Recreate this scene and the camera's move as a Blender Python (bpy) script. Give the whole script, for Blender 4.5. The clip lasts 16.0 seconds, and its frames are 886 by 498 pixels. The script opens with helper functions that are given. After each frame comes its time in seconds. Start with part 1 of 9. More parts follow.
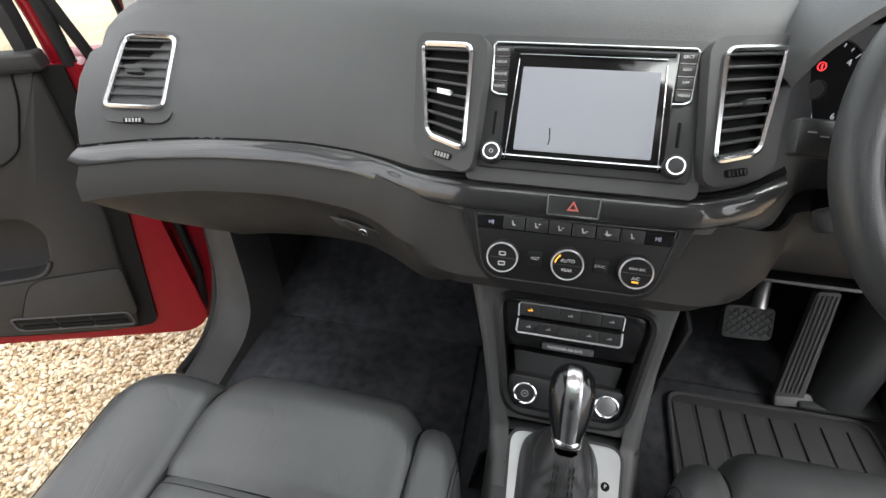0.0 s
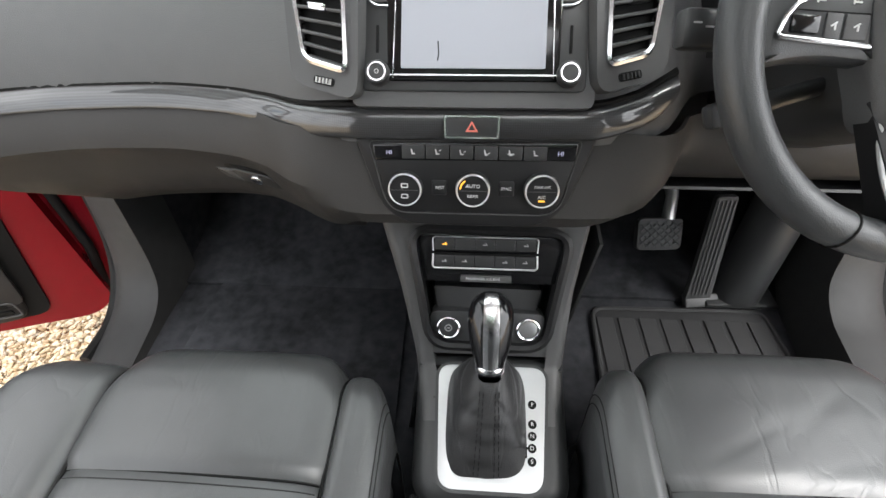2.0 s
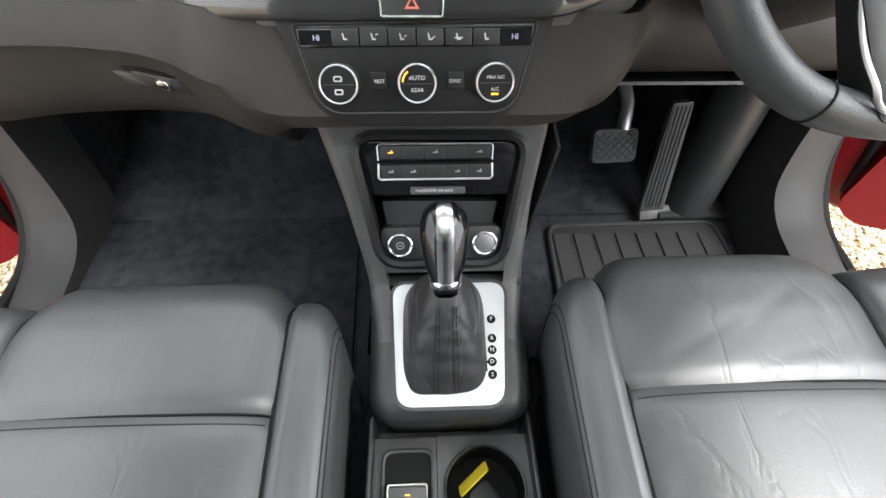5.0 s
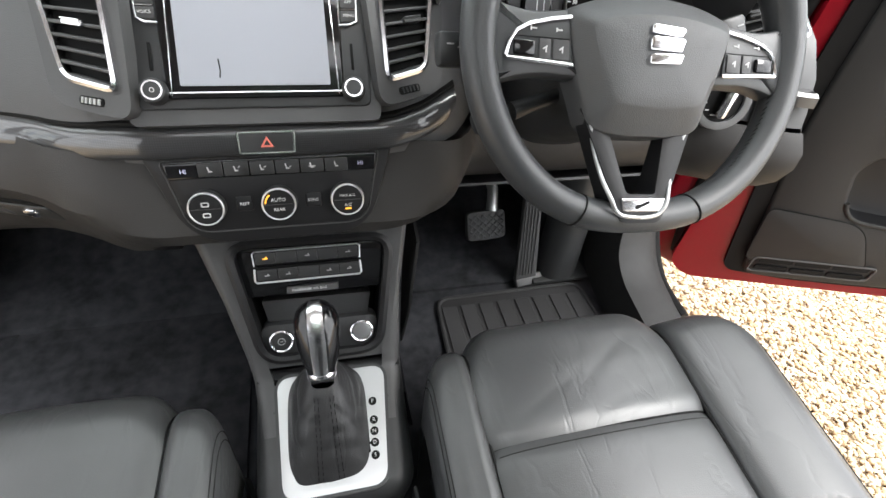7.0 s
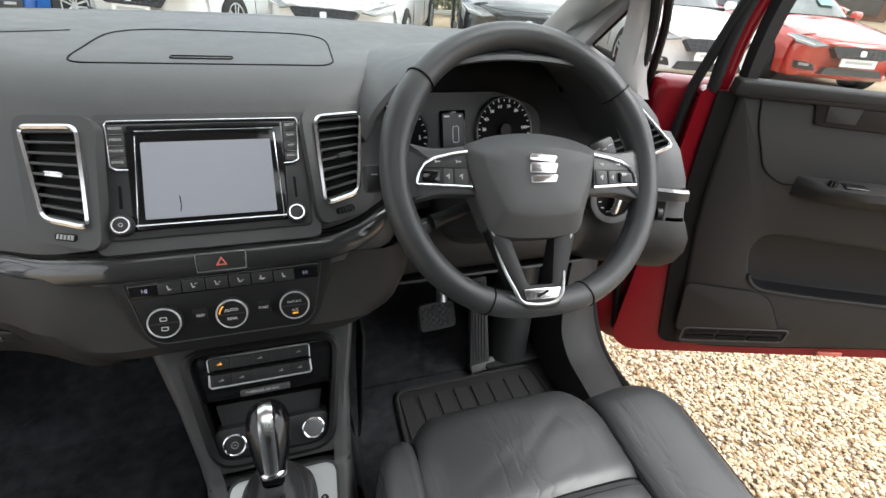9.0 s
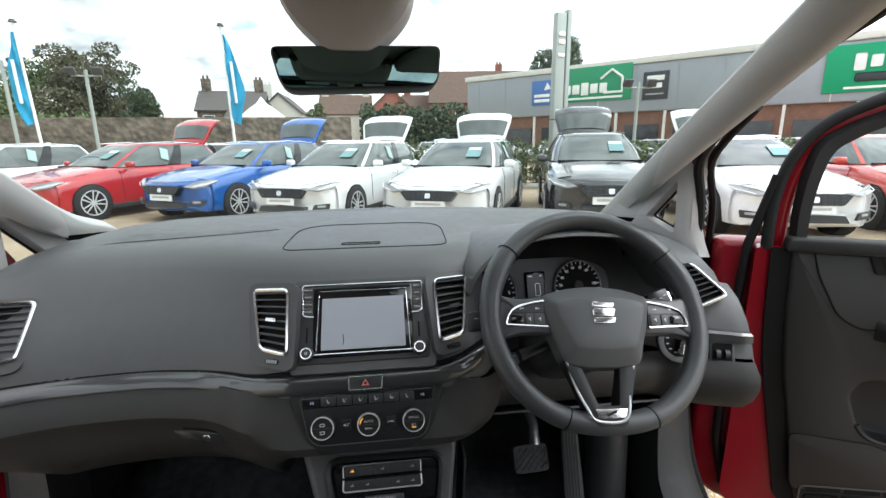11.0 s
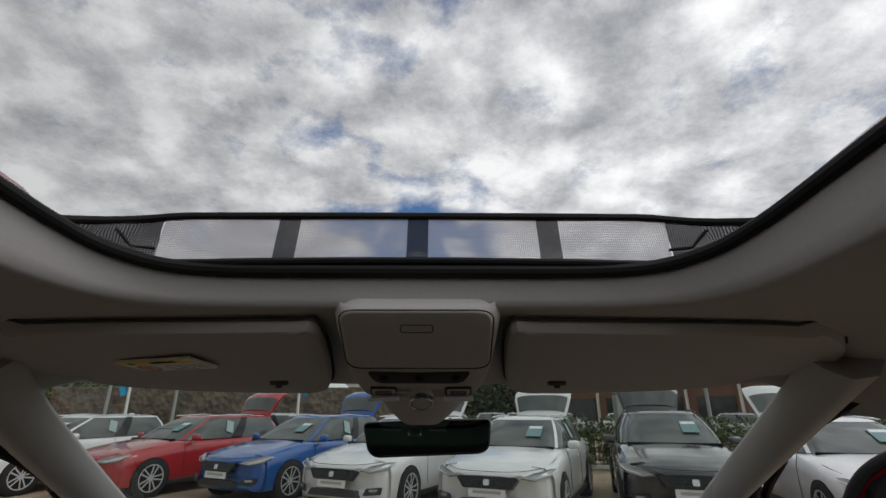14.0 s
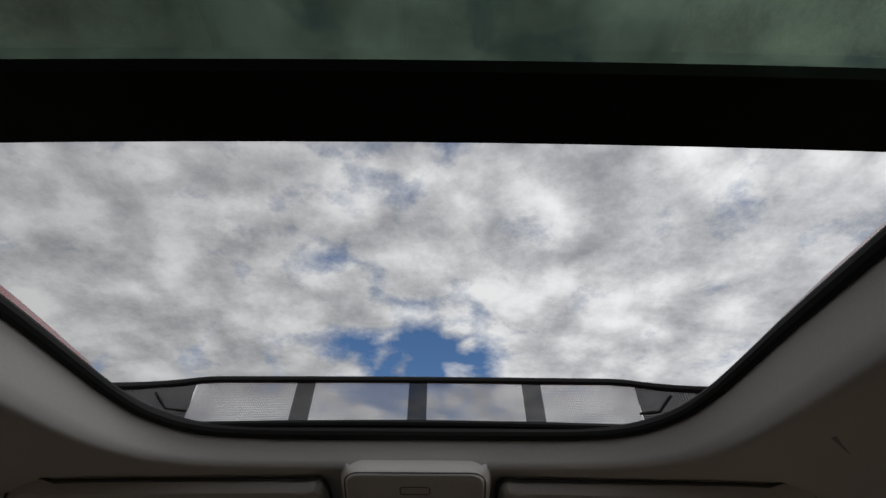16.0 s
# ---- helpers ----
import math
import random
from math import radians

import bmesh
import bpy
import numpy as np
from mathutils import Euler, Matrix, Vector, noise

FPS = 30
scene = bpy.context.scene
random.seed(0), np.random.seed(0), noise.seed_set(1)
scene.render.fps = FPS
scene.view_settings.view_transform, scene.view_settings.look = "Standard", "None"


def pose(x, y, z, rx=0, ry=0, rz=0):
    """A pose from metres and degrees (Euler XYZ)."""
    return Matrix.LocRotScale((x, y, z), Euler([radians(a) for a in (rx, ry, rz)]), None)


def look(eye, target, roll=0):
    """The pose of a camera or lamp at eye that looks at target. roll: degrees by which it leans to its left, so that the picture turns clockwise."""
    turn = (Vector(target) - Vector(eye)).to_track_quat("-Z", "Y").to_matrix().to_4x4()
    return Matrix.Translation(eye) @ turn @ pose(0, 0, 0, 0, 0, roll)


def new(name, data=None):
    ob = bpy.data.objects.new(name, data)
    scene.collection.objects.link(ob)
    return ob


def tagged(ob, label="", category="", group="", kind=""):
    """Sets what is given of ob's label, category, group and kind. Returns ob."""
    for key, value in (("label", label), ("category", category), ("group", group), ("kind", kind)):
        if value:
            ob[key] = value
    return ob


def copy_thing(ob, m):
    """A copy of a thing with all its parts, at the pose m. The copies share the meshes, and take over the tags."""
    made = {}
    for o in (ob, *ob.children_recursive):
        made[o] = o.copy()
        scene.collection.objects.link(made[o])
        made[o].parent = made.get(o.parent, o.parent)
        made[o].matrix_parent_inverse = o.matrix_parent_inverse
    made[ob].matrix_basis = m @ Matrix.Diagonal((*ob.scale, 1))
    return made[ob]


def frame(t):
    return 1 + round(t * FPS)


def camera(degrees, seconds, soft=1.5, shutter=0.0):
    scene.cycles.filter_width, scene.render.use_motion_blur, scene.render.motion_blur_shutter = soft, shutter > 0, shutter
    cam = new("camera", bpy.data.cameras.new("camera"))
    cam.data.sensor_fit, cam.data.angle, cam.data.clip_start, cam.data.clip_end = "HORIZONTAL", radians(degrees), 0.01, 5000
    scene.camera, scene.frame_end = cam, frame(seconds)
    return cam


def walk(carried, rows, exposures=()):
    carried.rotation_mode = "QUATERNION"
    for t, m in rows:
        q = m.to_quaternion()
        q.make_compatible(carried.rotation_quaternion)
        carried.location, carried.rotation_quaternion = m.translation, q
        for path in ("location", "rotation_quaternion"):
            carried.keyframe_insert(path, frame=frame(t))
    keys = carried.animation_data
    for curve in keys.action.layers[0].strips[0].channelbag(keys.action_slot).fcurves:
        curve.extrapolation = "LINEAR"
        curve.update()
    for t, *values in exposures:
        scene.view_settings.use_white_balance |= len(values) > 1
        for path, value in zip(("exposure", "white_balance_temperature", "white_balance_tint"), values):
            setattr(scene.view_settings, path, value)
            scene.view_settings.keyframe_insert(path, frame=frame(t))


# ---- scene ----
cam = camera(88.06, 16.0)
PATH = [
    (0, (-0.0360, 0.0215, 1.2463), (-0.4323, 1.5403, 0.0068), -1.89),
    (0.5, (-0.0205, 0.0290, 1.2419), (-0.3723, 1.5498, -0.0085), -2.10),
    (1, (-0.0090, 0.0345, 1.2362), (-0.3045, 1.5482, -0.0370), -2.23),
    (1.5, (-0.0031, 0.0381, 1.2292), (-0.2036, 1.5146, -0.1050), -2.07),
    (2, (-0.0010, 0.0418, 1.2124), (-0.1192, 1.4533, -0.1995), -1.69),
    (2.5, (0.0016, 0.0464, 1.1858), (-0.0710, 1.3867, -0.2967), -1.52),
    (3, (0.0013, 0.0491, 1.1626), (-0.0448, 1.3294, -0.3730), -1.35),
    (3.2, (0.0012, 0.0488, 1.1546), (-0.0420, 1.3197, -0.3892), -1.43),
    (5.5, (0.0107, 0.0500, 1.1606), (0.1544, 1.2517, -0.4317), 3.56),
    (6, (0.0282, 0.0423, 1.1887), (0.2630, 1.3135, -0.3374), 5.09),
    (6.5, (0.0477, 0.0296, 1.2166), (0.3780, 1.3604, -0.2393), 6.14),
    (7, (0.0621, 0.0175, 1.2340), (0.4917, 1.3993, -0.1466), 6.91),
    (7.5, (0.0751, 0.0052, 1.2489), (0.6039, 1.4331, -0.0478), 7.44),
    (8, (0.0859, -0.0094, 1.2655), (0.6961, 1.4559, 0.0488), 7.50),
    (8.2, (0.0884, -0.0159, 1.2733), (0.7178, 1.4624, 0.0823), 7.44),
    (10.3, (0.0690, -0.1582, 1.3229), (0.4548, 1.6696, 0.6086), 0.24),
    (10.5, (0.0563, -0.1849, 1.3305), (0.3989, 1.6785, 0.6895), -0.04),
    (11, (0.0396, -0.2370, 1.3536), (0.2848, 1.6958, 0.9019), -0.60),
    (11.5, (0.0312, -0.2834, 1.3824), (0.1940, 1.6950, 1.1384), -0.80),
    (12, (0.0300, -0.3272, 1.4118), (0.1273, 1.6702, 1.3840), -0.82),
    (12.5, (0.0311, -0.3643, 1.4404), (0.0833, 1.6270, 1.6198), -0.58),
    (13, (0.0292, -0.3878, 1.4602), (0.0542, 1.5792, 1.8209), -0.30),
    (13.5, (0.0323, -0.4172, 1.4813), (0.0483, 1.5139, 2.0013), -0.09),
    (14, (0.0326, -0.4439, 1.5011), (0.0454, 1.4410, 2.1692), 0.05),
    (14.5, (0.0348, -0.4740, 1.5116), (0.0432, 1.3513, 2.3290), -0.02),
    (15, (0.0364, -0.5023, 1.5157), (0.0403, 1.2688, 2.4447), -0.20),
    (15.5, (0.0364, -0.5376, 1.5124), (0.0329, 1.1734, 2.5481), 0.18),
    (16, (0.0378, -0.5627, 1.5104), (0.0416, 1.0775, 2.6549), 0.34),
]
EXPOSURES = [(0, 1.1, 6500, 10), (3.2, 1.7, 6500, 10), (5.5, 1.78, 6500, 10), (8.0, 1.0, 6500, 10), (10.5, 0.45, 6250, 8), (12.0, 0.3, 6150, 7), (13.0, -0.35, 6300, 8), (14.0, -1.5, 6500, 10), (14.6, -1.75, 6500, 10), (16.0, -1.75, 6500, 10)]
walk(cam, [(t, look(eye, target, roll)) for t, eye, target, roll in PATH],
     exposures=EXPOSURES)

# ---- world, sun ----
world = bpy.data.worlds.new("sky")
scene.world = world
world.use_nodes = True
SUN_ELEV, SUN_TURN = 54.0, 120.0


def build_sky():
    nt = world.node_tree
    nt.nodes.clear()
    N, L = nt.nodes.new, nt.links.new
    out, bg = N("ShaderNodeOutputWorld"), N("ShaderNodeBackground")
    sky = N("ShaderNodeTexSky")
    sky.sky_type = "NISHITA"
    sky.sun_disc = False
    sky.sun_elevation, sky.sun_rotation = radians(SUN_ELEV), radians(SUN_TURN)
    tc = N("ShaderNodeTexCoord")
    sep = N("ShaderNodeSeparateXYZ")
    L(tc.outputs["Generated"], sep.inputs[0])
    # cloud layer: project the direction on a flat ceiling
    zc = N("ShaderNodeMath"); zc.operation = "MAXIMUM"; zc.inputs[1].default_value = 0.0
    L(sep.outputs[2], zc.inputs[0])
    za = N("ShaderNodeMath"); za.operation = "ADD"; za.inputs[1].default_value = 0.28
    L(zc.outputs[0], za.inputs[0])
    dx = N("ShaderNodeMath"); dx.operation = "DIVIDE"
    dy = N("ShaderNodeMath"); dy.operation = "DIVIDE"
    L(sep.outputs[0], dx.inputs[0]); L(za.outputs[0], dx.inputs[1])
    L(sep.outputs[1], dy.inputs[0]); L(za.outputs[0], dy.inputs[1])
    comb = N("ShaderNodeCombineXYZ")
    L(dx.outputs[0], comb.inputs[0]); L(dy.outputs[0], comb.inputs[1])

    def noise_tex(scale, detail, rough, off, dist=0.0):
        mp = N("ShaderNodeMapping")
        mp.inputs["Location"].default_value = off
        L(comb.outputs[0], mp.inputs[0])
        n = N("ShaderNodeTexNoise")
        n.inputs["Scale"].default_value = scale
        n.inputs["Detail"].default_value = detail
        n.inputs["Roughness"].default_value = rough
        n.inputs["Distortion"].default_value = dist
        L(mp.outputs[0], n.inputs["Vector"])
        return n

    def ramp(src, stops):
        r = N("ShaderNodeValToRGB")
        while len(r.color_ramp.elements) < len(stops):
            r.color_ramp.elements.new(0.5)
        for e, (p, c) in zip(r.color_ramp.elements, stops):
            e.position, e.color = p, (*c, 1)
        L(src, r.inputs[0])
        return r

    def math_(op, a, b):
        m = N("ShaderNodeMath"); m.operation = op
        for k, q in enumerate((a, b)):
            if isinstance(q, (int, float)):
                m.inputs[k].default_value = q
            else:
                L(q, m.inputs[k])
        return m.outputs[0]

    # puffs: cells warped by noise, at two sizes
    warp = noise_tex(3.0, 6, 0.55, (5.0, 1.0, 2.0))
    wv = N("ShaderNodeVectorMath"); wv.operation = "MULTIPLY_ADD"
    wv.inputs[1].default_value = (0.32, 0.32, 0.0)
    L(warp.outputs["Color"], wv.inputs[0]); L(comb.outputs[0], wv.inputs[2])

    def puffs(scale):
        v = N("ShaderNodeTexVoronoi")
        v.feature = "SMOOTH_F1"
        v.inputs["Scale"].default_value, v.inputs["Smoothness"].default_value = scale, 0.6
        L(wv.outputs[0], v.inputs["Vector"])
        return math_("SUBTRACT", 1.0, v.outputs["Distance"])
    big = noise_tex(1.6, 9, 0.55, (3.3, 1.7, 0.0))
    soft = noise_tex(6.0, 12, 0.70, (7.1, 2.9, 4.0))
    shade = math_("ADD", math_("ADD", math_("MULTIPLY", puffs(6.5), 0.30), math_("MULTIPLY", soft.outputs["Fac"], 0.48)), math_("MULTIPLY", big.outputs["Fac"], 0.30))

    # thin places of the cloud layer, low in front and in a streak above it
    holes = 0.0
    for px, py, r, am in ((-0.10, 1.60, 0.52, 0.36), (0.02, 1.38, 0.30, 0.20), (-0.22, 1.36, 0.22, 0.16), (-0.30, 1.01, 0.20, 0.22), (-0.34, 0.83, 0.17, 0.22), (-0.15, 0.76, 0.17, 0.22), (0.0, 0.66, 0.16, 0.20)):
        d = N("ShaderNodeVectorMath"); d.operation = "DISTANCE"
        d.inputs[1].default_value = (px, py, 0.0)
        L(comb.outputs[0], d.inputs[0])
        m = N("ShaderNodeMapRange"); m.interpolation_type = "SMOOTHSTEP"
        m.inputs["From Min"].default_value, m.inputs["From Max"].default_value = 0.0, r
        m.inputs["To Min"].default_value, m.inputs["To Max"].default_value = am, 0.0
        L(d.outputs["Value"], m.inputs["Value"])
        holes = math_("ADD", m.outputs[0], holes)
    fine = puffs(9.0)
    dens = math_("SUBTRACT", math_("ADD", math_("MULTIPLY", fine, 0.5), math_("MULTIPLY", soft.outputs["Fac"], 0.5)), holes)
    cover = ramp(dens, [(0.14, (0, 0, 0)), (0.40, (1, 1, 1))])
    col = ramp(shade, [(0.38, (0.38, 0.39, 0.41)), (0.46, (0.57, 0.575, 0.59)), (0.54, (0.80, 0.80, 0.81)), (0.60, (1.0, 1.0, 1.0)), (0.67, (1.18, 1.17, 1.16))])
    sunward = N("ShaderNodeVectorMath"); sunward.operation = "DOT_PRODUCT"
    sunward.inputs[1].default_value = Vector((0.86, 0.20, 0.47)).normalized()
    L(tc.outputs["Generated"], sunward.inputs[0])
    veil = N("ShaderNodeMapRange")
    veil.inputs["From Min"].default_value, veil.inputs["From Max"].default_value = -0.4, 1.0
    veil.inputs["To Min"].default_value, veil.inputs["To Max"].default_value = 0.72, 1.42
    L(sunward.outputs["Value"], veil.inputs["Value"])
    lit = N("ShaderNodeVectorMath"); lit.operation = "SCALE"
    L(col.outputs[0], lit.inputs[0]); L(veil.outputs[0], lit.inputs["Scale"])
    cs = N("ShaderNodeMixRGB"); cs.blend_type = "MULTIPLY"; cs.inputs[0].default_value = 1.0
    cs.inputs[2].default_value = (CLOUD * 0.985, CLOUD, CLOUD * 1.015, 1)
    L(lit.outputs[0], cs.inputs[1])
    ss = N("ShaderNodeMixRGB"); ss.blend_type = "MULTIPLY"; ss.inputs[0].default_value = 1.0
    ss.inputs[2].default_value = (BLUE * 0.72, BLUE, BLUE * 1.3, 1)
    L(sky.outputs[0], ss.inputs[1])
    mix = N("ShaderNodeMixRGB")
    L(cover.outputs[0], mix.inputs[0]); L(ss.outputs[0], mix.inputs[1]); L(cs.outputs[0], mix.inputs[2])
    L(mix.outputs[0], bg.inputs["Color"])
    bg.inputs["Strength"].default_value = 0.12
    L(bg.outputs[0], out.inputs[0])


CLOUD, BLUE = 16.0, 1.8
build_sky()
sun = new("sun", bpy.data.lights.new("sun", "SUN"))
sun.data.energy, sun.data.angle, sun.data.color = 1.8, radians(30), (1.0, 0.98, 0.95)
sun.matrix_world = look((7, -4, 11), (0, 0, 0))

# ---- building helpers ----
def part(name, bm, material, parent=None, label="", smooth=35):
    me = bpy.data.meshes.new(name)
    bmesh.ops.recalc_face_normals(bm, faces=bm.faces)
    bm.to_mesh(me)
    bm.free()
    if material is not None:
        me.materials.append(material)
    if smooth:
        for p in me.polygons:
            p.use_smooth = True
        me.set_sharp_from_angle(angle=radians(smooth))
    ob = new(name, me)
    if parent is not None:
        ob.parent = parent
    if label:
        ob["label"] = label
    return ob


def shared(name, ob, parent, m):
    """Another object on ob's mesh."""
    o = new(name, ob.data)
    o.parent = parent
    o.matrix_basis = m
    return o


def thing(name, label, category, m=None, group="", kind=""):
    e = new(name)
    e.empty_display_size = 0.05
    if m is not None:
        e.matrix_world = m
    return tagged(e, label, category, group, kind)


def single(name, bm, material, label, category, group="", kind="", smooth=35):
    return tagged(part(name, bm, material, None, "", smooth), label, category, group, kind)


def V(*a):
    return Vector(a)


def merge(bm, other, m=None):
    """Adds the mesh of other to bm."""
    if m is not None:
        other.transform(m)
    me = bpy.data.meshes.new("tmp")
    other.to_mesh(me)
    other.free()
    bm.from_mesh(me)
    bpy.data.meshes.remove(me)
    return bm


def box(size, m=None, bevel=0.0, seg=2):
    bm = bmesh.new()
    bmesh.ops.create_cube(bm, size=1)
    bmesh.ops.scale(bm, vec=size, verts=bm.verts)
    if bevel:
        bmesh.ops.bevel(bm, geom=list(bm.edges), offset=bevel, segments=seg, profile=0.5, affect="EDGES")
    if m is not None:
        bm.transform(m)
    return bm


def cyl(r1, r2, h, m=None, n=32, bevel=0.0):
    """A cylinder or cone from z = 0 to z = h."""
    bm = bmesh.new()
    bmesh.ops.create_cone(bm, cap_ends=True, segments=n, radius1=r1, radius2=r2, depth=h)
    bm.transform(Matrix.Translation((0, 0, h / 2)))
    if bevel:
        rim = [e for e in bm.edges if len(e.link_faces) == 2 and any(len(f.verts) > 4 for f in e.link_faces)]
        bmesh.ops.bevel(bm, geom=rim, offset=bevel, segments=2, profile=0.5, affect="EDGES")
    if m is not None:
        bm.transform(m)
    return bm


def loft(rows, close_u=False, close_v=False, caps=False):
    """A skin over rows of points. close_u closes each row, close_v joins the last row to the first."""
    bm = bmesh.new()
    g = [[bm.verts.new(p) for p in row] for row in rows]
    nv, nu = len(g), len(g[0])
    for i in range(nv if close_v else nv - 1):
        for j in range(nu if close_u else nu - 1):
            a, b, c, d = g[i][j], g[i][(j + 1) % nu], g[(i + 1) % nv][(j + 1) % nu], g[(i + 1) % nv][j]
            try:
                bm.faces.new((a, b, c, d))
            except ValueError:
                pass
    if caps:
        bm.faces.new(g[0][::-1])
        bm.faces.new(g[-1])
    return bm


def thicken(bm, t):
    """Gives an open skin a thickness t along its normals."""
    bmesh.ops.recalc_face_normals(bm, faces=bm.faces)
    bmesh.ops.solidify(bm, geom=list(bm.faces), thickness=t)
    return bm


def curve(pts, n=8, closed=False):
    """A smooth run (Catmull-Rom) through pts, with n steps a span."""
    P = [Vector(p) for p in pts]
    k = len(P)
    out = []
    for i in range(k if closed else k - 1):
        if closed:
            a, b, c, d = P[(i - 1) % k], P[i], P[(i + 1) % k], P[(i + 2) % k]
        else:
            a, b, c, d = P[max(i - 1, 0)], P[i], P[i + 1], P[min(i + 2, k - 1)]
        for s in range(n):
            t = s / n
            out.append(0.5 * (2 * b + (c - a) * t + (2 * a - 5 * b + 4 * c - d) * t * t + (3 * b - a - 3 * c + d) * t ** 3))
    if not closed:
        out.append(P[-1])
    return out


def tube(pts, r, n=10, closed=False, flat=1.0, up=None, caps=True):
    """A tube along pts; r a number or a list. flat squeezes it along the up direction."""
    P = [Vector(p) for p in pts]
    k = len(P)
    rows = []
    ref = Vector(up) if up is not None else None
    prev = None
    for i, p in enumerate(P):
        if closed:
            d = (P[(i + 1) % k] - P[i - 1]).normalized()
        else:
            d = (P[min(i + 1, k - 1)] - P[max(i - 1, 0)]).normalized()
        if ref is not None:
            side = d.cross(ref).normalized()
        else:
            if prev is None:
                prev = d.orthogonal().normalized()
            side = (prev - d * prev.dot(d)).normalized()
            prev = side
        v = side.cross(d).normalized()
        rr = r[i] if isinstance(r, (list, tuple)) else r
        rows.append([p + side * rr * math.cos(a) + v * rr * flat * math.sin(a) for a in (2 * math.pi * j / n for j in range(n))])
    return loft(rows, close_u=True, close_v=closed, caps=caps and not closed)


def rpoly(corners, r, n=5):
    """A 2D outline with rounded corners; r a number or one for each corner."""
    k = len(corners)
    out = []
    for i in range(k):
        p, a, b = Vector(corners[i]), Vector(corners[i - 1]), Vector(corners[(i + 1) % k])
        rr = r[i] if isinstance(r, (list, tuple)) else r
        da, db = (a - p), (b - p)
        rr_ = min(rr, da.length * 0.49, db.length * 0.49)
        s, e = p + da.normalized() * rr_, p + db.normalized() * rr_
        for j in range(n + 1):
            t = j / n
            out.append((1 - t) ** 2 * s + 2 * t * (1 - t) * p + t * t * e)
    return [(q.x, q.y) for q in out]


def rrect(w, h, r, n=5):
    return rpoly([(-w / 2, -h / 2), (w / 2, -h / 2), (w / 2, h / 2), (-w / 2, h / 2)], r, n)


def inset(outline, d):
    """A simple inset towards the middle, for convex outlines."""
    k = len(outline)
    out = []
    for i in range(k):
        a, b = Vector(outline[i - 2]), Vector(outline[(i + 2) % k])
        t = (b - a).normalized()
        nrm = Vector((-t.y, t.x))
        out.append(tuple(Vector(outline[i]) + nrm * d))
    return out


def slab(outline, z0, z1, m=None, bevel=0.0):
    """An outline in the xy plane (counter-clockwise), pulled from z0 to z1; bevel rounds the z1 edge."""
    rows = [[(x, y, z0) for x, y in outline]]
    if bevel:
        rows.append([(x, y, z1 - bevel) for x, y in outline])
        o2 = inset(outline, bevel * 0.35)
        rows.append([(x, y, z1 - bevel * 0.3) for x, y in o2])
        o3 = inset(outline, bevel)
        rows.append([(x, y, z1) for x, y in o3])
    else:
        rows.append([(x, y, z1) for x, y in outline])
    bm = loft(rows, close_u=True, caps=True)
    if m is not None:
        bm.transform(m)
    return bm


def ring(outer, inner, z0, z1, m=None, dome=0.0):
    """A frame between two outlines of as many points; dome lifts its middle line."""
    mid = [((a[0] + b[0]) / 2, (a[1] + b[1]) / 2) for a, b in zip(outer, inner)]
    rows = [[(x, y, z0) for x, y in outer], [(x, y, z1) for x, y in outer]]
    if dome:
        rows.append([(x, y, z1 + dome) for x, y in mid])
    rows += [[(x, y, z1) for x, y in inner], [(x, y, z0) for x, y in inner]]
    bm = loft(rows, close_u=True, close_v=True)
    if m is not None:
        bm.transform(m)
    return bm


def basis(o, x, up):
    """A pose at o with local x along x, local y near up, and z towards the viewer."""
    x = Vector(x).normalized()
    z = x.cross(Vector(up)).normalized()
    y = z.cross(x)
    return Matrix(((x.x, y.x, z.x, o[0]), (x.y, y.y, z.y, o[1]), (x.z, y.z, z.z, o[2]), (0, 0, 0, 1)))


def T(x, y, z=0.0):
    return Matrix.Translation((x, y, z))


def text_bm(s, size, m=None, depth=0.0004):
    """Writing in the built-in font, as a mesh."""
    cu = bpy.data.curves.new("writing", "FONT")
    cu.body, cu.size, cu.align_x, cu.align_y, cu.extrude = s, size, "CENTER", "CENTER", depth
    cu.resolution_u = 2
    ob = bpy.data.objects.new("writing", cu)
    me = bpy.data.meshes.new_from_object(ob)
    bm = bmesh.new()
    bm.from_mesh(me)
    bpy.data.objects.remove(ob)
    bpy.data.curves.remove(cu)
    bpy.data.meshes.remove(me)
    if m is not None:
        bm.transform(m)
    return bm


def lerp_table(x, table):
    """Smooth cubic reading of a table of rows (x, value)."""
    n = len(table)
    if x <= table[0][0]:
        return list(table[0][1:])
    if x >= table[-1][0]:
        return list(table[-1][1:])

    def slope(i):
        if i == 0 or i == n - 1:
            return 0.0
        d0 = (table[i][1] - table[i - 1][1]) / (table[i][0] - table[i - 1][0])
        d1 = (table[i + 1][1] - table[i][1]) / (table[i + 1][0] - table[i][0])
        return 0.0 if d0 * d1 <= 0 else 2 * d0 * d1 / (d0 + d1)
    for i in range(n - 1):
        a, b = table[i], table[i + 1]
        if x <= b[0]:
            h = b[0] - a[0]
            t = (x - a[0]) / h
            return [a[1] * (1 + 2 * t) * (1 - t) ** 2 + slope(i) * h * t * (1 - t) ** 2 + b[1] * t * t * (3 - 2 * t) + slope(i + 1) * h * t * t * (t - 1)]


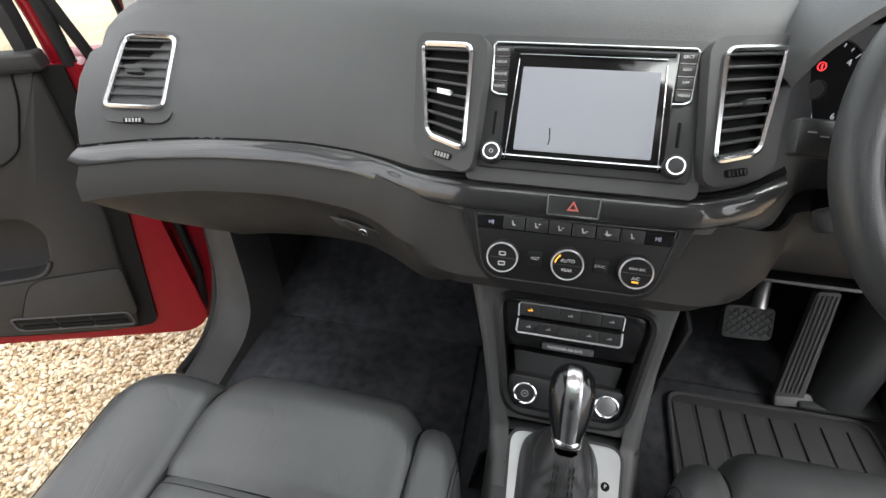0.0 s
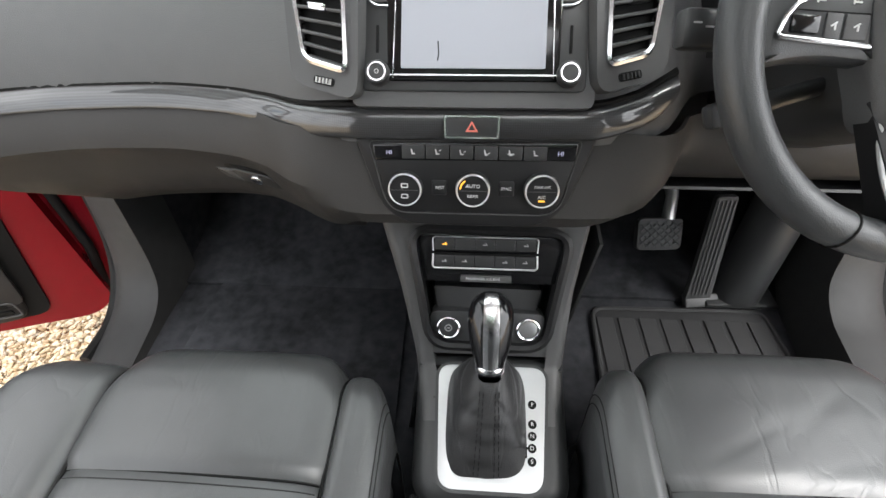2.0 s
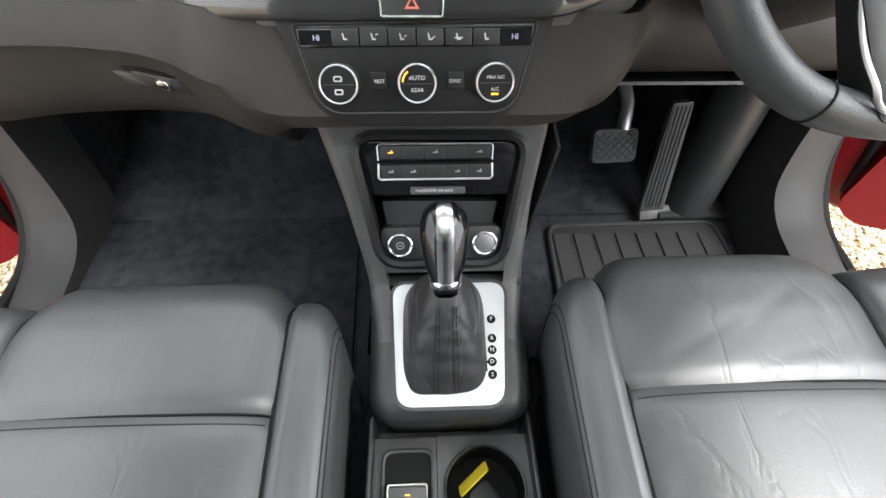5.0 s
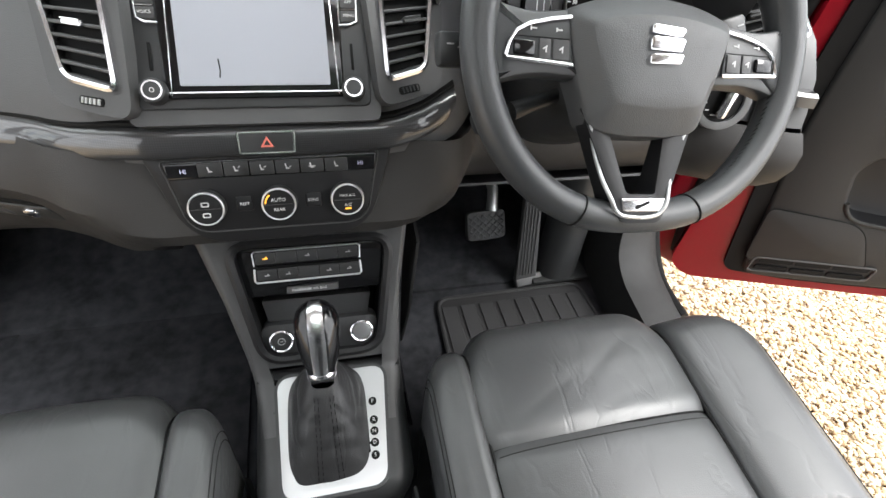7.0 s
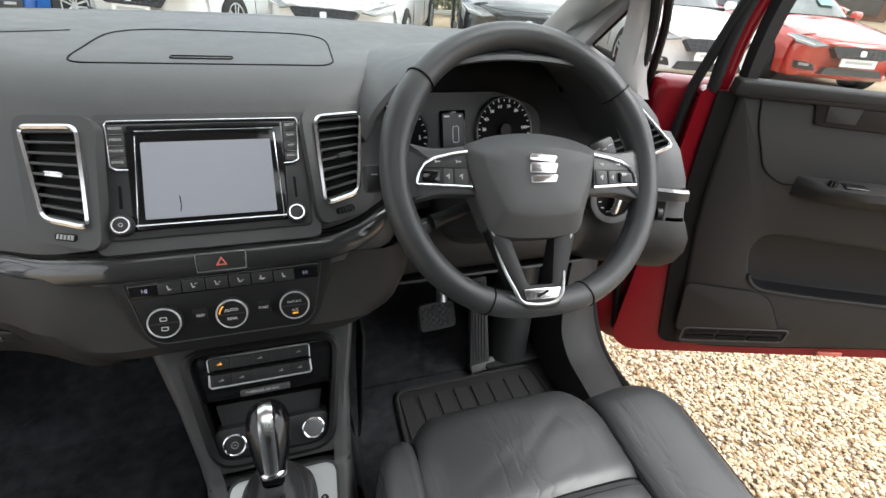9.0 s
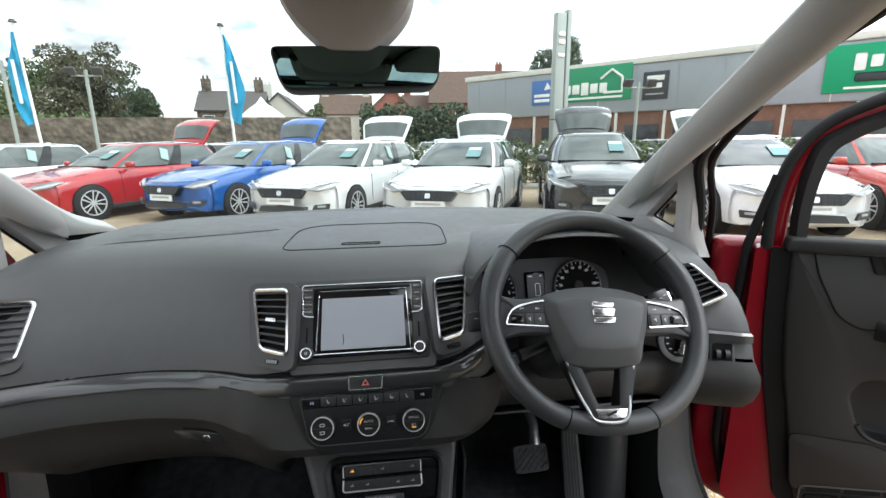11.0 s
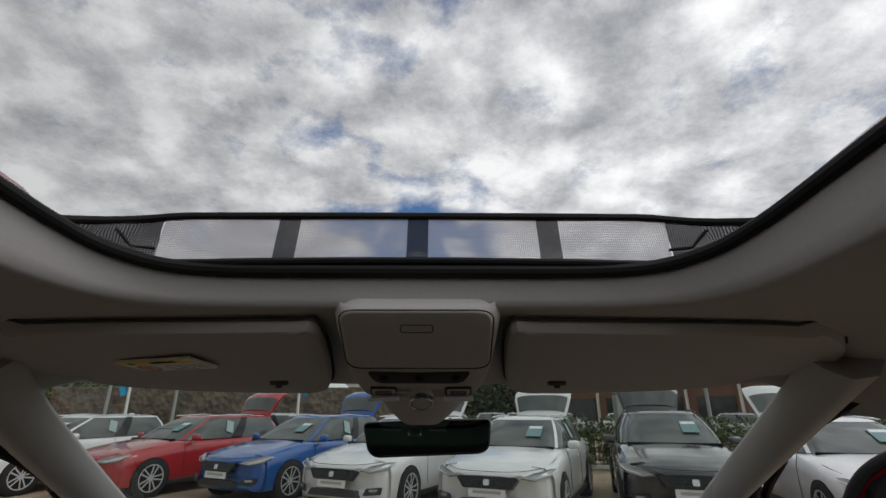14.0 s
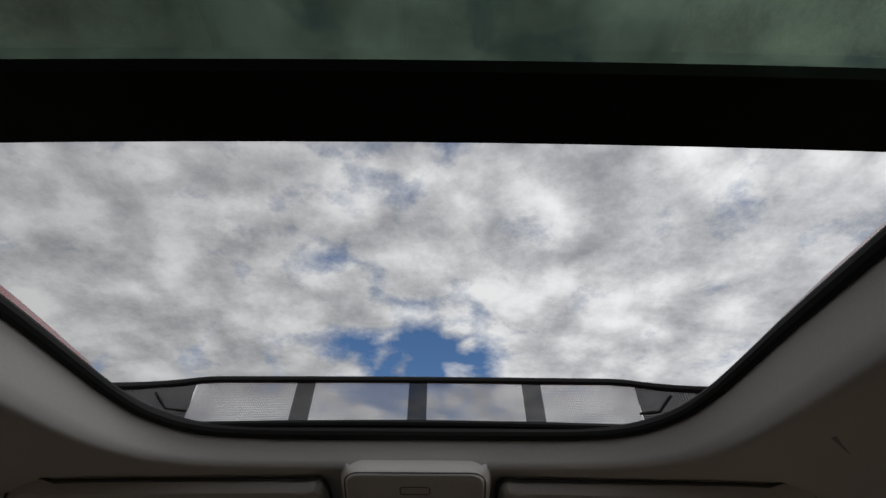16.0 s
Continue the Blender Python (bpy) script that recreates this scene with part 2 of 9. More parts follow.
# ---- materials ----
def mat(name, color, rough=0.5, metal=0.0, var=0.12, scale=40.0, bump=0.0, bscale=400.0, spec=0.5, coat=0.0, big=2.5, rvar=0.1, voro=False):
    """Colour with variation at two scales, uneven gloss and a fine relief."""
    m = bpy.data.materials.new(name)
    m.use_nodes = True
    nt = m.node_tree
    N, L = nt.nodes.new, nt.links.new
    b = nt.nodes["Principled BSDF"]
    b.inputs["Metallic"].default_value = metal
    b.inputs["Specular IOR Level"].default_value = spec
    b.inputs["Coat Weight"].default_value = coat
    b.inputs["Coat Roughness"].default_value = 0.05
    tc = N("ShaderNodeTexCoord")
    n1, n2 = N("ShaderNodeTexNoise"), N("ShaderNodeTexNoise")
    n1.inputs["Scale"].default_value, n1.inputs["Detail"].default_value = scale, 6
    n2.inputs["Scale"].default_value, n2.inputs["Detail"].default_value = big, 4
    L(tc.outputs["Object"], n1.inputs["Vector"]); L(tc.outputs["Object"], n2.inputs["Vector"])
    add = N("ShaderNodeMath"); add.operation = "ADD"
    L(n1.outputs["Fac"], add.inputs[0]); L(n2.outputs["Fac"], add.inputs[1])
    mr = N("ShaderNodeMapRange")
    mr.inputs["From Min"].default_value, mr.inputs["From Max"].default_value = 0.6, 1.4
    mr.inputs["To Min"].default_value, mr.inputs["To Max"].default_value = 1 - var, 1 + var
    L(add.outputs[0], mr.inputs["Value"])
    mul = N("ShaderNodeVectorMath"); mul.operation = "SCALE"
    mul.inputs[0].default_value = color[:3]
    L(mr.outputs[0], mul.inputs["Scale"])
    L(mul.outputs[0], b.inputs["Base Color"])
    rr = N("ShaderNodeMapRange")
    rr.inputs["From Min"].default_value, rr.inputs["From Max"].default_value = 0.6, 1.4
    rr.inputs["To Min"].default_value, rr.inputs["To Max"].default_value = max(rough - rvar, 0.0), min(rough + rvar, 1.0)
    L(add.outputs[0], rr.inputs["Value"])
    L(rr.outputs[0], b.inputs["Roughness"])
    if bump:
        if voro:
            n3 = N("ShaderNodeTexVoronoi")
            n3.inputs["Scale"].default_value = bscale
            src = n3.outputs["Distance"]
        else:
            n3 = N("ShaderNodeTexNoise")
            n3.inputs["Scale"].default_value, n3.inputs["Detail"].default_value = bscale, 3
            src = n3.outputs["Fac"]
        L(tc.outputs["Object"], n3.inputs["Vector"])
        bp = N("ShaderNodeBump")
        bp.inputs["Strength"].default_value, bp.inputs["Distance"].default_value = bump, 0.5 / bscale
        L(src, bp.inputs["Height"])
        L(bp.outputs[0], b.inputs["Normal"])
    return m


def glass(name, tint=(1, 1, 1), amount=0.06, rough=0.0):
    """Thin pane: mostly clear, with a Fresnel reflection."""
    m = bpy.data.materials.new(name)
    m.use_nodes = True
    nt = m.node_tree
    nt.nodes.clear()
    N, L = nt.nodes.new, nt.links.new
    out, tr, gl, mx, lw = N("ShaderNodeOutputMaterial"), N("ShaderNodeBsdfTransparent"), N("ShaderNodeBsdfGlossy"), N("ShaderNodeMixShader"), N("ShaderNodeLayerWeight")
    tr.inputs[0].default_value = (*tint, 1)
    gl.inputs["Roughness"].default_value = rough
    lw.inputs[0].default_value = 0.5
    pw = N("ShaderNodeMath"); pw.operation = "POWER"; pw.inputs[1].default_value = 5.0
    L(lw.outputs["Facing"], pw.inputs[0])
    ma = N("ShaderNodeMath"); ma.operation = "MULTIPLY_ADD"; ma.inputs[1].default_value, ma.inputs[2].default_value = 0.6, amount
    L(pw.outputs[0], ma.inputs[0])
    L(ma.outputs[0], mx.inputs[0]); L(tr.outputs[0], mx.inputs[1]); L(gl.outputs[0], mx.inputs[2]); L(mx.outputs[0], out.inputs[0])
    return m


def glow(name, color, strength):
    m = bpy.data.materials.new(name)
    m.use_nodes = True
    b = m.node_tree.nodes["Principled BSDF"]
    b.inputs["Base Color"].default_value = (*color, 1)
    b.inputs["Emission Color"].default_value = (*color, 1)
    b.inputs["Emission Strength"].default_value = strength
    return m


DASH = mat("soft_dash_plastic", (0.080, 0.081, 0.083), 0.52, var=0.10, bump=0.35, bscale=900, voro=True)
# browner lower plastic; the shade where it faces down is in this colour
DASH_LOW = mat("shaded_lower_dash_plastic", (0.031, 0.0295, 0.0285), 0.58, var=0.10, spec=0.35, bump=0.3, bscale=900, voro=True)
PLAST = mat("black_trim_plastic", (0.028, 0.029, 0.030), 0.45, var=0.10, bump=0.15, bscale=1500)
PLAST_GREY = mat("grey_trim_plastic", (0.058, 0.058, 0.059), 0.5, var=0.08, bump=0.25, bscale=900, voro=True)
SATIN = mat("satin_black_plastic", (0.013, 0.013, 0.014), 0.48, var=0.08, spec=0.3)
PIANO = mat("gloss_black", (0.008, 0.008, 0.009), 0.12, var=0.05, rvar=0.04)
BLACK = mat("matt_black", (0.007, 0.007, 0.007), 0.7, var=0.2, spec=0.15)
CHROME = mat("satin_chrome", (0.78, 0.78, 0.80), 0.22, metal=1.0, var=0.03, rvar=0.06)
ALU = mat("brushed_aluminium", (0.50, 0.505, 0.51), 0.40, metal=0.9, var=0.05, rvar=0.06)
LEATHER = mat("black_leather", (0.052, 0.0535, 0.0545), 0.34, var=0.07, bump=0.12, bscale=700, voro=True, rvar=0.03, spec=0.55)
THREAD = mat("dark_thread", (0.012, 0.012, 0.012), 0.8)


def add_creases(m, strength):
    """Fine crease lines over the grain."""
    nt = m.node_tree
    N, L = nt.nodes.new, nt.links.new
    b = nt.nodes["Principled BSDF"]
    grain = b.inputs["Normal"].links[0].from_socket
    tc, mp, n = N("ShaderNodeTexCoord"), N("ShaderNodeMapping"), N("ShaderNodeTexNoise")
    mp.inputs["Rotation"].default_value, mp.inputs["Scale"].default_value = (0, 0, radians(35)), (1.0, 0.35, 1.0)
    n.inputs["Scale"].default_value, n.inputs["Detail"].default_value, n.inputs["Distortion"].default_value = 16, 3, 0.6
    L(tc.outputs["Object"], mp.inputs[0]); L(mp.outputs[0], n.inputs["Vector"])
    s = N("ShaderNodeMath"); s.operation = "SUBTRACT"; s.inputs[1].default_value = 0.52
    a = N("ShaderNodeMath"); a.operation = "ABSOLUTE"
    mr = N("ShaderNodeMapRange"); mr.inputs["From Max"].default_value = 0.035
    bp = N("ShaderNodeBump"); bp.inputs["Strength"].default_value, bp.inputs["Distance"].default_value = strength, 0.002
    L(n.outputs["Fac"], s.inputs[0]); L(s.outputs[0], a.inputs[0]); L(a.outputs[0], mr.inputs["Value"])
    L(mr.outputs[0], bp.inputs["Height"]); L(grain, bp.inputs["Normal"]); L(bp.outputs[0], b.inputs["Normal"])


add_creases(LEATHER, 0.12)
LEATHER2 = mat("dark_leather_boot", (0.021, 0.021, 0.022), 0.5, var=0.14, bump=0.4, bscale=700, voro=True)
add_creases(LEATHER2, 0.25)
WHEEL_L = mat("wheel_leather", (0.046, 0.048, 0.050), 0.36, var=0.08, bump=0.3, bscale=900, voro=True)
CARPET = mat("black_carpet", (0.033, 0.034, 0.038), 0.95, var=0.65, scale=38, bump=0.9, bscale=900, spec=0.1, big=7)
RUBBER = mat("rubber", (0.048, 0.048, 0.049), 0.75, var=0.25, bump=0.3, bscale=600)
HEADLN = mat("grey_headliner", (0.465, 0.448, 0.438), 0.9, var=0.06, scale=300, bump=0.35, bscale=1400, spec=0.15)
PILLAR = mat("light_pillar_trim", (0.47, 0.46, 0.45), 0.6, var=0.04, bump=0.25, bscale=900, voro=True)
RED = mat("red_paint", (0.20, 0.005, 0.011), 0.22, var=0.05, coat=0.15, rvar=0.05, spec=0.25)
GLASS = glass("window_glass", (0.90, 0.94, 0.92))
WS_GLASS = glass("windscreen_glass", (0.82, 0.87, 0.84))


def carbon_mat():
    m = mat("carbon_look", (0.035, 0.036, 0.038), 0.38, var=0.05, coat=1.0, rvar=0.0)
    nt = m.node_tree
    N, L = nt.nodes.new, nt.links.new
    b = nt.nodes["Principled BSDF"]
    tc = N("ShaderNodeTexCoord")
    sp_, cx_ = N("ShaderNodeSeparateXYZ"), N("ShaderNodeCombineXYZ")
    L(tc.outputs["Object"], sp_.inputs[0]); L(sp_.outputs[0], cx_.inputs[0]); L(sp_.outputs[2], cx_.inputs[1])
    mp = N("ShaderNodeMapping"); mp.inputs["Rotation"].default_value = (0, 0, radians(45)); mp.inputs["Location"].default_value = (0.3, 0.3, 0.0005)
    ck = N("ShaderNodeTexChecker"); ck.inputs["Scale"].default_value = 620
    ck.inputs["Color1"].default_value, ck.inputs["Color2"].default_value = (0.020, 0.020, 0.021, 1), (0.033, 0.034, 0.036, 1)
    L(cx_.outputs[0], mp.inputs[0]); L(mp.outputs[0], ck.inputs["Vector"])
    L(ck.outputs["Color"], b.inputs["Base Color"])
    return m


CARBON = carbon_mat()
SCREEN = mat("screen_glass", (0.30, 0.31, 0.345), 0.40, var=0.03, scale=3, rvar=0.02, spec=0.5)
WHITE_P = glow("white_print", (0.50, 0.50, 0.50), 0.06)
GREY_P = mat("grey_print", (0.40, 0.40, 0.40), 0.6)
AMBER = glow("amber_lamp", (1.0, 0.45, 0.05), 0.5)
RED_L = glow("red_lamp", (1.0, 0.05, 0.06), 0.6)
BLUEISH = glow("pale_display", (0.45, 0.45, 0.62), 0.10)
RED_P = mat("red_print", (0.65, 0.16, 0.12), 0.5)

SEAL = mat("rubber_seal", (0.010, 0.010, 0.010), 0.65, var=0.2, spec=0.25)
DOOR_P = mat("door_panel_plastic", (0.026, 0.0252, 0.0244), 0.62, spec=0.3, var=0.08, bump=0.3, bscale=900, voro=True)
KICK = mat("grey_sill_trim", (0.029, 0.029, 0.029), 0.7, var=0.06, bump=0.2, bscale=900, voro=True)
# teal glass; the dark cabin it should mirror is put into the colour
MIRROR = mat("darkened_mirror_glass", (0.15, 0.23, 0.22), 0.02, metal=1.0, var=0.0, rvar=0.0)
TINTED = glass("tinted_roof_glass", (0.30, 0.36, 0.31), 0.05)
# opaque black, stops outside light at the rear of the cabin
REAR_OPAQUE = mat("opaque_rear_sheet", (0.010, 0.011, 0.011), 0.08, var=0.1, rvar=0.02)
LAMP = mat("lamp_lens", (0.75, 0.75, 0.85), 0.2)


def net(name, color, clear):
    m = bpy.data.materials.new(name)
    m.use_nodes = True
    nt = m.node_tree
    N, L = nt.nodes.new, nt.links.new
    b, out = nt.nodes["Principled BSDF"], nt.nodes["Material Output"]
    b.inputs["Base Color"].default_value = (*color, 1)
    b.inputs["Roughness"].default_value = 0.8
    tl = N("ShaderNodeBsdfTranslucent"); tl.inputs[0].default_value = (*color, 1)
    ad = N("ShaderNodeMixShader"); ad.inputs[0].default_value = 0.5
    L(b.outputs[0], ad.inputs[1]); L(tl.outputs[0], ad.inputs[2])
    tr = N("ShaderNodeBsdfTransparent")
    tc = N("ShaderNodeTexCoord")
    w = [N("ShaderNodeTexWave") for _ in range(2)]
    mps = N("ShaderNodeMath"); mps.operation = "MAXIMUM"
    for q, ax in zip(w, ("X", "Z")):
        q.wave_type, q.bands_direction, q.wave_profile = "BANDS", ax, "SIN"
        q.inputs["Scale"].default_value = 130
        L(tc.outputs["Object"], q.inputs["Vector"])
    L(w[0].outputs["Fac"], mps.inputs[0]); L(w[1].outputs["Fac"], mps.inputs[1])
    mr = N("ShaderNodeMapRange")
    mr.inputs["From Min"].default_value, mr.inputs["From Max"].default_value = 0.3, 0.95
    mr.inputs["To Min"].default_value, mr.inputs["To Max"].default_value = clear, 0.0
    L(mps.outputs[0], mr.inputs["Value"])
    mx = N("ShaderNodeMixShader")
    L(mr.outputs[0], mx.inputs[0]); L(ad.outputs[0], mx.inputs[1]); L(tr.outputs[0], mx.inputs[2])
    L(mx.outputs[0], out.inputs[0])
    return m


NET_CLEAR = net("clear_net", (0.60, 0.62, 0.66), 0.93)
NET_DARK = net("dark_net", (0.04, 0.04, 0.044), 0.22)


def circ(r, n=40):
    return [(r * math.cos(2 * math.pi * i / n), r * math.sin(2 * math.pi * i / n)) for i in range(n)]

# ---- ground ----
def gravel_mat():
    m = bpy.data.materials.new("gravel")
    m.use_nodes = True
    nt = m.node_tree
    N, L = nt.nodes.new, nt.links.new
    b = nt.nodes["Principled BSDF"]
    tc = N("ShaderNodeTexCoord")
    v = N("ShaderNodeTexVoronoi"); v.inputs["Scale"].default_value = 75
    v2 = N("ShaderNodeTexVoronoi"); v2.inputs["Scale"].default_value = 120
    n = N("ShaderNodeTexNoise"); n.inputs["Scale"].default_value = 0.6; n.inputs["Detail"].default_value = 6
    for k in (v, v2, n):
        L(tc.outputs["Object"], k.inputs["Vector"])
    r = N("ShaderNodeValToRGB")
    cols = [(0.0, (0.30, 0.21, 0.13)), (0.25, (0.44, 0.34, 0.22)), (0.5, (0.56, 0.45, 0.31)), (0.75, (0.64, 0.55, 0.42)), (1.0, (0.50, 0.41, 0.30))]
    while len(r.color_ramp.elements) < len(cols):
        r.color_ramp.elements.new(0.5)
    for e, (p, c) in zip(r.color_ramp.elements, cols):
        e.position, e.color = p, (*c, 1)
    sep = N("ShaderNodeSeparateColor")
    L(v.outputs["Color"], sep.inputs[0])
    L(sep.outputs[0], r.inputs[0])
    big = N("ShaderNodeValToRGB")
    big.color_ramp.elements[0].position, big.color_ramp.elements[0].color = 0.35, (0.62, 0.58, 0.52, 1)
    big.color_ramp.elements[1].position, big.color_ramp.elements[1].color = 0.65, (1.0, 0.98, 0.95, 1)
    L(n.outputs["Fac"], big.inputs[0])
    mx = N("ShaderNodeMixRGB"); mx.blend_type = "MULTIPLY"; mx.inputs[0].default_value = 1.0
    L(r.outputs[0], mx.inputs[1]); L(big.outputs[0], mx.inputs[2])
    L(mx.outputs[0], b.inputs["Base Color"])
    b.inputs["Roughness"].default_value = 0.85
    add = N("ShaderNodeMath"); add.operation = "ADD"
    L(v.outputs["Distance"], add.inputs[0]); L(v2.outputs["Distance"], add.inputs[1])
    bp = N("ShaderNodeBump"); bp.inputs["Strength"].default_value = 0.9; bp.inputs["Distance"].default_value = 0.012
    bp.invert = True
    L(add.outputs[0], bp.inputs["Height"]); L(bp.outputs[0], b.inputs["Normal"])
    return m


def stone_mat():
    m = mat("gravel_stone", (0.5, 0.4, 0.28), 0.85, var=0.2, scale=200, spec=0.25)
    nt = m.node_tree
    N, L = nt.nodes.new, nt.links.new
    g, r, mx = N("ShaderNodeNewGeometry"), N("ShaderNodeValToRGB"), N("ShaderNodeMixRGB")
    stops = [(0.0, (0.30, 0.20, 0.11)), (0.2, (0.50, 0.38, 0.23)), (0.5, (0.62, 0.50, 0.34)), (0.8, (0.70, 0.61, 0.46)), (1.0, (0.52, 0.44, 0.34))]
    while len(r.color_ramp.elements) < len(stops):
        r.color_ramp.elements.new(0.5)
    for e, (p, c) in zip(r.color_ramp.elements, stops):
        e.position, e.color = p, (*c, 1)
    L(g.outputs["Random Per Island"], r.inputs[0])
    L(r.outputs[0], nt.nodes["Principled BSDF"].inputs["Base Color"])
    return m


GRAVEL = gravel_mat()
bm = bmesh.new()
bmesh.ops.create_grid(bm, x_segments=40, y_segments=40, size=1500)
single("ground", bm, GRAVEL, "tan gravel ground of the car sales yard", "ground", kind="structure")


def stones(x0, x1, y0, y1, n, seed):
    """Loose stones lying on the ground, each a squashed uneven lump."""
    rng = np.random.default_rng(seed)
    ico = bmesh.new()
    bmesh.ops.create_icosphere(ico, subdivisions=1, radius=1.0)
    base = np.array([v.co[:] for v in ico.verts])
    faces = np.array([[v.index for v in f.verts] for f in ico.faces])
    ico.free()
    k = len(base)
    r = rng.uniform(0.0045, 0.0102, (n, 1, 1)) * rng.uniform(0.7, 1.35, (n, 1, 3)) * np.array([1.0, 1.0, 0.6])
    pts = base[None] * rng.uniform(0.78, 1.22, (n, k, 1)) * r
    a = rng.uniform(0, 2 * np.pi, n)
    tx = rng.normal(0, 0.35, n)
    c, s_ = np.cos(a)[:, None], np.sin(a)[:, None]
    x, y, z = pts[..., 0], pts[..., 1], pts[..., 2]
    y, z = y * np.cos(tx)[:, None] - z * np.sin(tx)[:, None], y * np.sin(tx)[:, None] + z * np.cos(tx)[:, None]
    x, y = x * c - y * s_, x * s_ + y * c
    pos = np.stack([x + rng.uniform(x0, x1, n)[:, None], y + rng.uniform(y0, y1, n)[:, None], z + rng.uniform(0.001, 0.008, n)[:, None]], -1)
    idx = faces[None] + (np.arange(n) * k)[:, None, None]
    me = bpy.data.meshes.new("loose_gravel")
    me.from_pydata(pos.reshape(-1, 3).tolist(), [], idx.reshape(-1, 3).tolist())
    me.materials.append(STONE)
    for p in me.polygons:
        p.use_smooth = True
    return tagged(new("loose_gravel", me), "loose tan and cream gravel stones beside the car", "gravel", kind="stuff")


STONE = stone_mat()
stones(-2.15, -0.85, 0.0, 1.15, 17000, 3)
stones(0.90, 2.75, -0.15, 1.15, 27000, 4)

# ---- dashboard ----
Y0 = [(-0.70, 0.505), (-0.66, 0.522), (-0.60, 0.548), (-0.50, 0.572), (-0.40, 0.578), (-0.30, 0.565), (-0.24, 0.54), (-0.20, 0.515), (-0.16, 0.497), (-0.11, 0.487),
      (0.11, 0.487), (0.16, 0.497), (0.20, 0.515), (0.27, 0.61), (0.40, 0.635), (0.50, 0.625), (0.56, 0.59), (0.60, 0.556), (0.66, 0.526), (0.72, 0.505)]


def front_y(x):
    return lerp_table(x, Y0)[0]


def glass_base(x):
    return 1.24 - 0.466 * x * x


def pad_row(x):
    y0 = front_y(x)
    drop = 0.05 * max(0.0, (abs(x) - 0.50) / 0.2) ** 1.6
    row = [(y0 - 0.024, 0.948), (y0 - 0.018, 0.968), (y0 - 0.010, 0.985), (y0, 1.010), (y0 + 0.033, 1.05), (y0 + 0.066, 1.088 - drop * 0.3)]
    top = 1.160 - drop
    row += [(y0 + 0.090, top - 0.036), (y0 + 0.112, top - 0.016), (y0 + 0.14, top - 0.004), (y0 + 0.18, top)]
    yw = glass_base(x)
    ys = y0 + 0.18
    for s in (0.25, 0.5, 0.75, 1.0, 1.08):
        row.append((ys + (yw - ys) * s, top + 0.012 * math.sin(math.pi * min(s, 1)) - 0.012 * s))
    return [(x * (1 + 0.10 * max(0.0, min(1.0, (y - y0 - 0.14) / 0.3)) ** 0.8), y, z) for y, z in row]


dash = thing("dashboard", "charcoal soft plastic car dashboard with carbon-look strip", "dashboard")
xs = [-0.69 + 1.41 * i / 94 for i in range(95)]
part("upper_pad", thicken(loft([pad_row(x) for x in xs]), 0.004), DASH, dash)

LOW_C = [(0.478, 0.958), (0.462, 0.925), (0.448, 0.898), (0.437, 0.874), (0.441, 0.860), (0.475, 0.847), (0.60, 0.82), (0.82, 0.80)]
LOW_S = [(-0.024, 0.954), (-0.050, 0.924), (-0.055, 0.902), (-0.044, 0.887), (-0.031, 0.850), (-0.016, 0.812), (0.06, 0.742), (0.30, 0.70)]
LOW_D = [(-0.028, 0.942), (-0.046, 0.920), (-0.048, 0.897), (-0.036, 0.868), (-0.014, 0.845), (0.035, 0.818), (0.13, 0.795), (0.32, 0.78)]


def low_row(x):
    y0 = min(front_y(x), 0.578)
    row = []
    for k, (c, s) in enumerate(zip(LOW_C, LOW_S if x < 0 else LOW_D)):
        t = min(max((abs(x) - 0.125 + 0.004 * k) / (0.16 - 0.0145 * k), 0.0), 1.0)
        t = t * t * (3 - 2 * t)
        z = c[1] * (1 - t) + s[1] * t
        if k > 2:
            z += max(0.0, 0.90 - z) * 0.6 * min(1.0, max(0.0, (-0.58 - x) / 0.11)) ** 1.5
        row.append((x, c[0] * (1 - t) + (y0 + s[0]) * t, z))
    return row


part("lower_panel", thicken(loft([low_row(x) for x in xs]), 0.004), DASH_LOW, dash)
# end caps of the dashboard
for x, side in ((-0.69, -1), (0.72, 1)):
    ol = pad_row(x)[:12] + low_row(x)[::-1]
    mid = sum((V(*p) for p in low_row(x)), V(0, 0, 0)) / 8 + V(0, 0.14, 0.08)
    rows = [[V(*p) for p in ol], [V(*p) * 0.97 + mid * 0.03 + V(side * 0.007, 0, 0) for p in ol], [V(*p) * 0.9 + mid * 0.1 + V(side * 0.012, 0, 0) for p in ol], [mid + V(side * 0.012, 0, 0) for p in ol]]
    part("end_cap", loft(rows, close_u=True), DASH, dash)

# carbon-look strip
STRIP_Z = [(-0.695, 0.966), (-0.50, 0.964), (-0.30, 0.966), (-0.20, 0.974), (-0.12, 0.984), (0.12, 0.986), (0.16, 0.991), (0.205, 1.003)]


def strip_mid(x):
    z = lerp_table(x, STRIP_Z)[0]
    return front_y(x) - 0.018 + (z - 0.968) * 0.25, z


rows = []
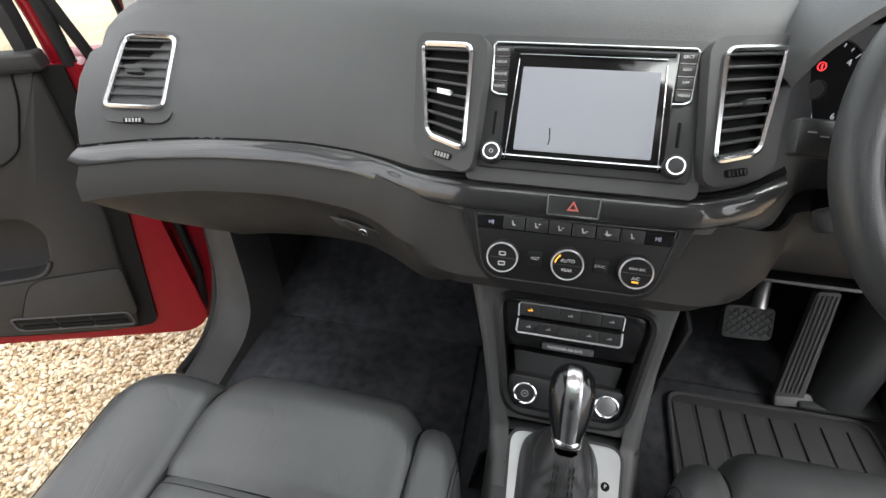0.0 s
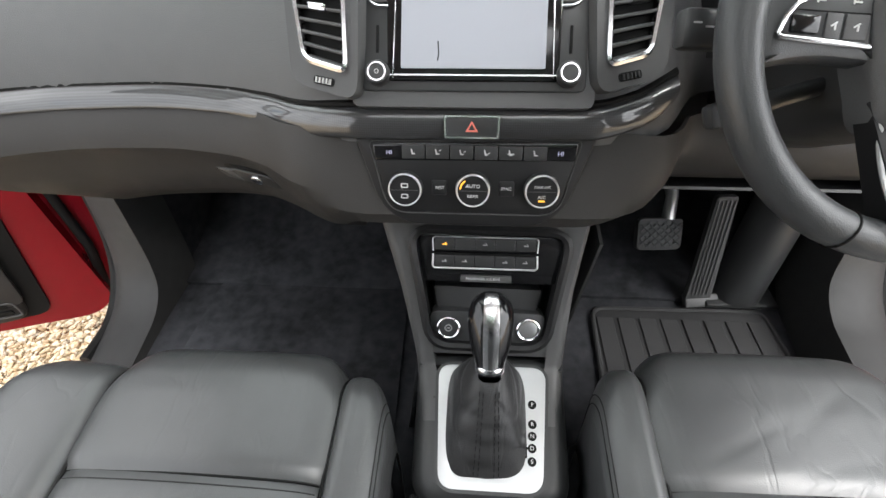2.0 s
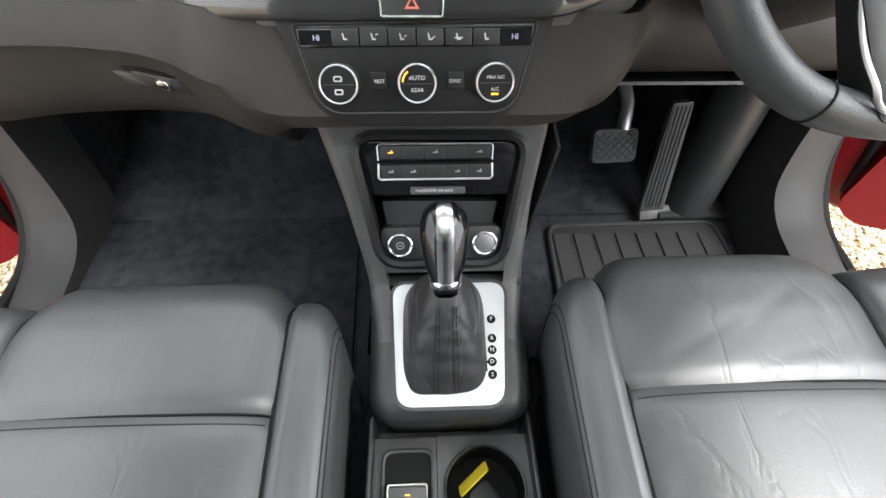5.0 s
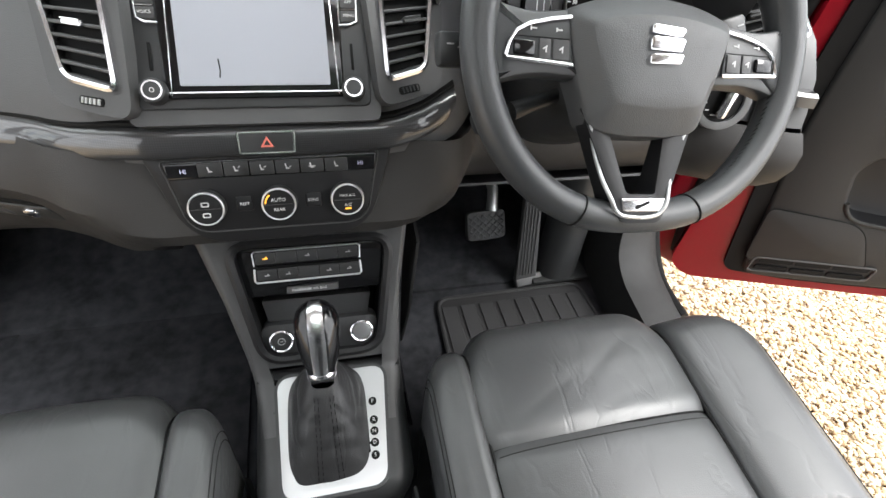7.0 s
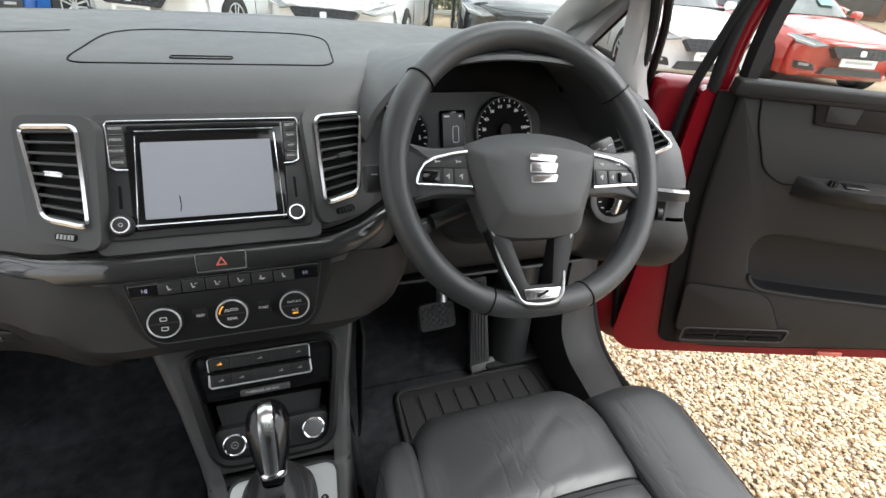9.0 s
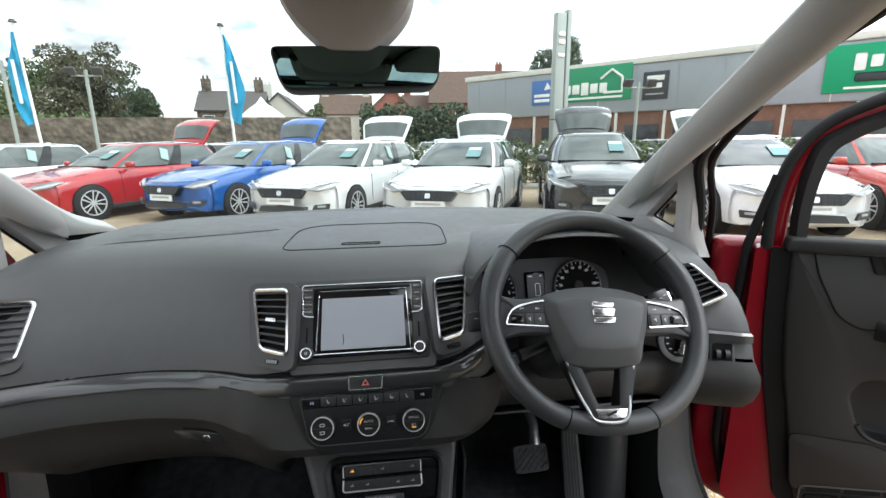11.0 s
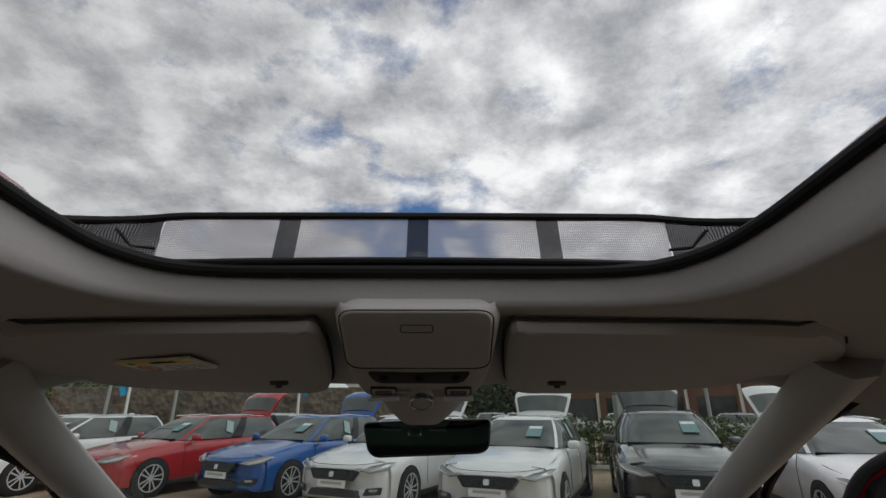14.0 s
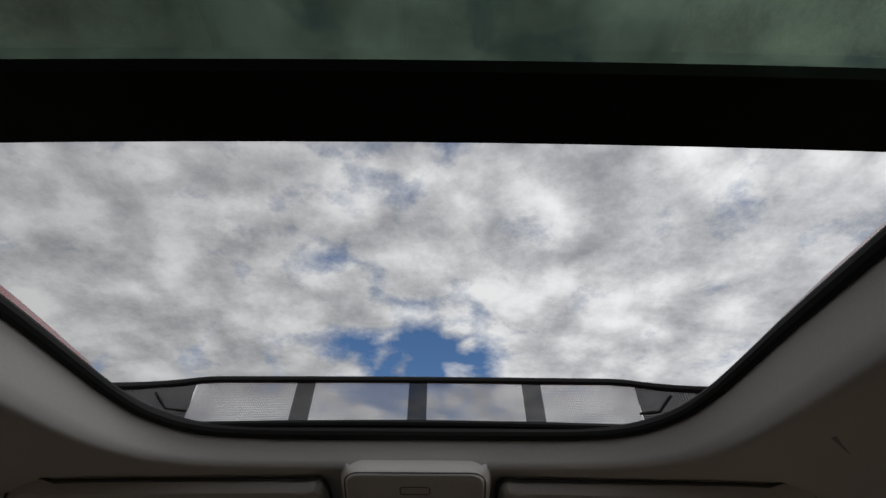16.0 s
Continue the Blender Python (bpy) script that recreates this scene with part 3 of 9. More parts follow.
for i in range(91):
    x = -0.695 + 0.90 * i / 90
    y, z = strip_mid(x)
    e = min(1.0, (x + 0.695) / 0.012, (0.205 - x) / 0.012)
    h = (0.030 - 0.011 * min(max((-0.14 - x) / 0.16, 0.0), 1.0)) * max(e, 0.25) ** 0.5
    k = min(max((-0.16 - x) / 0.16, 0.0), 1.0)
    k = k * k * (3 - 2 * k)
    prof = [(0.012, 0.0), (0.0, 0.0)] + [(a + (b - a) * k, s) for a, b, s in ((-0.0065, -0.001, 0.06), (-0.0105, -0.0075, 0.22), (-0.0135, -0.0130, 0.42), (-0.0155, -0.0180, 0.64), (-0.0160, -0.0215, 0.84), (-0.0145, -0.0215, 0.95), (-0.011, -0.0180, 1.0))] + [(0.01, 1.0)]
    rows.append([(x, y + dy_, z - h * s) for dy_, s in prof])
part("decor_strip", loft(rows, close_u=True, caps=True), CARBON, dash, "gloss carbon-look strip", 60)
rows = []
for i in range(91):
    x = -0.695 + 0.90 * i / 90
    y, z = strip_mid(x)
    rows.append([(x, y + 0.010, z + 0.0055), (x, y + 0.001, z + 0.004), (x, y, z + 0.001), (x, y + 0.008, z + 0.001)])
part("shadow_gap", loft(rows, close_u=True, caps=True), BLACK, dash)

# lid of the storage box on top, two embossed outlines and a slot
LID = rpoly([(-0.160, 0.640), (0.160, 0.640), (0.168, 0.860), (-0.150, 0.860)], [0.03, 0.03, 0.09, 0.09], 6)


def top_z(x, y):
    row = pad_row(x)
    for a, b in zip(row, row[1:]):
        if a[1] <= y <= b[1] and a[2] > 1.06:
            t = (y - a[1]) / (b[1] - a[1])
            return a[2] + (b[2] - a[2]) * t
    return 1.15


part("lid_seam", tube([(x, y, top_z(x, y) + 0.0005) for x, y in LID], 0.0012, 6, closed=True), BLACK, dash)
slot = rrect(0.075, 0.012, 0.005)
part("lid_slot", tube([(x - 0.010, y + 0.668, top_z(x - 0.01, y + 0.668) + 0.0005) for x, y in slot], 0.0012, 6, closed=True), BLACK, dash)
# flat inlay along the passenger side of the top
rows = []
for i in range(21):
    s = i / 20
    x = -0.66 + 0.46 * s
    ya = 0.775 + 0.03 * math.sin(s * math.pi * 0.5) + 0.02 * s
    w = 0.055 * (1 - s) ** 0.7 + 0.001
    rows.append([(x, ya - w, top_z(x, ya - w) + 0.0015), (x, ya + w * 0.6, top_z(x, ya + w * 0.6) + 0.0015)])
part("top_inlay", thicken(loft(rows), 0.001), PLAST, dash)

# demister grilles at both ends of the top
for side in (-1, 1):
    n_ = V(-side * 0.045, -0.672, 0.74).normalized()
    x_ = V(0.083, -side * 0.018, -side * 0.012).normalized()
    m = basis((side * 0.591, 0.653 + (0.008 if side > 0 else 0), 1.113), x_, n_.cross(x_)) @ T(0, 0, 0.0005)
    part("demister_bed", slab(rpoly([(-0.046, -0.008), (0.046, -0.008), (0.050, 0.009), (-0.050, 0.009)], 0.004), -0.006, 0.0010, m), BLACK, dash)
    for k in range(5):
        part("demister_slat", slab(rpoly([(-0.010, -0.009), (0.002, -0.009), (0.009, 0.008)], 0.001, 2), -0.004, 0.0030, m @ T(-0.034 + k * 0.0175, 0, 0), 0.0008), DASH, dash)
    part("demister_lip", tube([m @ V(x, y, 0.0010) for x, y in rpoly([(-0.049, -0.011), (0.049, -0.011), (0.054, 0.012), (-0.054, 0.012)], 0.005)], 0.0018, 6, closed=True), DASH, dash)


# air vents
def vent(tl, tr, br, bl, label, tab_at=0.0, n=8, bias=1.0, seam=False):
    tl, tr, br, bl = (Vector(p) for p in (tl, tr, br, bl))
    o = (tl + tr + br + bl) / 4
    m = basis(o, (tr + br) / 2 - (tl + bl) / 2, (tl + tr) / 2 - (bl + br) / 2)
    inv = m.inverted()
    q = [inv @ p for p in (bl, br, tr, tl)]
    c2 = [(p.x, p.y) for p in q]
    v = thing("air_vent", label, "air vent", m, group="dashboard air vents")
    out = rpoly(c2, 0.014)
    mid = inset(out, 0.0055)
    part("frame", ring(out, mid, -0.006, 0.007, None, 0.002), CHROME, v, "satin chrome frame")
    part("duct", merge(slab(mid, -0.034, -0.0015), ring(inset(out, 0.003), mid, -0.034, 0.003)), BLACK, v)
    ys = [p[1] for p in c2]
    y0, y1 = max(ys[0], ys[1]) * 0.5 + min(ys[0], ys[1]) * 0.5, (ys[2] + ys[3]) / 2
    for k in range(n):
        s = (k + 0.6) / (n + 0.2)
        y = y0 + (y1 - y0) * s
        xl = c2[0][0] + (c2[3][0] - c2[0][0]) * s + 0.005
        xr = c2[1][0] + (c2[2][0] - c2[1][0]) * s - 0.005
        tilt = (c2[1][1] - c2[0][1]) * (1 - s) + (c2[2][1] - c2[3][1]) * s
        a = math.degrees(math.atan2(tilt, xr - xl))
        part("slat", box((xr - xl, 0.0030, 0.0085), T((xl + xr) / 2, y, 0.0022) @ pose(0, 0, 0, 14, 0, a), 0.0008, 1), PLAST_GREY, v)
    t = merge(box((0.022, 0.006, 0.012), T(tab_at, (y0 + y1) / 2, 0.004), 0.002), box((0.020, 0.002, 0.003), T(tab_at, (y0 + y1) / 2 + 0.002, 0.010), 0.0008))
    part("slider_tab", t, CHROME if bias < 0 else PLAST_GREY, v, "satin slider tab")
    if seam:
        part("vent_surround", ring(inset(rpoly([(c2[0][0] - 0.005, c2[0][1] - 0.018), (c2[1][0] + 0.006, c2[1][1] - 0.018), (c2[2][0] + 0.006, c2[2][1] + 0.006), (c2[3][0] - 0.005, c2[3][1] + 0.006)], 0.022), -0.001), inset(out, 0.002), -0.012, 0.0015), PLAST_GREY, v)
    return v, m, c2


v, m_vl, c_vl = vent((-0.194, 0.579, 1.100), (-0.128, 0.544, 1.112), (-0.121, 0.478, 1.013), (-0.177, 0.500, 1.020), "tall black slatted centre air vent framed in satin chrome", 0.0, 9, -1)
v, m_vr, c_vr = vent((0.119, 0.547, 1.117), (0.183, 0.583, 1.107), (0.170, 0.500, 1.027), (0.118, 0.484, 1.018), "tall black slatted centre air vent with a grey tab", 0.006, 9, 1)
vent((-0.642, 0.598, 1.092), (-0.577, 0.624, 1.085), (-0.580, 0.551, 1.004), (-0.658, 0.525, 1.012), "slatted passenger side air vent framed in satin chrome", -0.01, 8, 1, True)
vent((0.590, 0.618, 1.100), (0.652, 0.590, 1.110), (0.688, 0.520, 1.062), (0.600, 0.545, 1.010), "slatted driver side air vent framed in satin chrome", 0.0, 8, 1)

# fascia plate round the radio and the two vents
fp = bmesh.new()
M_RADIO = basis((-0.004, 0.5175, 1.053), (1, 0, 0), (0, 0.060, 0.072))
mid_out = rpoly([(-0.120, -0.083), (0.120, -0.083), (0.118, 0.080), (-0.118, 0.080)], [0.01, 0.01, 0.006, 0.006])
merge(fp, slab(mid_out, -0.012, 0.002, M_RADIO))
for mm, cc in ((m_vl, c_vl), (m_vr, c_vr)):
    outer = rpoly([(cc[0][0] - 0.012, cc[0][1] - 0.022), (cc[1][0] + 0.014, cc[1][1] - 0.022), (cc[2][0] + 0.014, cc[2][1] + 0.011), (cc[3][0] - 0.012, cc[3][1] + 0.011)], 0.02)
    inner = inset(rpoly(cc, 0.014), 0.003)
    merge(fp, ring(outer, inner, -0.010, 0.0035, mm))
part("fascia_plate", fp, PLAST_GREY, dash, "smooth dark grey fascia plate")
# thumb wheels under the vents
for mm, cc in ((m_vl, c_vl), (m_vr, c_vr)):
    cx = (cc[0][0] + cc[1][0]) / 2
    b = mm @ T(cx, cc[0][1] * 0.5 + cc[1][1] * 0.5 - 0.012, 0.003)
    part("thumb_wheel_slot", slab(rrect(0.026, 0.008, 0.0035), -0.002, 0.0015, b), BLACK, dash)
    for k in range(5):
        part("thumb_mark", box((0.0022, 0.0055, 0.002), b @ T(-0.0085 + k * 0.0043, 0, 0.002)), GREY_P if mm is m_vl else PLAST, dash)

# side vent surrounds' small wheels and the embossed word on the airbag cover
part("embossed_word", text_bm("AIRBAG", 0.0125, basis((-0.505, front_y(-0.505) + 0.0085, 1.010), (1, 0.06, 0), (0, 0.03, 0.04)) @ T(0, 0, 0.004)), PLAST_GREY, dash)
b = basis((-0.617, 0.527, 0.996), (0.065, 0.026, -0.006), (0, 0.06, 0.07))
part("thumb_wheel_slot", slab(rrect(0.026, 0.008, 0.0035), -0.002, 0.003, b), BLACK, dash)
for k in range(5):
    part("thumb_mark", box((0.0022, 0.0055, 0.002), b @ T(-0.0085 + k * 0.0043, 0, 0.0035)), GREY_P, dash)

# glove box: seam, handle recess and lock
def low_pt(x, k):
    r = low_row(x)
    i = min(int(k), len(r) - 2)
    return V(*r[i]).lerp(V(*r[i + 1]), k - i) + V(0, -0.0006, 0)


part("glovebox_seam", tube([low_pt(-0.650 - 0.006 * math.sin(math.pi * j / 14), 2.6 + 3.4 * j / 14) for j in range(15)], 0.0016, 6), BLACK, dash)
part("glovebox_seam", tube([low_pt(-0.235 + 0.055 * j / 10, 2.9 + 2.9 * j / 10) for j in range(11)], 0.0016, 6), BLACK, dash)
part("glovebox_seam", tube([low_pt(-0.650 + 0.415 * j / 20, 2.6 + 0.3 * j / 20) for j in range(21)], 0.0008, 6), BLACK, dash)
gm = basis(low_pt(-0.298, 3.72), low_pt(-0.24, 3.76) - low_pt(-0.356, 3.68), low_pt(-0.298, 3.2) - low_pt(-0.298, 4.2)) @ T(0, 0, 0.0045)
part("glovebox_handle", slab(rpoly([(-0.034, -0.017), (0.062, -0.017), (0.050, 0.015), (-0.066, 0.017)], [0.006, 0.004, 0.008, 0.003]), -0.004, 0.0016, gm, 0.001), BLACK, dash, "dark handle recess")
part("glovebox_lever", slab(rpoly([(-0.034, -0.013), (-0.006, -0.013), (-0.016, 0.008), (-0.046, 0.006)], 0.003), 0.001, 0.005, gm, 0.002), PLAST_GREY, dash, "pale lever")
part("glovebox_lever", slab(rpoly([(-0.010, -0.014), (0.052, -0.014), (0.042, 0.011), (-0.018, 0.011)], 0.004), 0.001, 0.004, gm, 0.0015), PLAST, dash)
part("glovebox_lock", cyl(0.0085, 0.008, 0.004, gm @ T(0.018, -0.001, 0.003), 20, 0.001), CHROME, dash, "chrome lock barrel")
part("lock_slot", box((0.009, 0.002, 0.001), gm @ T(0.018, -0.001, 0.0072)), BLACK, dash)


# ---- infotainment unit ----
radio = thing("infotainment_unit", "black car radio with grey touchscreen and silver surround", "car radio", M_RADIO @ T(0, 0, 0.002))
part("faceplate", slab(rpoly([(-0.110, -0.068), (0.110, -0.068), (0.112, 0.072), (-0.112, 0.072)], 0.008), -0.01, 0.003, None, 0.0015), PLAST, radio)
part("gloss_bezel", slab(rpoly([(-0.083, -0.059), (0.083, -0.059), (0.086, 0.066), (-0.086, 0.066)], 0.004), 0.0, 0.0055, None, 0.001), PIANO, radio)
part("disc_slot", box((0.165, 0.004, 0.002), T(0, 0.0615, 0.0055), 0.0006), BLACK, radio)
part("disc_slot_lip", box((0.150, 0.0009, 0.003), T(0, 0.0565, 0.006), 0.0005), CHROME, radio)
part("screen", slab(rrect(0.140, 0.0905, 0.002), 0.004, 0.0065, T(0.0, -0.002)), SCREEN, radio, "blank grey touchscreen")
part("screen_scratch", tube([V(-0.034, -0.040, 0.0066), V(-0.033, -0.033, 0.0066), V(-0.034, -0.022, 0.0066)], 0.0006, 5), PIANO, radio)
for s in (-1, 1):
    part("screen_edge", box((0.0011, 0.108, 0.003), T(s * 0.0765, -0.003, 0.0055) @ pose(0, 0, 0, 0, 0, s * 1.5), 0.0005), CHROME, radio)
part("lower_trim", box((0.176, 0.0012, 0.002), T(0, -0.0535, 0.0055)), CHROME, radio)
# silver surround of the key columns and the top
path = [V(-0.0835, 0.0115, 0), V(-0.094, 0.012, 0), V(-0.1015, 0.016, 0), V(-0.1045, 0.066, 0), V(-0.1015, 0.0695, 0), V(0.1015, 0.0695, 0), V(0.1045, 0.066, 0), V(0.1015, 0.016, 0), V(0.094, 0.012, 0), V(0.0835, 0.0115, 0)]
part("silver_surround", tube([p + V(0, 0, 0.0045) for p in path], 0.0014, 8, up=(0, 0, 1)), CHROME, radio, "satin silver surround")
WORDS = [("RADIO", "EJECT"), ("MEDIA", "NAV"), ("PHONE", "APP"), ("VOICE", "MENU")]
for k, pair in enumerate(WORDS):
    for s, w in zip((-1, 1), pair):
        y = 0.0605 - k * 0.0133
        x = s * (0.0945 - 0.0002 * k)
        key = part("key", slab(rrect(0.0165, 0.0108, 0.001), 0.002, 0.0052, T(x, y), 0.0008), PLAST_GREY, radio)
        part("word", text_bm(w, 0.0042, T(x, y + 0.0005, 0.0054)), WHITE_P, key)
        if k < 3:
            part("key_line", box((0.016, 0.0009, 0.0012), T(x, y - 0.0065, 0.0048)), CHROME, radio)
for s in (-1, 1):
    kn = part("knob", cyl(0.0122, 0.0112, 0.011, T(s * 0.0925, -0.0525, 0.003), 36, 0.0012), PLAST, radio, "black rotary knob with silver ring")
    part("knob_ring", ring([(0.0092 * math.cos(a), 0.0092 * math.sin(a)) for a in [i * math.pi / 16 for i in range(32)]], [(0.0076 * math.cos(a), 0.0076 * math.sin(a)) for a in [i * math.pi / 16 for i in range(32)]], 0.0, 0.0145, T(s * 0.0925, -0.0525, 0.0)), CHROME, kn)
    part("card_slot", box((0.0028, 0.026, 0.002), T(s * 0.094, -0.019, 0.0035), 0.0006), BLACK, radio)
part("power_mark", ring([(0.0022 * math.cos(a), 0.0022 * math.sin(a)) for a in [i * math.pi / 8 for i in range(16)]], [(0.0016 * math.cos(a), 0.0016 * math.sin(a)) for a in [i * math.pi / 8 for i in range(16)]], 0.0135, 0.0145, T(-0.0925, -0.0525)), WHITE_P, radio)

# ---- hazard switch ----
hz = thing("hazard_switch", "black hazard light switch with red triangle in chrome frame", "switch", basis((-0.003, 0.4610, 0.9695), (1, 0, 0), (0, 0.012, 0.020)))
o = rpoly([(-0.0275, -0.011), (0.0275, -0.011), (0.0285, 0.0115), (-0.0285, 0.0115)], 0.003)
part("frame", ring(o, inset(o, 0.0016), -0.006, 0.005), CHROME, hz, "thin chrome frame")
part("button", slab(inset(o, 0.0016), -0.006, 0.0042, None, 0.001), PLAST, hz)
tri = [(-0.0065, -0.0045), (0.0065, -0.0045), (0.0, 0.0062)]
part("triangle", ring(tri, [(x * 0.55, y * 0.55 - 0.0002) for x, y in tri], 0.004, 0.0048), RED_P, hz, "red warning triangle")

# ---- climate control panel ----
M_CL = basis((0.0, 0.4525, 0.9125), (1, 0, 0.0), (0, 0.036, 0.09))
cl = thing("climate_panel", "black climate control panel with three chrome-ringed dials", "control panel", M_CL)
ol = rpoly([(-0.096, -0.054), (0.096, -0.054), (0.128, 0.050), (-0.128, 0.046)], [0.045, 0.045, 0.006, 0.006], 8)
part("panel", slab(ol, -0.014, 0.0045, None, 0.002), SATIN, cl)
ins = rpoly([(-0.093, -0.038), (0.093, -0.038), (0.110, 0.0415), (-0.110, 0.0385)], [0.022, 0.022, 0.004, 0.004], 8)
part("inner_panel", slab(ins, 0.0, 0.0058, None, 0.001), SATIN, cl)
part("panel_line", tube([V(x, y, 0.0052) for x, y in inset(ins, -0.0015)], 0.0008, 6, closed=True), PLAST_GREY, cl)
part("key_strip", slab(rpoly([(-0.106, 0.0195), (0.106, 0.0215), (0.108, 0.0395), (-0.108, 0.0365)], 0.002), 0.003, 0.0065, None, 0.0008), PIANO, cl, "gloss black key strip")
part("key_strip_line", box((0.214, 0.0005, 0.001), T(0, 0.0385, 0.0060) @ pose(0, 0, 0, 0, 0, 0.6)), CHROME, cl)
for s in (-1, 1):
    d = part("temperature_display", box((0.029, 0.0125, 0.001), T(s * 0.0915, 0.029 + s * 0.0005, 0.0066)), PIANO, cl)
    part("digits", text_bm("HI", 0.0066, T(s * 0.0905, 0.0287 + s * 0.0005, 0.0073)), BLUEISH, d, "lit temperature reading")
for k in range(6):
    x = -0.0645 + k * 0.0258
    key = part("key", box((0.0242, 0.0145, 0.003), T(x, 0.0292, 0.0062), 0.0008), PLAST, cl)
    # symbols: small seat or flow shapes
    sy = merge(box((0.0013, 0.0048, 0.0006), T(x - 0.0014, 0.0300, 0.0079) @ pose(0, 0, 0, 0, 0, 14)), box((0.0036, 0.0013, 0.0006), T(x + 0.0002, 0.0274, 0.0079)))
    if k in (1, 2, 3):
        merge(sy, box((0.0028, 0.0008, 0.0006), T(x + 0.0030, 0.0325 - 0.0012 * k, 0.0079) @ pose(0, 0, 0, 0, 0, 25)))
    if k == 4:
        merge(sy, box((0.0075, 0.0009, 0.0006), T(x, 0.0285, 0.0079)))
    part("symbol", sy, WHITE_P, key)

DIALS = [(-0.0735, -0.0105, ("", "")), (0.0, -0.0100, ("AUTO", "REAR")), (0.0735, -0.0095, ("MAX A/C", "A/C"))]
for x, y, (w1, w2) in DIALS:
    d = part("dial", cyl(0.0192, 0.0178, 0.012, T(x, y, 0.004), 44, 0.001), PLAST, cl, "rotary dial with bright ring")
    part("dial_ring", ring(circ(0.0182), circ(0.0164), 0.010, 0.0165, T(x, y), 0.0008), ALU, d, "polished chrome ring")
    part("dial_face", cyl(0.0162, 0.0158, 0.0012, T(x, y, 0.0152), 40), SATIN, d)
    part("dial_split", box((0.030, 0.0006, 0.0004), T(x, y, 0.0166)), PLAST_GREY, d)
    if w1:
        part("word", text_bm(w1, 0.0056 if len(w1) < 5 else 0.0042, T(x, y + 0.0052, 0.0170)), WHITE_P, d)
        part("word", text_bm(w2, 0.0050, T(x, y - 0.0058, 0.0170)), WHITE_P, d)
    else:
        for yy in (0.0052, -0.0066):
            part("symbol", ring(rrect(0.0078, 0.0050, 0.0015), rrect(0.0056, 0.0030, 0.001), 0.0165, 0.0172, T(x, y + yy)), WHITE_P, d)
for x, w in ((-0.0365, "REST"), (0.0365, "SYNC")):
    k = part("key", slab(rrect(0.0165, 0.0165, 0.002), 0.003, 0.0072, T(x, -0.0095), 0.001), SATIN, cl)
    part("word", text_bm(w, 0.0046, T(x - math.copysign(0.0005, x), -0.0095, 0.0076)), WHITE_P, k)
part("lamp", box((0.0068, 0.0018, 0.0006), T(0.0735, -0.0195, 0.0168)), AMBER, cl, "lit amber lamp")
for a in (135, 150, 165):
    part("lamp", box((0.0036, 0.0016, 0.0006), T(0.0138 * math.cos(radians(a)), -0.010 + 0.0138 * math.sin(radians(a)), 0.0168) @ pose(0, 0, 0, 0, 0, a + 90)), AMBER, cl)

# ---- centre console ----
console = thing("centre_console", "dark grey plastic centre console with open cubby", "centre console")
# side walls and body as one skin from the dashboard back to the tray
SPINE = [(0.492, 0.855, 0.014, 0.142, 0.30), (0.474, 0.825, 0.017, 0.134, 0.30), (0.43, 0.752, 0.022, 0.115, 0.28), (0.388, 0.682, 0.028, 0.103, 0.22), (0.370, 0.662, 0.030, 0.099, 0.16),
         (0.330, 0.650, 0.031, 0.094, 0.05), (0.300, 0.643, 0.031, 0.092, 0.02)]
sp = []
for a, b in zip(SPINE, SPINE[1:]):
    for k in range(4):
        sp.append([u + (w - u) * k / 4 for u, w in zip(a, b)])
sp.append(list(SPINE[-1]))
RS = 0.016          # rounding of the shoulder


def wall_rows(side):
    rows = []
    for i, (y, z, c, w, f) in enumerate(sp):
        a, b = sp[max(i - 1, 0)], sp[min(i + 1, len(sp) - 1)]
        n = V(0, b[1] - a[1], a[0] - b[0]).normalized()
        o = V(c + side * (w - RS), y, z) - n * RS
        row = [o + V(-side * 0.01, 0, 0) + n * RS]
        for k in range(7):
            an = math.pi / 2 * k / 6
            row.append(o + V(side * RS * math.sin(an), 0, 0) + n * RS * math.cos(an))
        e = row[-1]
        row.append(e + V(side * 0.004, 0.25 * f, -0.03))
        row.append(V(e.x + side * 0.012, e.y + f, 0.37))
        rows.append(row)
    return rows


cb = loft(wall_rows(-1))
merge(cb, loft(wall_rows(1)))
part("side_wall", cb, PLAST_GREY, console, "dark grey side walls", 60)

# front fascia with the cubby opening
M_FA = basis((0.0235, 0.4305, 0.752), (1, 0.0, 0.0), (-0.010, 0.090, 0.156))
fo = rpoly([(-0.088, -0.094), (0.090, -0.094), (0.120, 0.090), (-0.124, 0.090)], 0.004)
fi = rpoly([(-0.071, -0.078), (0.075, -0.078), (0.098, 0.074), (-0.098, 0.076)], 0.024)
part("fascia", ring(fo, fi, -0.006, 0.0005, M_FA), PLAST_GREY, console)
fr2 = inset(fi, -0.010)
part("cubby_frame", ring(fr2, inset(fi, 0.001), -0.02, 0.004, M_FA, 0.003), SATIN, console, "raised black cubby frame")
# inner box of the cubby
bx = bmesh.new()
merge(bx, slab(fi, -0.075, -0.070, M_FA))
merge(bx, ring(inset(fi, -0.003), fi, -0.072, 0.0, M_FA))
part("cubby_box", bx, BLACK, console)
part("switch_plate", slab(rpoly([(-0.086, 0.006), (0.088, 0.006), (0.094, 0.070), (-0.094, 0.072)], 0.006), -0.02, -0.006, M_FA, 0.002), PIANO, console, "gloss black switch plate")
part("cubby_shelf", slab(rpoly([(-0.066, -0.036), (0.066, -0.036), (0.072, -0.006), (-0.072, -0.004)], 0.003), -0.04, -0.018, M_FA), PLAST, console)
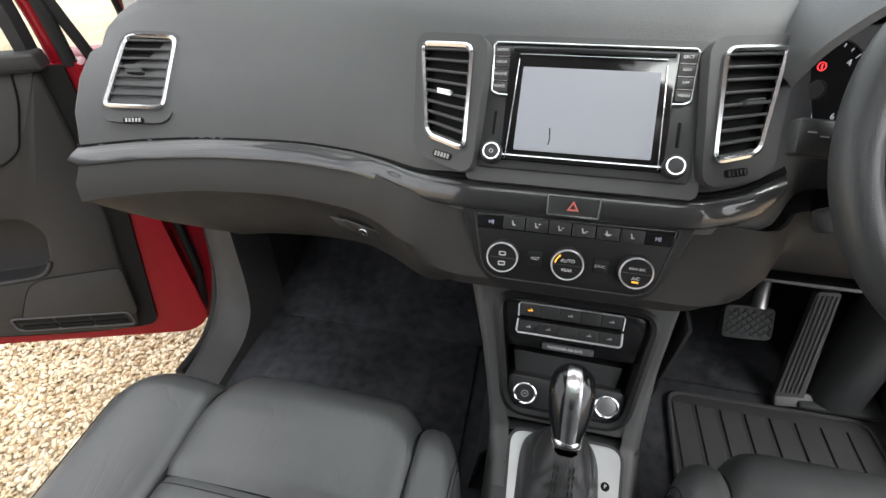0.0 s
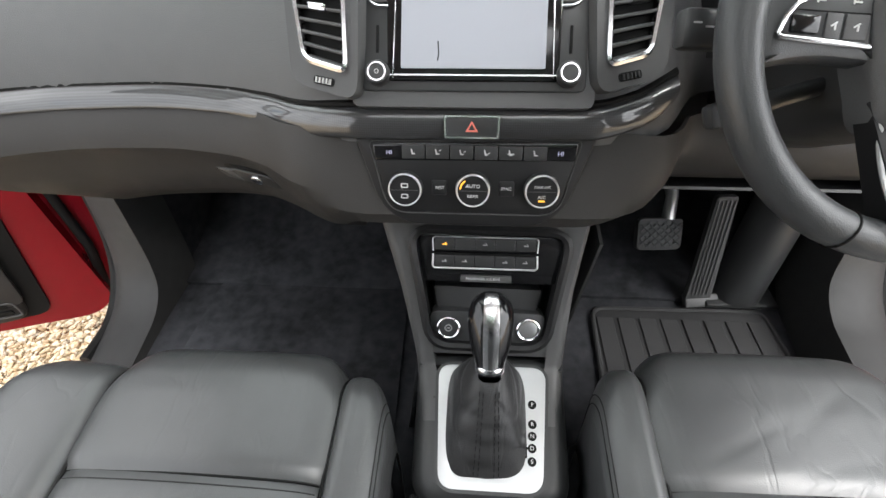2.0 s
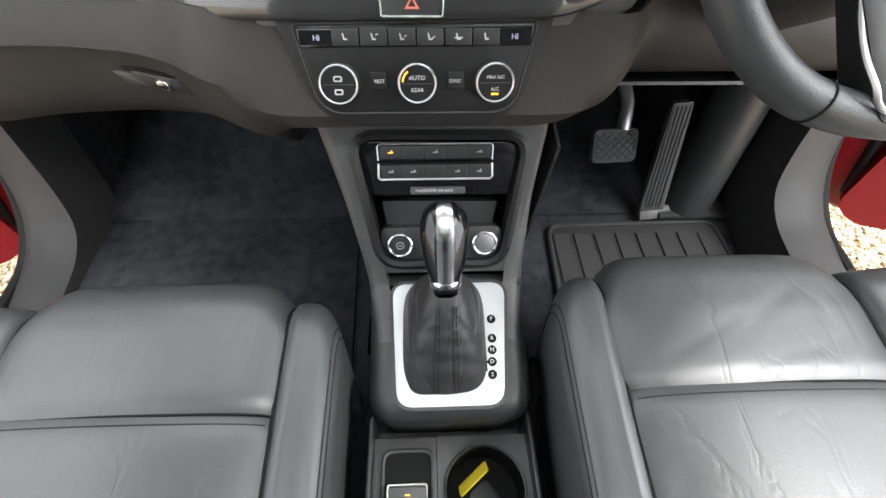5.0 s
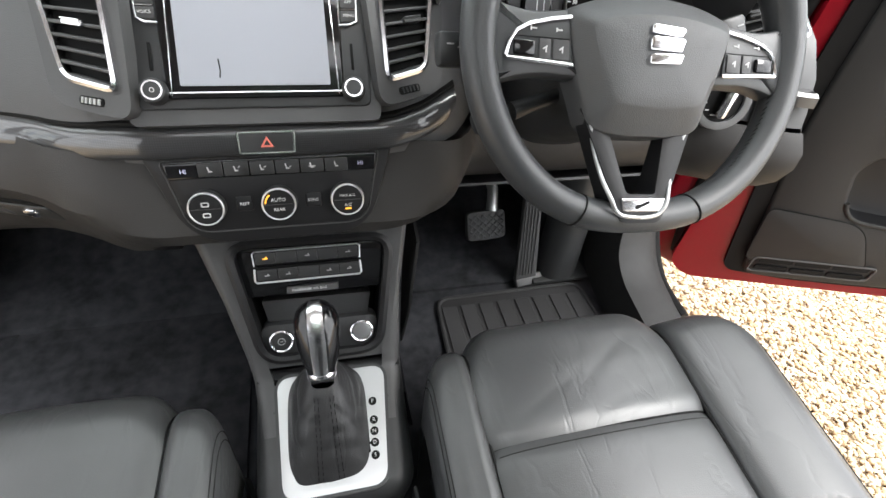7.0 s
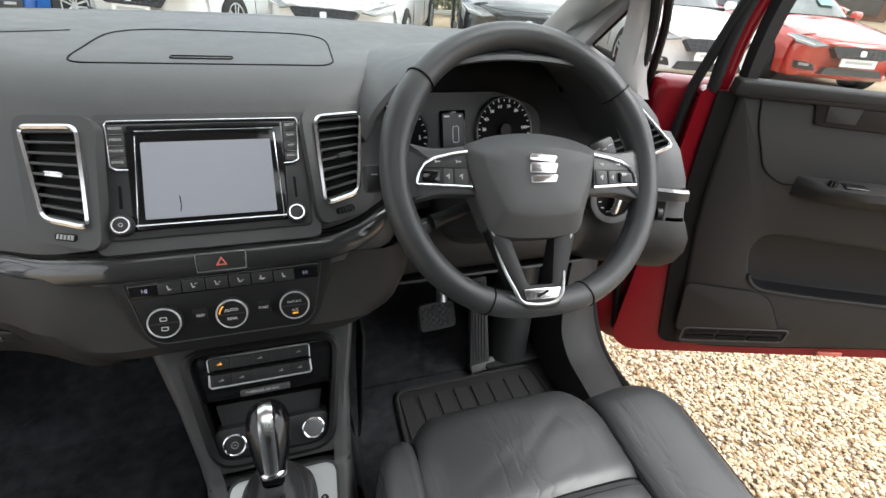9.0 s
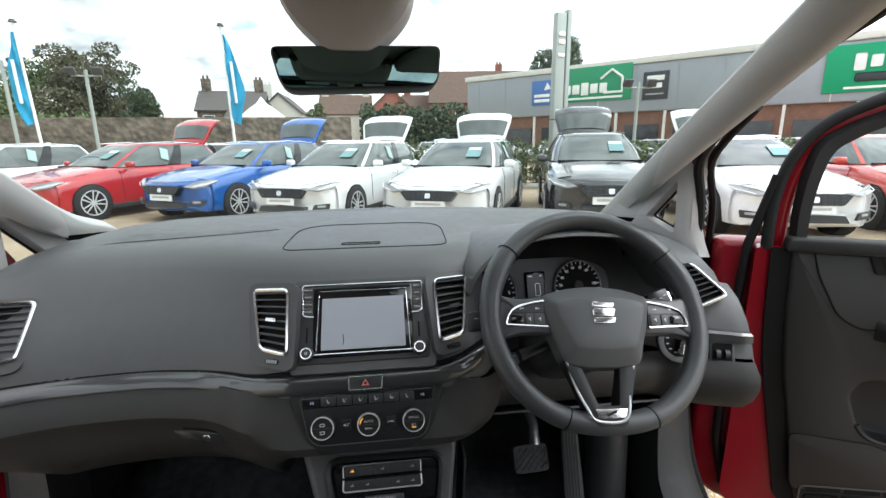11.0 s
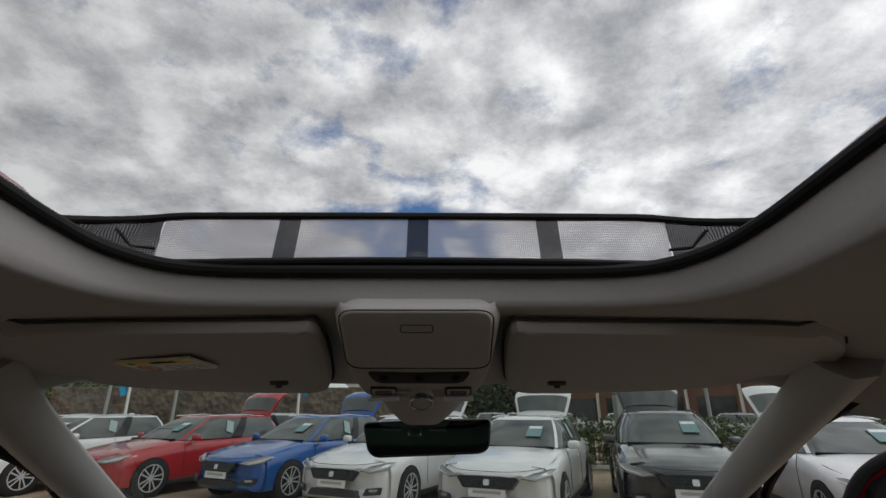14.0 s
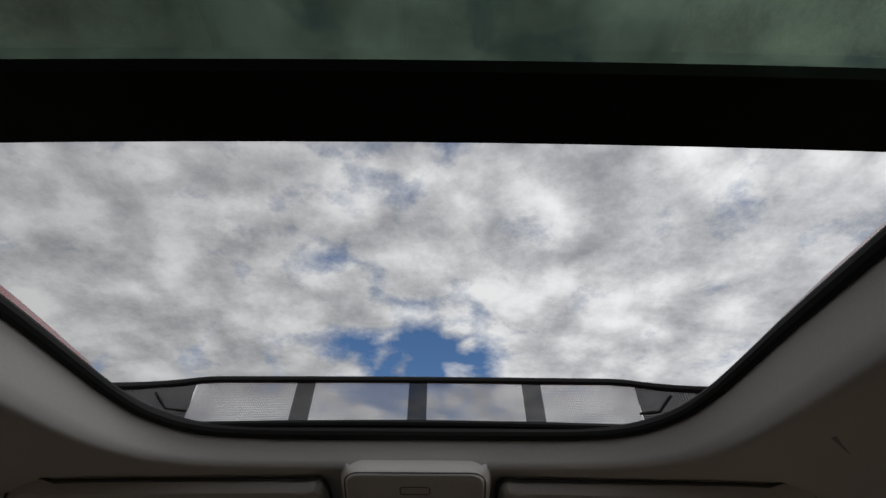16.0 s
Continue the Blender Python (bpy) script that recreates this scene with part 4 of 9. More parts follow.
part("lower_plate", slab(rpoly([(-0.070, -0.078), (0.072, -0.078), (0.080, -0.034), (-0.078, -0.034)], 0.016), -0.03, -0.004, M_FA, 0.002), PLAST, console)

# two rows of switches
M_SW = basis((0.018, 0.4560, 0.7935), (1, 0.0, 0.0), (0, 0.020, 0.0325))
sw = thing("switch_bank", "two rows of dark grey switches with silver edging", "switch panel", M_SW)
for r, (yy, h) in enumerate(((0.0112, 0.0185), (-0.0112, 0.0185))):
    e = 1 if r == 0 else -1
    rim = [V(-0.0660, yy - e * h * 0.5, 0.0034), V(-0.0668, yy + e * h * 0.35, 0.0036), V(-0.0640, yy + e * h * 0.5, 0.0036), V(0.0640, yy + e * h * 0.5, 0.0036), V(0.0668, yy + e * h * 0.35, 0.0036), V(0.0660, yy - e * h * 0.5, 0.0034)]
    part("edging", tube(rim, 0.0009 if r == 0 else 0.0014, 8, up=(0, 0, 1)), ALU, sw, "silver edging")
    part("row_base", slab(rrect(0.131, h, 0.002), -0.006, 0.001, T(0, yy)), BLACK, sw)
    for k in range(5):
        x = -0.0516 + k * 0.0258
        key = part("switch", slab(rrect(0.0250, h - 0.0035, 0.001), -0.004, 0.0035, T(x, yy), 0.0008), PLAST, sw)
        if (r, k) not in ((0, 1), (0, 3), (1, 2)):
            sy = merge(box((0.0062, 0.0012, 0.0006), T(x, yy - 0.0005, 0.0037)), box((0.0012, 0.0035, 0.0006), T(x + 0.0015, yy + 0.0005, 0.0037) @ pose(0, 0, 0, 0, 0, 20)))
            part("symbol", sy, AMBER if (r, k) == (0, 0) else GREY_P, key)
M_AB = basis((0.0205, 0.4380, 0.7635), (1, 0.0, 0.0), (0, 0.020, 0.0325))
ab = thing("airbag_indicator", "small grey indicator strip reading passenger air bag", "indicator", M_AB)
part("strip", slab(rrect(0.066, 0.009, 0.003), -0.004, 0.002, None, 0.0008), PLAST_GREY, ab)
part("word", text_bm("PASSENGER AIR BAG", 0.0048, T(-0.004, 0, 0.0024)), WHITE_P, ab)

# socket and start button
for n, p, lab, cat in (("power_socket", (-0.027, 0.404, 0.702), "round black start button with chrome ring", "button"), ("engine_start_button", (0.079, 0.404, 0.704), "round brushed silver blanking button with chrome ring", "button")):
    th = thing("push_button", lab, cat, basis(p, (1, 0, 0), (0, 0.090, 0.156)))
    part("ring", ring(circ(0.0158), circ(0.0128), -0.004, 0.0035, None, 0.001), CHROME, th)
    part("cap", cyl(0.0128, 0.012, 0.006, T(0, 0, -0.003), 36, 0.001), ALU if n == "engine_start_button" else PLAST, th)
    if n == "power_socket":
        part("mark", merge(ring(circ(0.005, 16), circ(0.004, 16), 0.003, 0.0036), box((0.004, 0.0012, 0.0006), T(0, 0, 0.0033))), GREY_P, th)

# gear selector
M_GP = basis((0.0325, 0.2985, 0.6435), (1, 0.0, 0.0), (0, 0.142, 0.034))
gear = thing("gear_selector", "automatic gear lever with leather boot on silver plate", "gear lever", M_GP)
go = rpoly([(-0.064, -0.0755), (0.060, -0.0755), (0.072, 0.074), (-0.071, 0.074)], 0.020, 8)
gi = rpoly([(-0.052, -0.062), (0.022, -0.062), (0.034, 0.060), (-0.052, 0.060)], 0.020, 8)
part("plate", ring(go, gi, -0.006, 0.004, None, 0.0012), ALU, gear, "brushed aluminium surround plate")
part("plate_rim", ring(inset(go, -0.004), go, -0.006, 0.0035), PLAST, gear)
part("well", merge(slab(gi, -0.03, -0.026), ring(inset(gi, -0.002), gi, -0.03, 0.0)), BLACK, gear)
inv = M_GP.inverted()
kb, kt = inv @ V(0.026, 0.324, 0.733), inv @ V(0.025, 0.383, 0.805)
ax = (kt - kb).normalized()
def boot_pt(a, s):
    """A point of the boot: a round it, s from the plate up to the knob."""
    c = V(-0.007, 0.0, -0.012).lerp(kb, s ** 0.9)
    w, h = 0.041 * (1 - s) ** 0.8 + 0.0145, 0.061 * (1 - s) ** 0.75 + 0.015
    e = 0.42 + 0.4 * s
    x = math.copysign(abs(math.cos(a)) ** e, math.cos(a)) * w
    y = math.copysign(abs(math.sin(a)) ** e, math.sin(a)) * h
    out = V(math.cos(a), math.sin(a), 0)
    fold = 0.0
    for a0, s0, sl, am, wd in ((200, 0.62, 0.5, 0.0050, 0.06), (330, 0.55, -0.6, 0.0050, 0.06), (250, 0.72, 0.2, 0.0036, 0.045), (285, 0.60, -0.15, 0.0030, 0.04), (220, 0.40, 0.35, 0.0034, 0.06), (310, 0.34, -0.3, 0.0036, 0.06), (270, 0.45, 0.1, 0.0020, 0.04), (260, 0.24, -0.1, 0.0018, 0.05), (150, 0.6, -0.3, 0.005, 0.07), (30, 0.6, 0.3, 0.005, 0.07)):
        da = (math.degrees(a) - a0 + 180) % 360 - 180
        q = s - s0 - sl * da / 90
        fold -= 0.6 * am * math.exp(-(da / 45) ** 2) * math.exp(-(q / wd) ** 2)
    da = (math.degrees(a) - 270 + 180) % 360 - 180
    seam = 0.0014 if abs(x) < 0.0125 and y < 0 else 0.0
    return c + V(x, y, 0) + out * (fold + seam)


rows = [[boot_pt(2 * math.pi * j / 72, i / 36) for j in range(72)] for i in range(37)]
part("boot", loft(rows, close_u=True), LEATHER2, gear, "creased dark leather boot", 80)
for dx in (-0.0160, -0.0100, 0.0100, 0.0160):
    for i in range(15):
        pts = []
        for s_ in (0.03 + i * 0.062, 0.03 + i * 0.062 + 0.04):
            e = 0.42 + 0.4 * s_
            w = 0.041 * (1 - s_) ** 0.8 + 0.0145
            cs = min(0.97, abs(dx * (1 - 0.35 * s_)) / w) ** (1 / e)
            an = 1.5 * math.pi + math.copysign(math.asin(cs), dx)
            pts.append(boot_pt(an, s_) + V(0, -0.0006, 0.0004))
        part("stitch", tube(pts, 0.0005, 5), BLACK, gear)
mk = Matrix.Translation(kb) @ ax.to_track_quat("Z", "Y").to_matrix().to_4x4()
KP = [(0.004, 0.0165, 0.0165), (0.012, 0.0185, 0.0175), (0.025, 0.0225, 0.020), (0.04, 0.0252, 0.0225), (0.056, 0.0268, 0.0235), (0.070, 0.0262, 0.022), (0.081, 0.0225, 0.0185), (0.088, 0.0165, 0.0135), (0.092, 0.009, 0.0075), (0.093, 0.002, 0.002)]
rows = [[(rx * math.cos(a), ry * math.sin(a), z) for a in [2 * math.pi * j / 32 for j in range(32)]] for z, rx, ry in KP]
bmk = loft(rows, close_u=True, caps=True)
bmk.transform(mk)
part("knob", bmk, PIANO, gear, "gloss black grip")
# bright spine down the rear face of the grip
back = (mk.to_3x3().inverted() @ V(0, -1, 0.2)).normalized()
a0 = math.atan2(back.y, back.x)
rows = [[(rx * math.cos(a) * 1.02, ry * math.sin(a) * 1.03, z + 0.0003) for a in [a0 + hw * (-1 + 2 * j / 8) for j in range(9)]] for (z, rx, ry), hw in zip(KP[:-1], (0.52, 0.46, 0.40, 0.36, 0.34, 0.34, 0.38, 0.50, 0.8))]
b2 = thicken(loft(rows), 0.0007)
b2.transform(mk)
part("knob_spine", b2, CHROME, gear, "polished metal spine")
rows = [[(r * math.cos(a), r * math.sin(a), z) for a in [2 * math.pi * j / 32 for j in range(32)]] for z, r in ((-0.002, 0.0160), (0.000, 0.0172), (0.004, 0.0174), (0.006, 0.0168))]
b2 = loft(rows, close_u=True, caps=True); b2.transform(mk)
part("knob_collar", b2, CHROME, gear, "chrome collar")
for k, (w, py) in enumerate((("P", 0.0255), ("R", 0.0015), ("N", -0.0125), ("D", -0.0265), ("S", -0.0415))):
    px = 0.0515 - 0.0008 * k
    mk_ = part("gate_mark", cyl(0.0054, 0.0054, 0.0012, T(px, py, 0.0048), 20), BLACK, gear)
    part("word", text_bm(w, 0.0068, T(px, py, 0.0064)), WHITE_P, mk_)
part("shift_gate", merge(box((0.0065, 0.022, 0.0015), T(0.0395, -0.0265, 0.0053), 0.0004), box((0.008, 0.0026, 0.0013), T(0.0450, -0.0265, 0.0052))), BLACK, gear)
part("shift_mark", text_bm("+", 0.006, T(0.040, -0.0195, 0.0064)), WHITE_P, gear)
part("shift_mark", text_bm("-", 0.007, T(0.040, -0.034, 0.0064)), WHITE_P, gear)

# rounded box end behind the plate and the low tray
so = rpoly([(-0.0985, -0.094), (0.0965, -0.094), (0.0985, 0.096), (-0.1005, 0.096)], [0.040, 0.040, 0.004, 0.004], 8)
rows = [[(x, y, -0.001) for x, y in inset(go, -0.003)]]
for d, z in ((0.024, -0.001), (0.015, -0.0025), (0.008, -0.007), (0.003, -0.014), (0.0, -0.024), (0.0, -0.085), (-0.004, -0.27)):
    rows.append([(x, y, z) for x, y in inset(so, d)])
eb = loft(rows, close_u=True)
eb.transform(M_GP)
part("selector_surround", eb, PLAST, console, "", 60)

tray = bmesh.new()
TZ = 0.545
to = rpoly([(-0.067, -0.25), (0.129, -0.25), (0.135, 0.235), (-0.069, 0.235)], 0.01)
merge(tray, slab(to, 0.37, TZ - 0.055))
part("tray_base", tray, PLAST, console)
cupc = (0.071, 0.152)
n = 48
hole = [(cupc[0] + 0.047 * math.cos(2 * math.pi * i / n), cupc[1] + 0.047 * math.sin(2 * math.pi * i / n)) for i in range(n)]
sq = []
for i in range(n):
    a = 2 * math.pi * i / n
    c, s_ = math.cos(a), math.sin(a)
    k = 1 / max(abs(c), abs(s_))
    sq.append((cupc[0] + c * k * (0.060 if c > 0 else 0.057), cupc[1] + s_ * k * 0.062))
part("cup_deck", ring(sq, hole, TZ - 0.05, TZ), PLAST_GREY, console)
part("cup_rim", ring([(cupc[0] + (p[0] - cupc[0]) * 1.06, cupc[1] + (p[1] - cupc[1]) * 1.06) for p in hole], hole, TZ - 0.01, TZ + 0.004, None, 0.001), PLAST, console)
part("cup_well", merge(cyl(0.046, 0.047, 0.004, T(*cupc, TZ - 0.055), 40), ring([(cupc[0] + (p[0] - cupc[0]) * 1.01, cupc[1] + (p[1] - cupc[1]) * 1.01) for p in hole], hole, TZ - 0.055, TZ + 0.001)), BLACK, console)
part("deck", merge(box((0.082, 0.125, 0.05), T(-0.027, 0.152, TZ - 0.025), 0.003), box((0.20, 0.33, 0.05), T(0.031, -0.078, TZ - 0.025), 0.003)), PLAST_GREY, console)
part("tray_wall", merge(box((0.006, 0.48, 0.06), T(-0.067, -0.005, TZ - 0.008), 0.002), box((0.006, 0.48, 0.06), T(0.131, -0.005, TZ - 0.008), 0.002)), PLAST, console)
pb = thing("parking_brake_switch", "electric parking brake switch in a grey recess", "switch", pose(-0.022, 0.150, TZ + 0.001))
part("recess", ring(rrect(0.066, 0.10, 0.014), rrect(0.056, 0.09, 0.012), -0.003, 0.003, None, 0.001), PLAST, pb)
part("bed", slab(rrect(0.057, 0.091, 0.012), -0.004, 0.0008), BLACK, pb)
part("rocker", box((0.046, 0.030, 0.014), T(0, -0.008, 0.006) @ pose(0, 0, 0, 12, 0, 0), 0.004), PLAST_GREY, pb)
part("rocker_edge", ring(rrect(0.048, 0.032, 0.004), rrect(0.044, 0.028, 0.003), 0.010, 0.0135, T(0, -0.008)), CHROME, pb)
part("lamp", box((0.006, 0.0016, 0.001), T(0, -0.004, 0.0142)), AMBER, pb)

# key with a yellow tag in the cup holder
YELLOW = mat("yellow_tag", (0.75, 0.60, 0.04), 0.45)
KEY_M = pose(0.066, 0.140, TZ - 0.030, 0, 0, 40)
TAG_A, TAG_B = V(0.041, 0.152, 0.530), V(0.075, 0.178, 0.545)
key = thing("car_key", "black remote car key with a yellow plastic tag", "car key", KEY_M)
part("fob", slab(rrect(0.034, 0.066, 0.012), -0.008, 0.008, pose(0.006, -0.012, 0.0, 18, 8, 0), 0.004), PLAST, key)
part("fob_buttons", merge(slab(rrect(0.018, 0.016, 0.004), 0.008, 0.0095, pose(0.006, -0.004, 0.0, 18, 8, 0)), slab(rrect(0.018, 0.016, 0.004), 0.008, 0.0095, pose(0.006, -0.024, 0.0, 18, 8, 0))), GREY_P, key)
tm = basis(TAG_A.lerp(TAG_B, 0.5), TAG_B - TAG_A, (0.10, -0.45, 0.9))
key_tag = slab(rrect((TAG_B - TAG_A).length, 0.030, 0.004), -0.001, 0.001, tm)
key_tag.transform(KEY_M.inverted())
part("tag", key_tag, YELLOW, key, "yellow plastic tag")

# ---- seats ----
def seat_patch(cols, F_, z_of, R, y_rear, flat_n=12):
    """A padded skin: cols (x, lift, front set-back) run across, the front rolls over with radius R."""
    grid = []
    ks = list(range(flat_n)) + [("a", k / 8) for k in range(9)] + [("d", 0.045), ("d", 0.10), ("d", 0.15)]
    for k in ks:
        row = []
        for x, lift, back in cols:
            f = F_ - back
            if isinstance(k, int):
                y = y_rear + (f - R - y_rear) * k / flat_n
                z = z_of(x, y) + lift
            elif k[0] == "a":
                a = k[1] * math.pi / 2
                y = f - R + R * math.sin(a)
                z = z_of(x, y) + lift - R * (1 - math.cos(a))
            else:
                y = f - k[1] * 0.10
                z = z_of(x, f) + lift - R - k[1]
            row.append((x, y, z))
        grid.append(row)
    return grid


def seat(name, cx, label, flip):
    st = thing(name, label, "car seat", pose(cx, 0, 0.016 if flip > 0 else 0.0), group="front seats")
    F, SEAM, W = 0.382 if flip < 0 else 0.400, 0.207 if flip < 0 else 0.216, 0.152

    def base(x, y):
        return 0.640 + 0.048 * min(max((y + 0.2) / 0.5, 0), 1) ** 0.9

    def crease(x, y):
        if flip < 0:
            return 0.0015 * math.sin(9 * x + 14 * y)
        d = 0.0
        for px, py, ang, ln, am in ((0.03, 0.30, 35, 0.07, 0.0040), (-0.05, 0.27, 25, 0.08, 0.0030), (0.07, 0.25, 60, 0.06, 0.0040), (0.00, 0.235, 15, 0.09, 0.0026), (0.09, 0.31, 80, 0.05, 0.0032), (-0.09, 0.31, 50, 0.06, 0.0026), (0.10, 0.12, 60, 0.08, 0.003), (-0.03, 0.08, 20, 0.1, 0.002)):
            c, s = math.cos(radians(ang)), math.sin(radians(ang))
            u, v = (x - px) * c + (y - py) * s, -(x - px) * s + (y - py) * c
            d -= 0.30 * am * math.exp(-(u / ln) ** 2) * math.exp(-(v / 0.005) ** 2)
        return d + 0.002 * math.sin(8 * x + 12 * y)

    # padded centre in two panels, a sunk seam between
    NT = 33
    ts = [-1 + 2 * j / (NT - 1) for j in range(NT)]

    def edge(t):
        return 0.010 * (1 - abs(t) ** 10) - 0.010
    cols = [(t * (W + 0.004), edge(t) + 0.008 * (1 - t * t), 0.045 * max(0, (abs(t) - 0.62) / 0.38) ** 2.6) for t in ts]

    def zf(x, y):
        d = max(0.0, 1 - (y - SEAM) / 0.022)
        return base(x, y) + crease(x, y) - 0.0062 * d ** 2.0
    part("cushion_front", loft(seat_patch(cols, F, zf, 0.055, SEAM, 22)), LEATHER, st, smooth=80)
    rows = []
    for i in range(33):
        s = i / 32
        y = -0.20 + (SEAM + 0.20) * s
        d = max(0.0, 1 - (SEAM - y) / 0.024)
        rows.append([(t * W, y, base(t * W, y) + edge(t) + 0.008 * (1 - t * t) + crease(t * W, y) - 0.0062 * d ** 2.0) for t in ts])
    part("cushion_rear", loft(rows), LEATHER, st, smooth=80)
    part("seat_seam", tube([(t * W, SEAM, base(0, SEAM) + edge(t) + 0.008 * (1 - t * t) - 0.0062) for t in ts], 0.0016, 6), BLACK, st)

    def line_on(y):
        return [(t * 0.145, y, base(t * W, y) + edge(t * 0.95) + 0.008 * (1 - t * t) + crease(t * W, y) - 0.0062 * max(0.0, 1 - (SEAM - y) / 0.024) ** 2.0 + 0.0006) for t in ts]
    part("stitching", tube(line_on(SEAM - 0.010), 0.0007, 5), THREAD, st, "dark stitched seam")
    # side bolsters
    for s in (-1, 1):
        outer = s == flip
        wide = 0.150 if outer else 0.062
        hi = 0.012 if outer else -0.002
        prof = [(0.0, -0.020), (0.001, -0.008), (0.006, 0.000), (0.016, 0.004)]
        n = 8
        rr = 0.050 if outer else 0.030
        for k in range(1, n + 1):
            u = k / n
            prof.append((0.016 + (wide - rr - 0.016) * u, 0.004 + hi * math.sin(math.pi * 0.5 * u)))
        for k in range(1, 9):
            a = math.pi / 2 * k / 8
            prof.append((wide - rr + rr * math.sin(a), 0.004 + hi - rr * (1 - math.cos(a))))
        prof += [(wide + 0.003, -rr - 0.04), (wide - 0.004, -rr - 0.10), (wide - 0.012, -rr - 0.15)]
        cols = [(s * (W + px), pz, 0.034 + 0.055 * max(0.0, (px / wide - 0.35) / 0.65) ** 2.4) for px, pz in prof]
        if s < 0:
            cols = cols[::-1]
        g = seat_patch(cols, F, lambda x, y: base(x, y), 0.045, -0.22, 16)
        part("bolster", loft(g), LEATHER, st, smooth=80)
        idx = [j for j, c in enumerate(cols) if abs(abs(c[0]) - W - prof[4 + n + 3][0]) < 1e-6][0]
        for dj in (0, 1):
            jj = idx + (dj if s > 0 else -dj)
            ln = [V(*row[jj]) + V(s * 0.0004, 0, 0.0005) for row in g[:-2]]
            part("bolster_stitching", tube(ln, 0.0007, 5), THREAD, st)
        part("piping", tube([V(*(row[1] if s > 0 else row[-2])) + V(-s * 0.002, 0, -0.002) for row in g[:-3]], 0.0024, 6), BLACK, st)
    # seat base and backrest
    part("seat_base", box((0.40, 0.50, 0.14), T(0, 0.05, 0.485), 0.03), PLAST, st)
    rows = []
    for i in range(15):
        u = i / 14
        z = 0.62 + 0.62 * u
        y = -0.20 - 0.16 * u
        w = 0.215 - 0.03 * u - 0.05 * max(0, (u - 0.85) / 0.15) ** 2
        rows.append([(w * math.copysign(abs(math.cos(a)) ** 0.5, math.cos(a)), y - 0.05 + (0.055 - 0.02 * u) * math.copysign(abs(math.sin(a)) ** 0.6, math.sin(a)), z) for a in [2 * math.pi * j / 28 for j in range(28)]])
    part("backrest", loft(rows, close_u=True, caps=True), LEATHER, st)
    for s in (-1, 1):
        part("seat_rail", box((0.03, 0.50, 0.03), T(s * 0.17, 0.05, 0.405), 0.004), PLAST_GREY, st)
    part("belt_buckle", merge(box((0.026, 0.05, 0.014), T(-flip * 0.230, -0.03, 0.60) @ pose(0, 0, 0, 60, 0, 0), 0.004), box((0.02, 0.016, 0.008), T(-flip * 0.230, -0.018, 0.622) @ pose(0, 0, 0, 60, 0, 0), 0.002)), PLAST, st)
    return st


seat("front_seat", -0.308, "black leather passenger seat with stitched cushion", -1)
seat("front_seat", 0.366, "creased black leather driver seat with stitched cushion", 1)

# ---- steering wheel ----
M_W = basis((0.3656, 0.4163, 1.0815), (0.9979, -0.0294, -0.0573), (0.0638, 0.5741, 0.8163))
wheel = thing("steering_wheel", "black leather multifunction steering wheel with silver trims", "steering wheel", M_W)
R = 0.170
NR = 96


def rim_r(deg):
    """Radius of the rim's centre line: slightly flattened at the foot."""
    return R - 0.008 * math.exp(-((deg - 270) / 24) ** 2)


rim, rad = [], []
for i in range(NR):
    deg = 360 * i / NR
    a = radians(deg)
    rim.append(V(rim_r(deg) * math.cos(a), rim_r(deg) * math.sin(a), 0))
    d = min(abs(((deg - c + 180) % 360) - 180) for c in (24, 156))
    rad.append(0.0162 + 0.0024 * math.exp(-(d / 13) ** 2))
part("rim", tube(rim, rad, 18, closed=True, up=(0, 0, 1), flat=1.12), WHEEL_L, wheel, "smooth black leather rim")
for deg in (38, 142, 247, 293):
    a = radians(deg)
    c = V(rim_r(deg) * math.cos(a), rim_r(deg) * math.sin(a), 0)
    rdir = V(math.cos(a), math.sin(a), 0)
    rr = 0.0165 if deg > 180 else 0.0177
    pts = [c + rdir * rr * math.cos(b) + V(0, 0, rr * 1.12 * math.sin(b)) for b in [2 * math.pi * k / 24 for k in range(24)]]
    part("rim_seam", tube(pts, 0.0010, 6, closed=True), BLACK, wheel)
for i in range(40):
    a = radians(-58 + i * 2.2)
    c = V((R - 0.0152) * math.cos(a), (R - 0.0152) * math.sin(a), 0.003)
    t = V(-math.sin(a), math.cos(a), 0)
    part("rim_stitch", tube([c - t * 0.0016, c + t * 0.0022 + V(0, 0, 0.0035)], 0.0008, 5), THREAD, wheel)
# hub cover: sloping flanks round a raised flat face
HUB_R = [(0.045, 0.0425), (0.075, 0.0345), (0.0895, 0.0265), (0.0885, 0.010), (0.080, -0.022), (0.0695, -0.050), (0.0585, -0.0755), (0.030, -0.0825)]
hub = curve([(0.0, 0.0465, 0)] + [(x, y, 0) for x, y in HUB_R] + [(0.0, -0.0835, 0)] + [(-x, y, 0) for x, y in HUB_R[::-1]], 5, closed=True)


def hub_row(kx, ky, z, dip=0.0):
    return [V(p.x * kx, -0.012 + (p.y + 0.012) * ky, z - dip * max(0.0, -p.y)) for p in hub]


rows = [hub_row(1, 1, -0.022), hub_row(1, 1, 0.000), hub_row(0.993, 0.993, 0.0055), hub_row(0.97, 0.975, 0.0095), hub_row(0.90, 0.86, 0.0165), hub_row(0.815, 0.69, 0.0245),
        hub_row(0.785, 0.645, 0.0268), hub_row(0.74, 0.61, 0.0282), hub_row(0.5, 0.42, 0.0300), hub_row(0.25, 0.2, 0.0306), hub_row(0.02, 0.02, 0.0308)]
part("airbag_cover", loft(rows, close_u=True, caps=True), DASH, wheel, "grained dark grey airbag cover", 22)
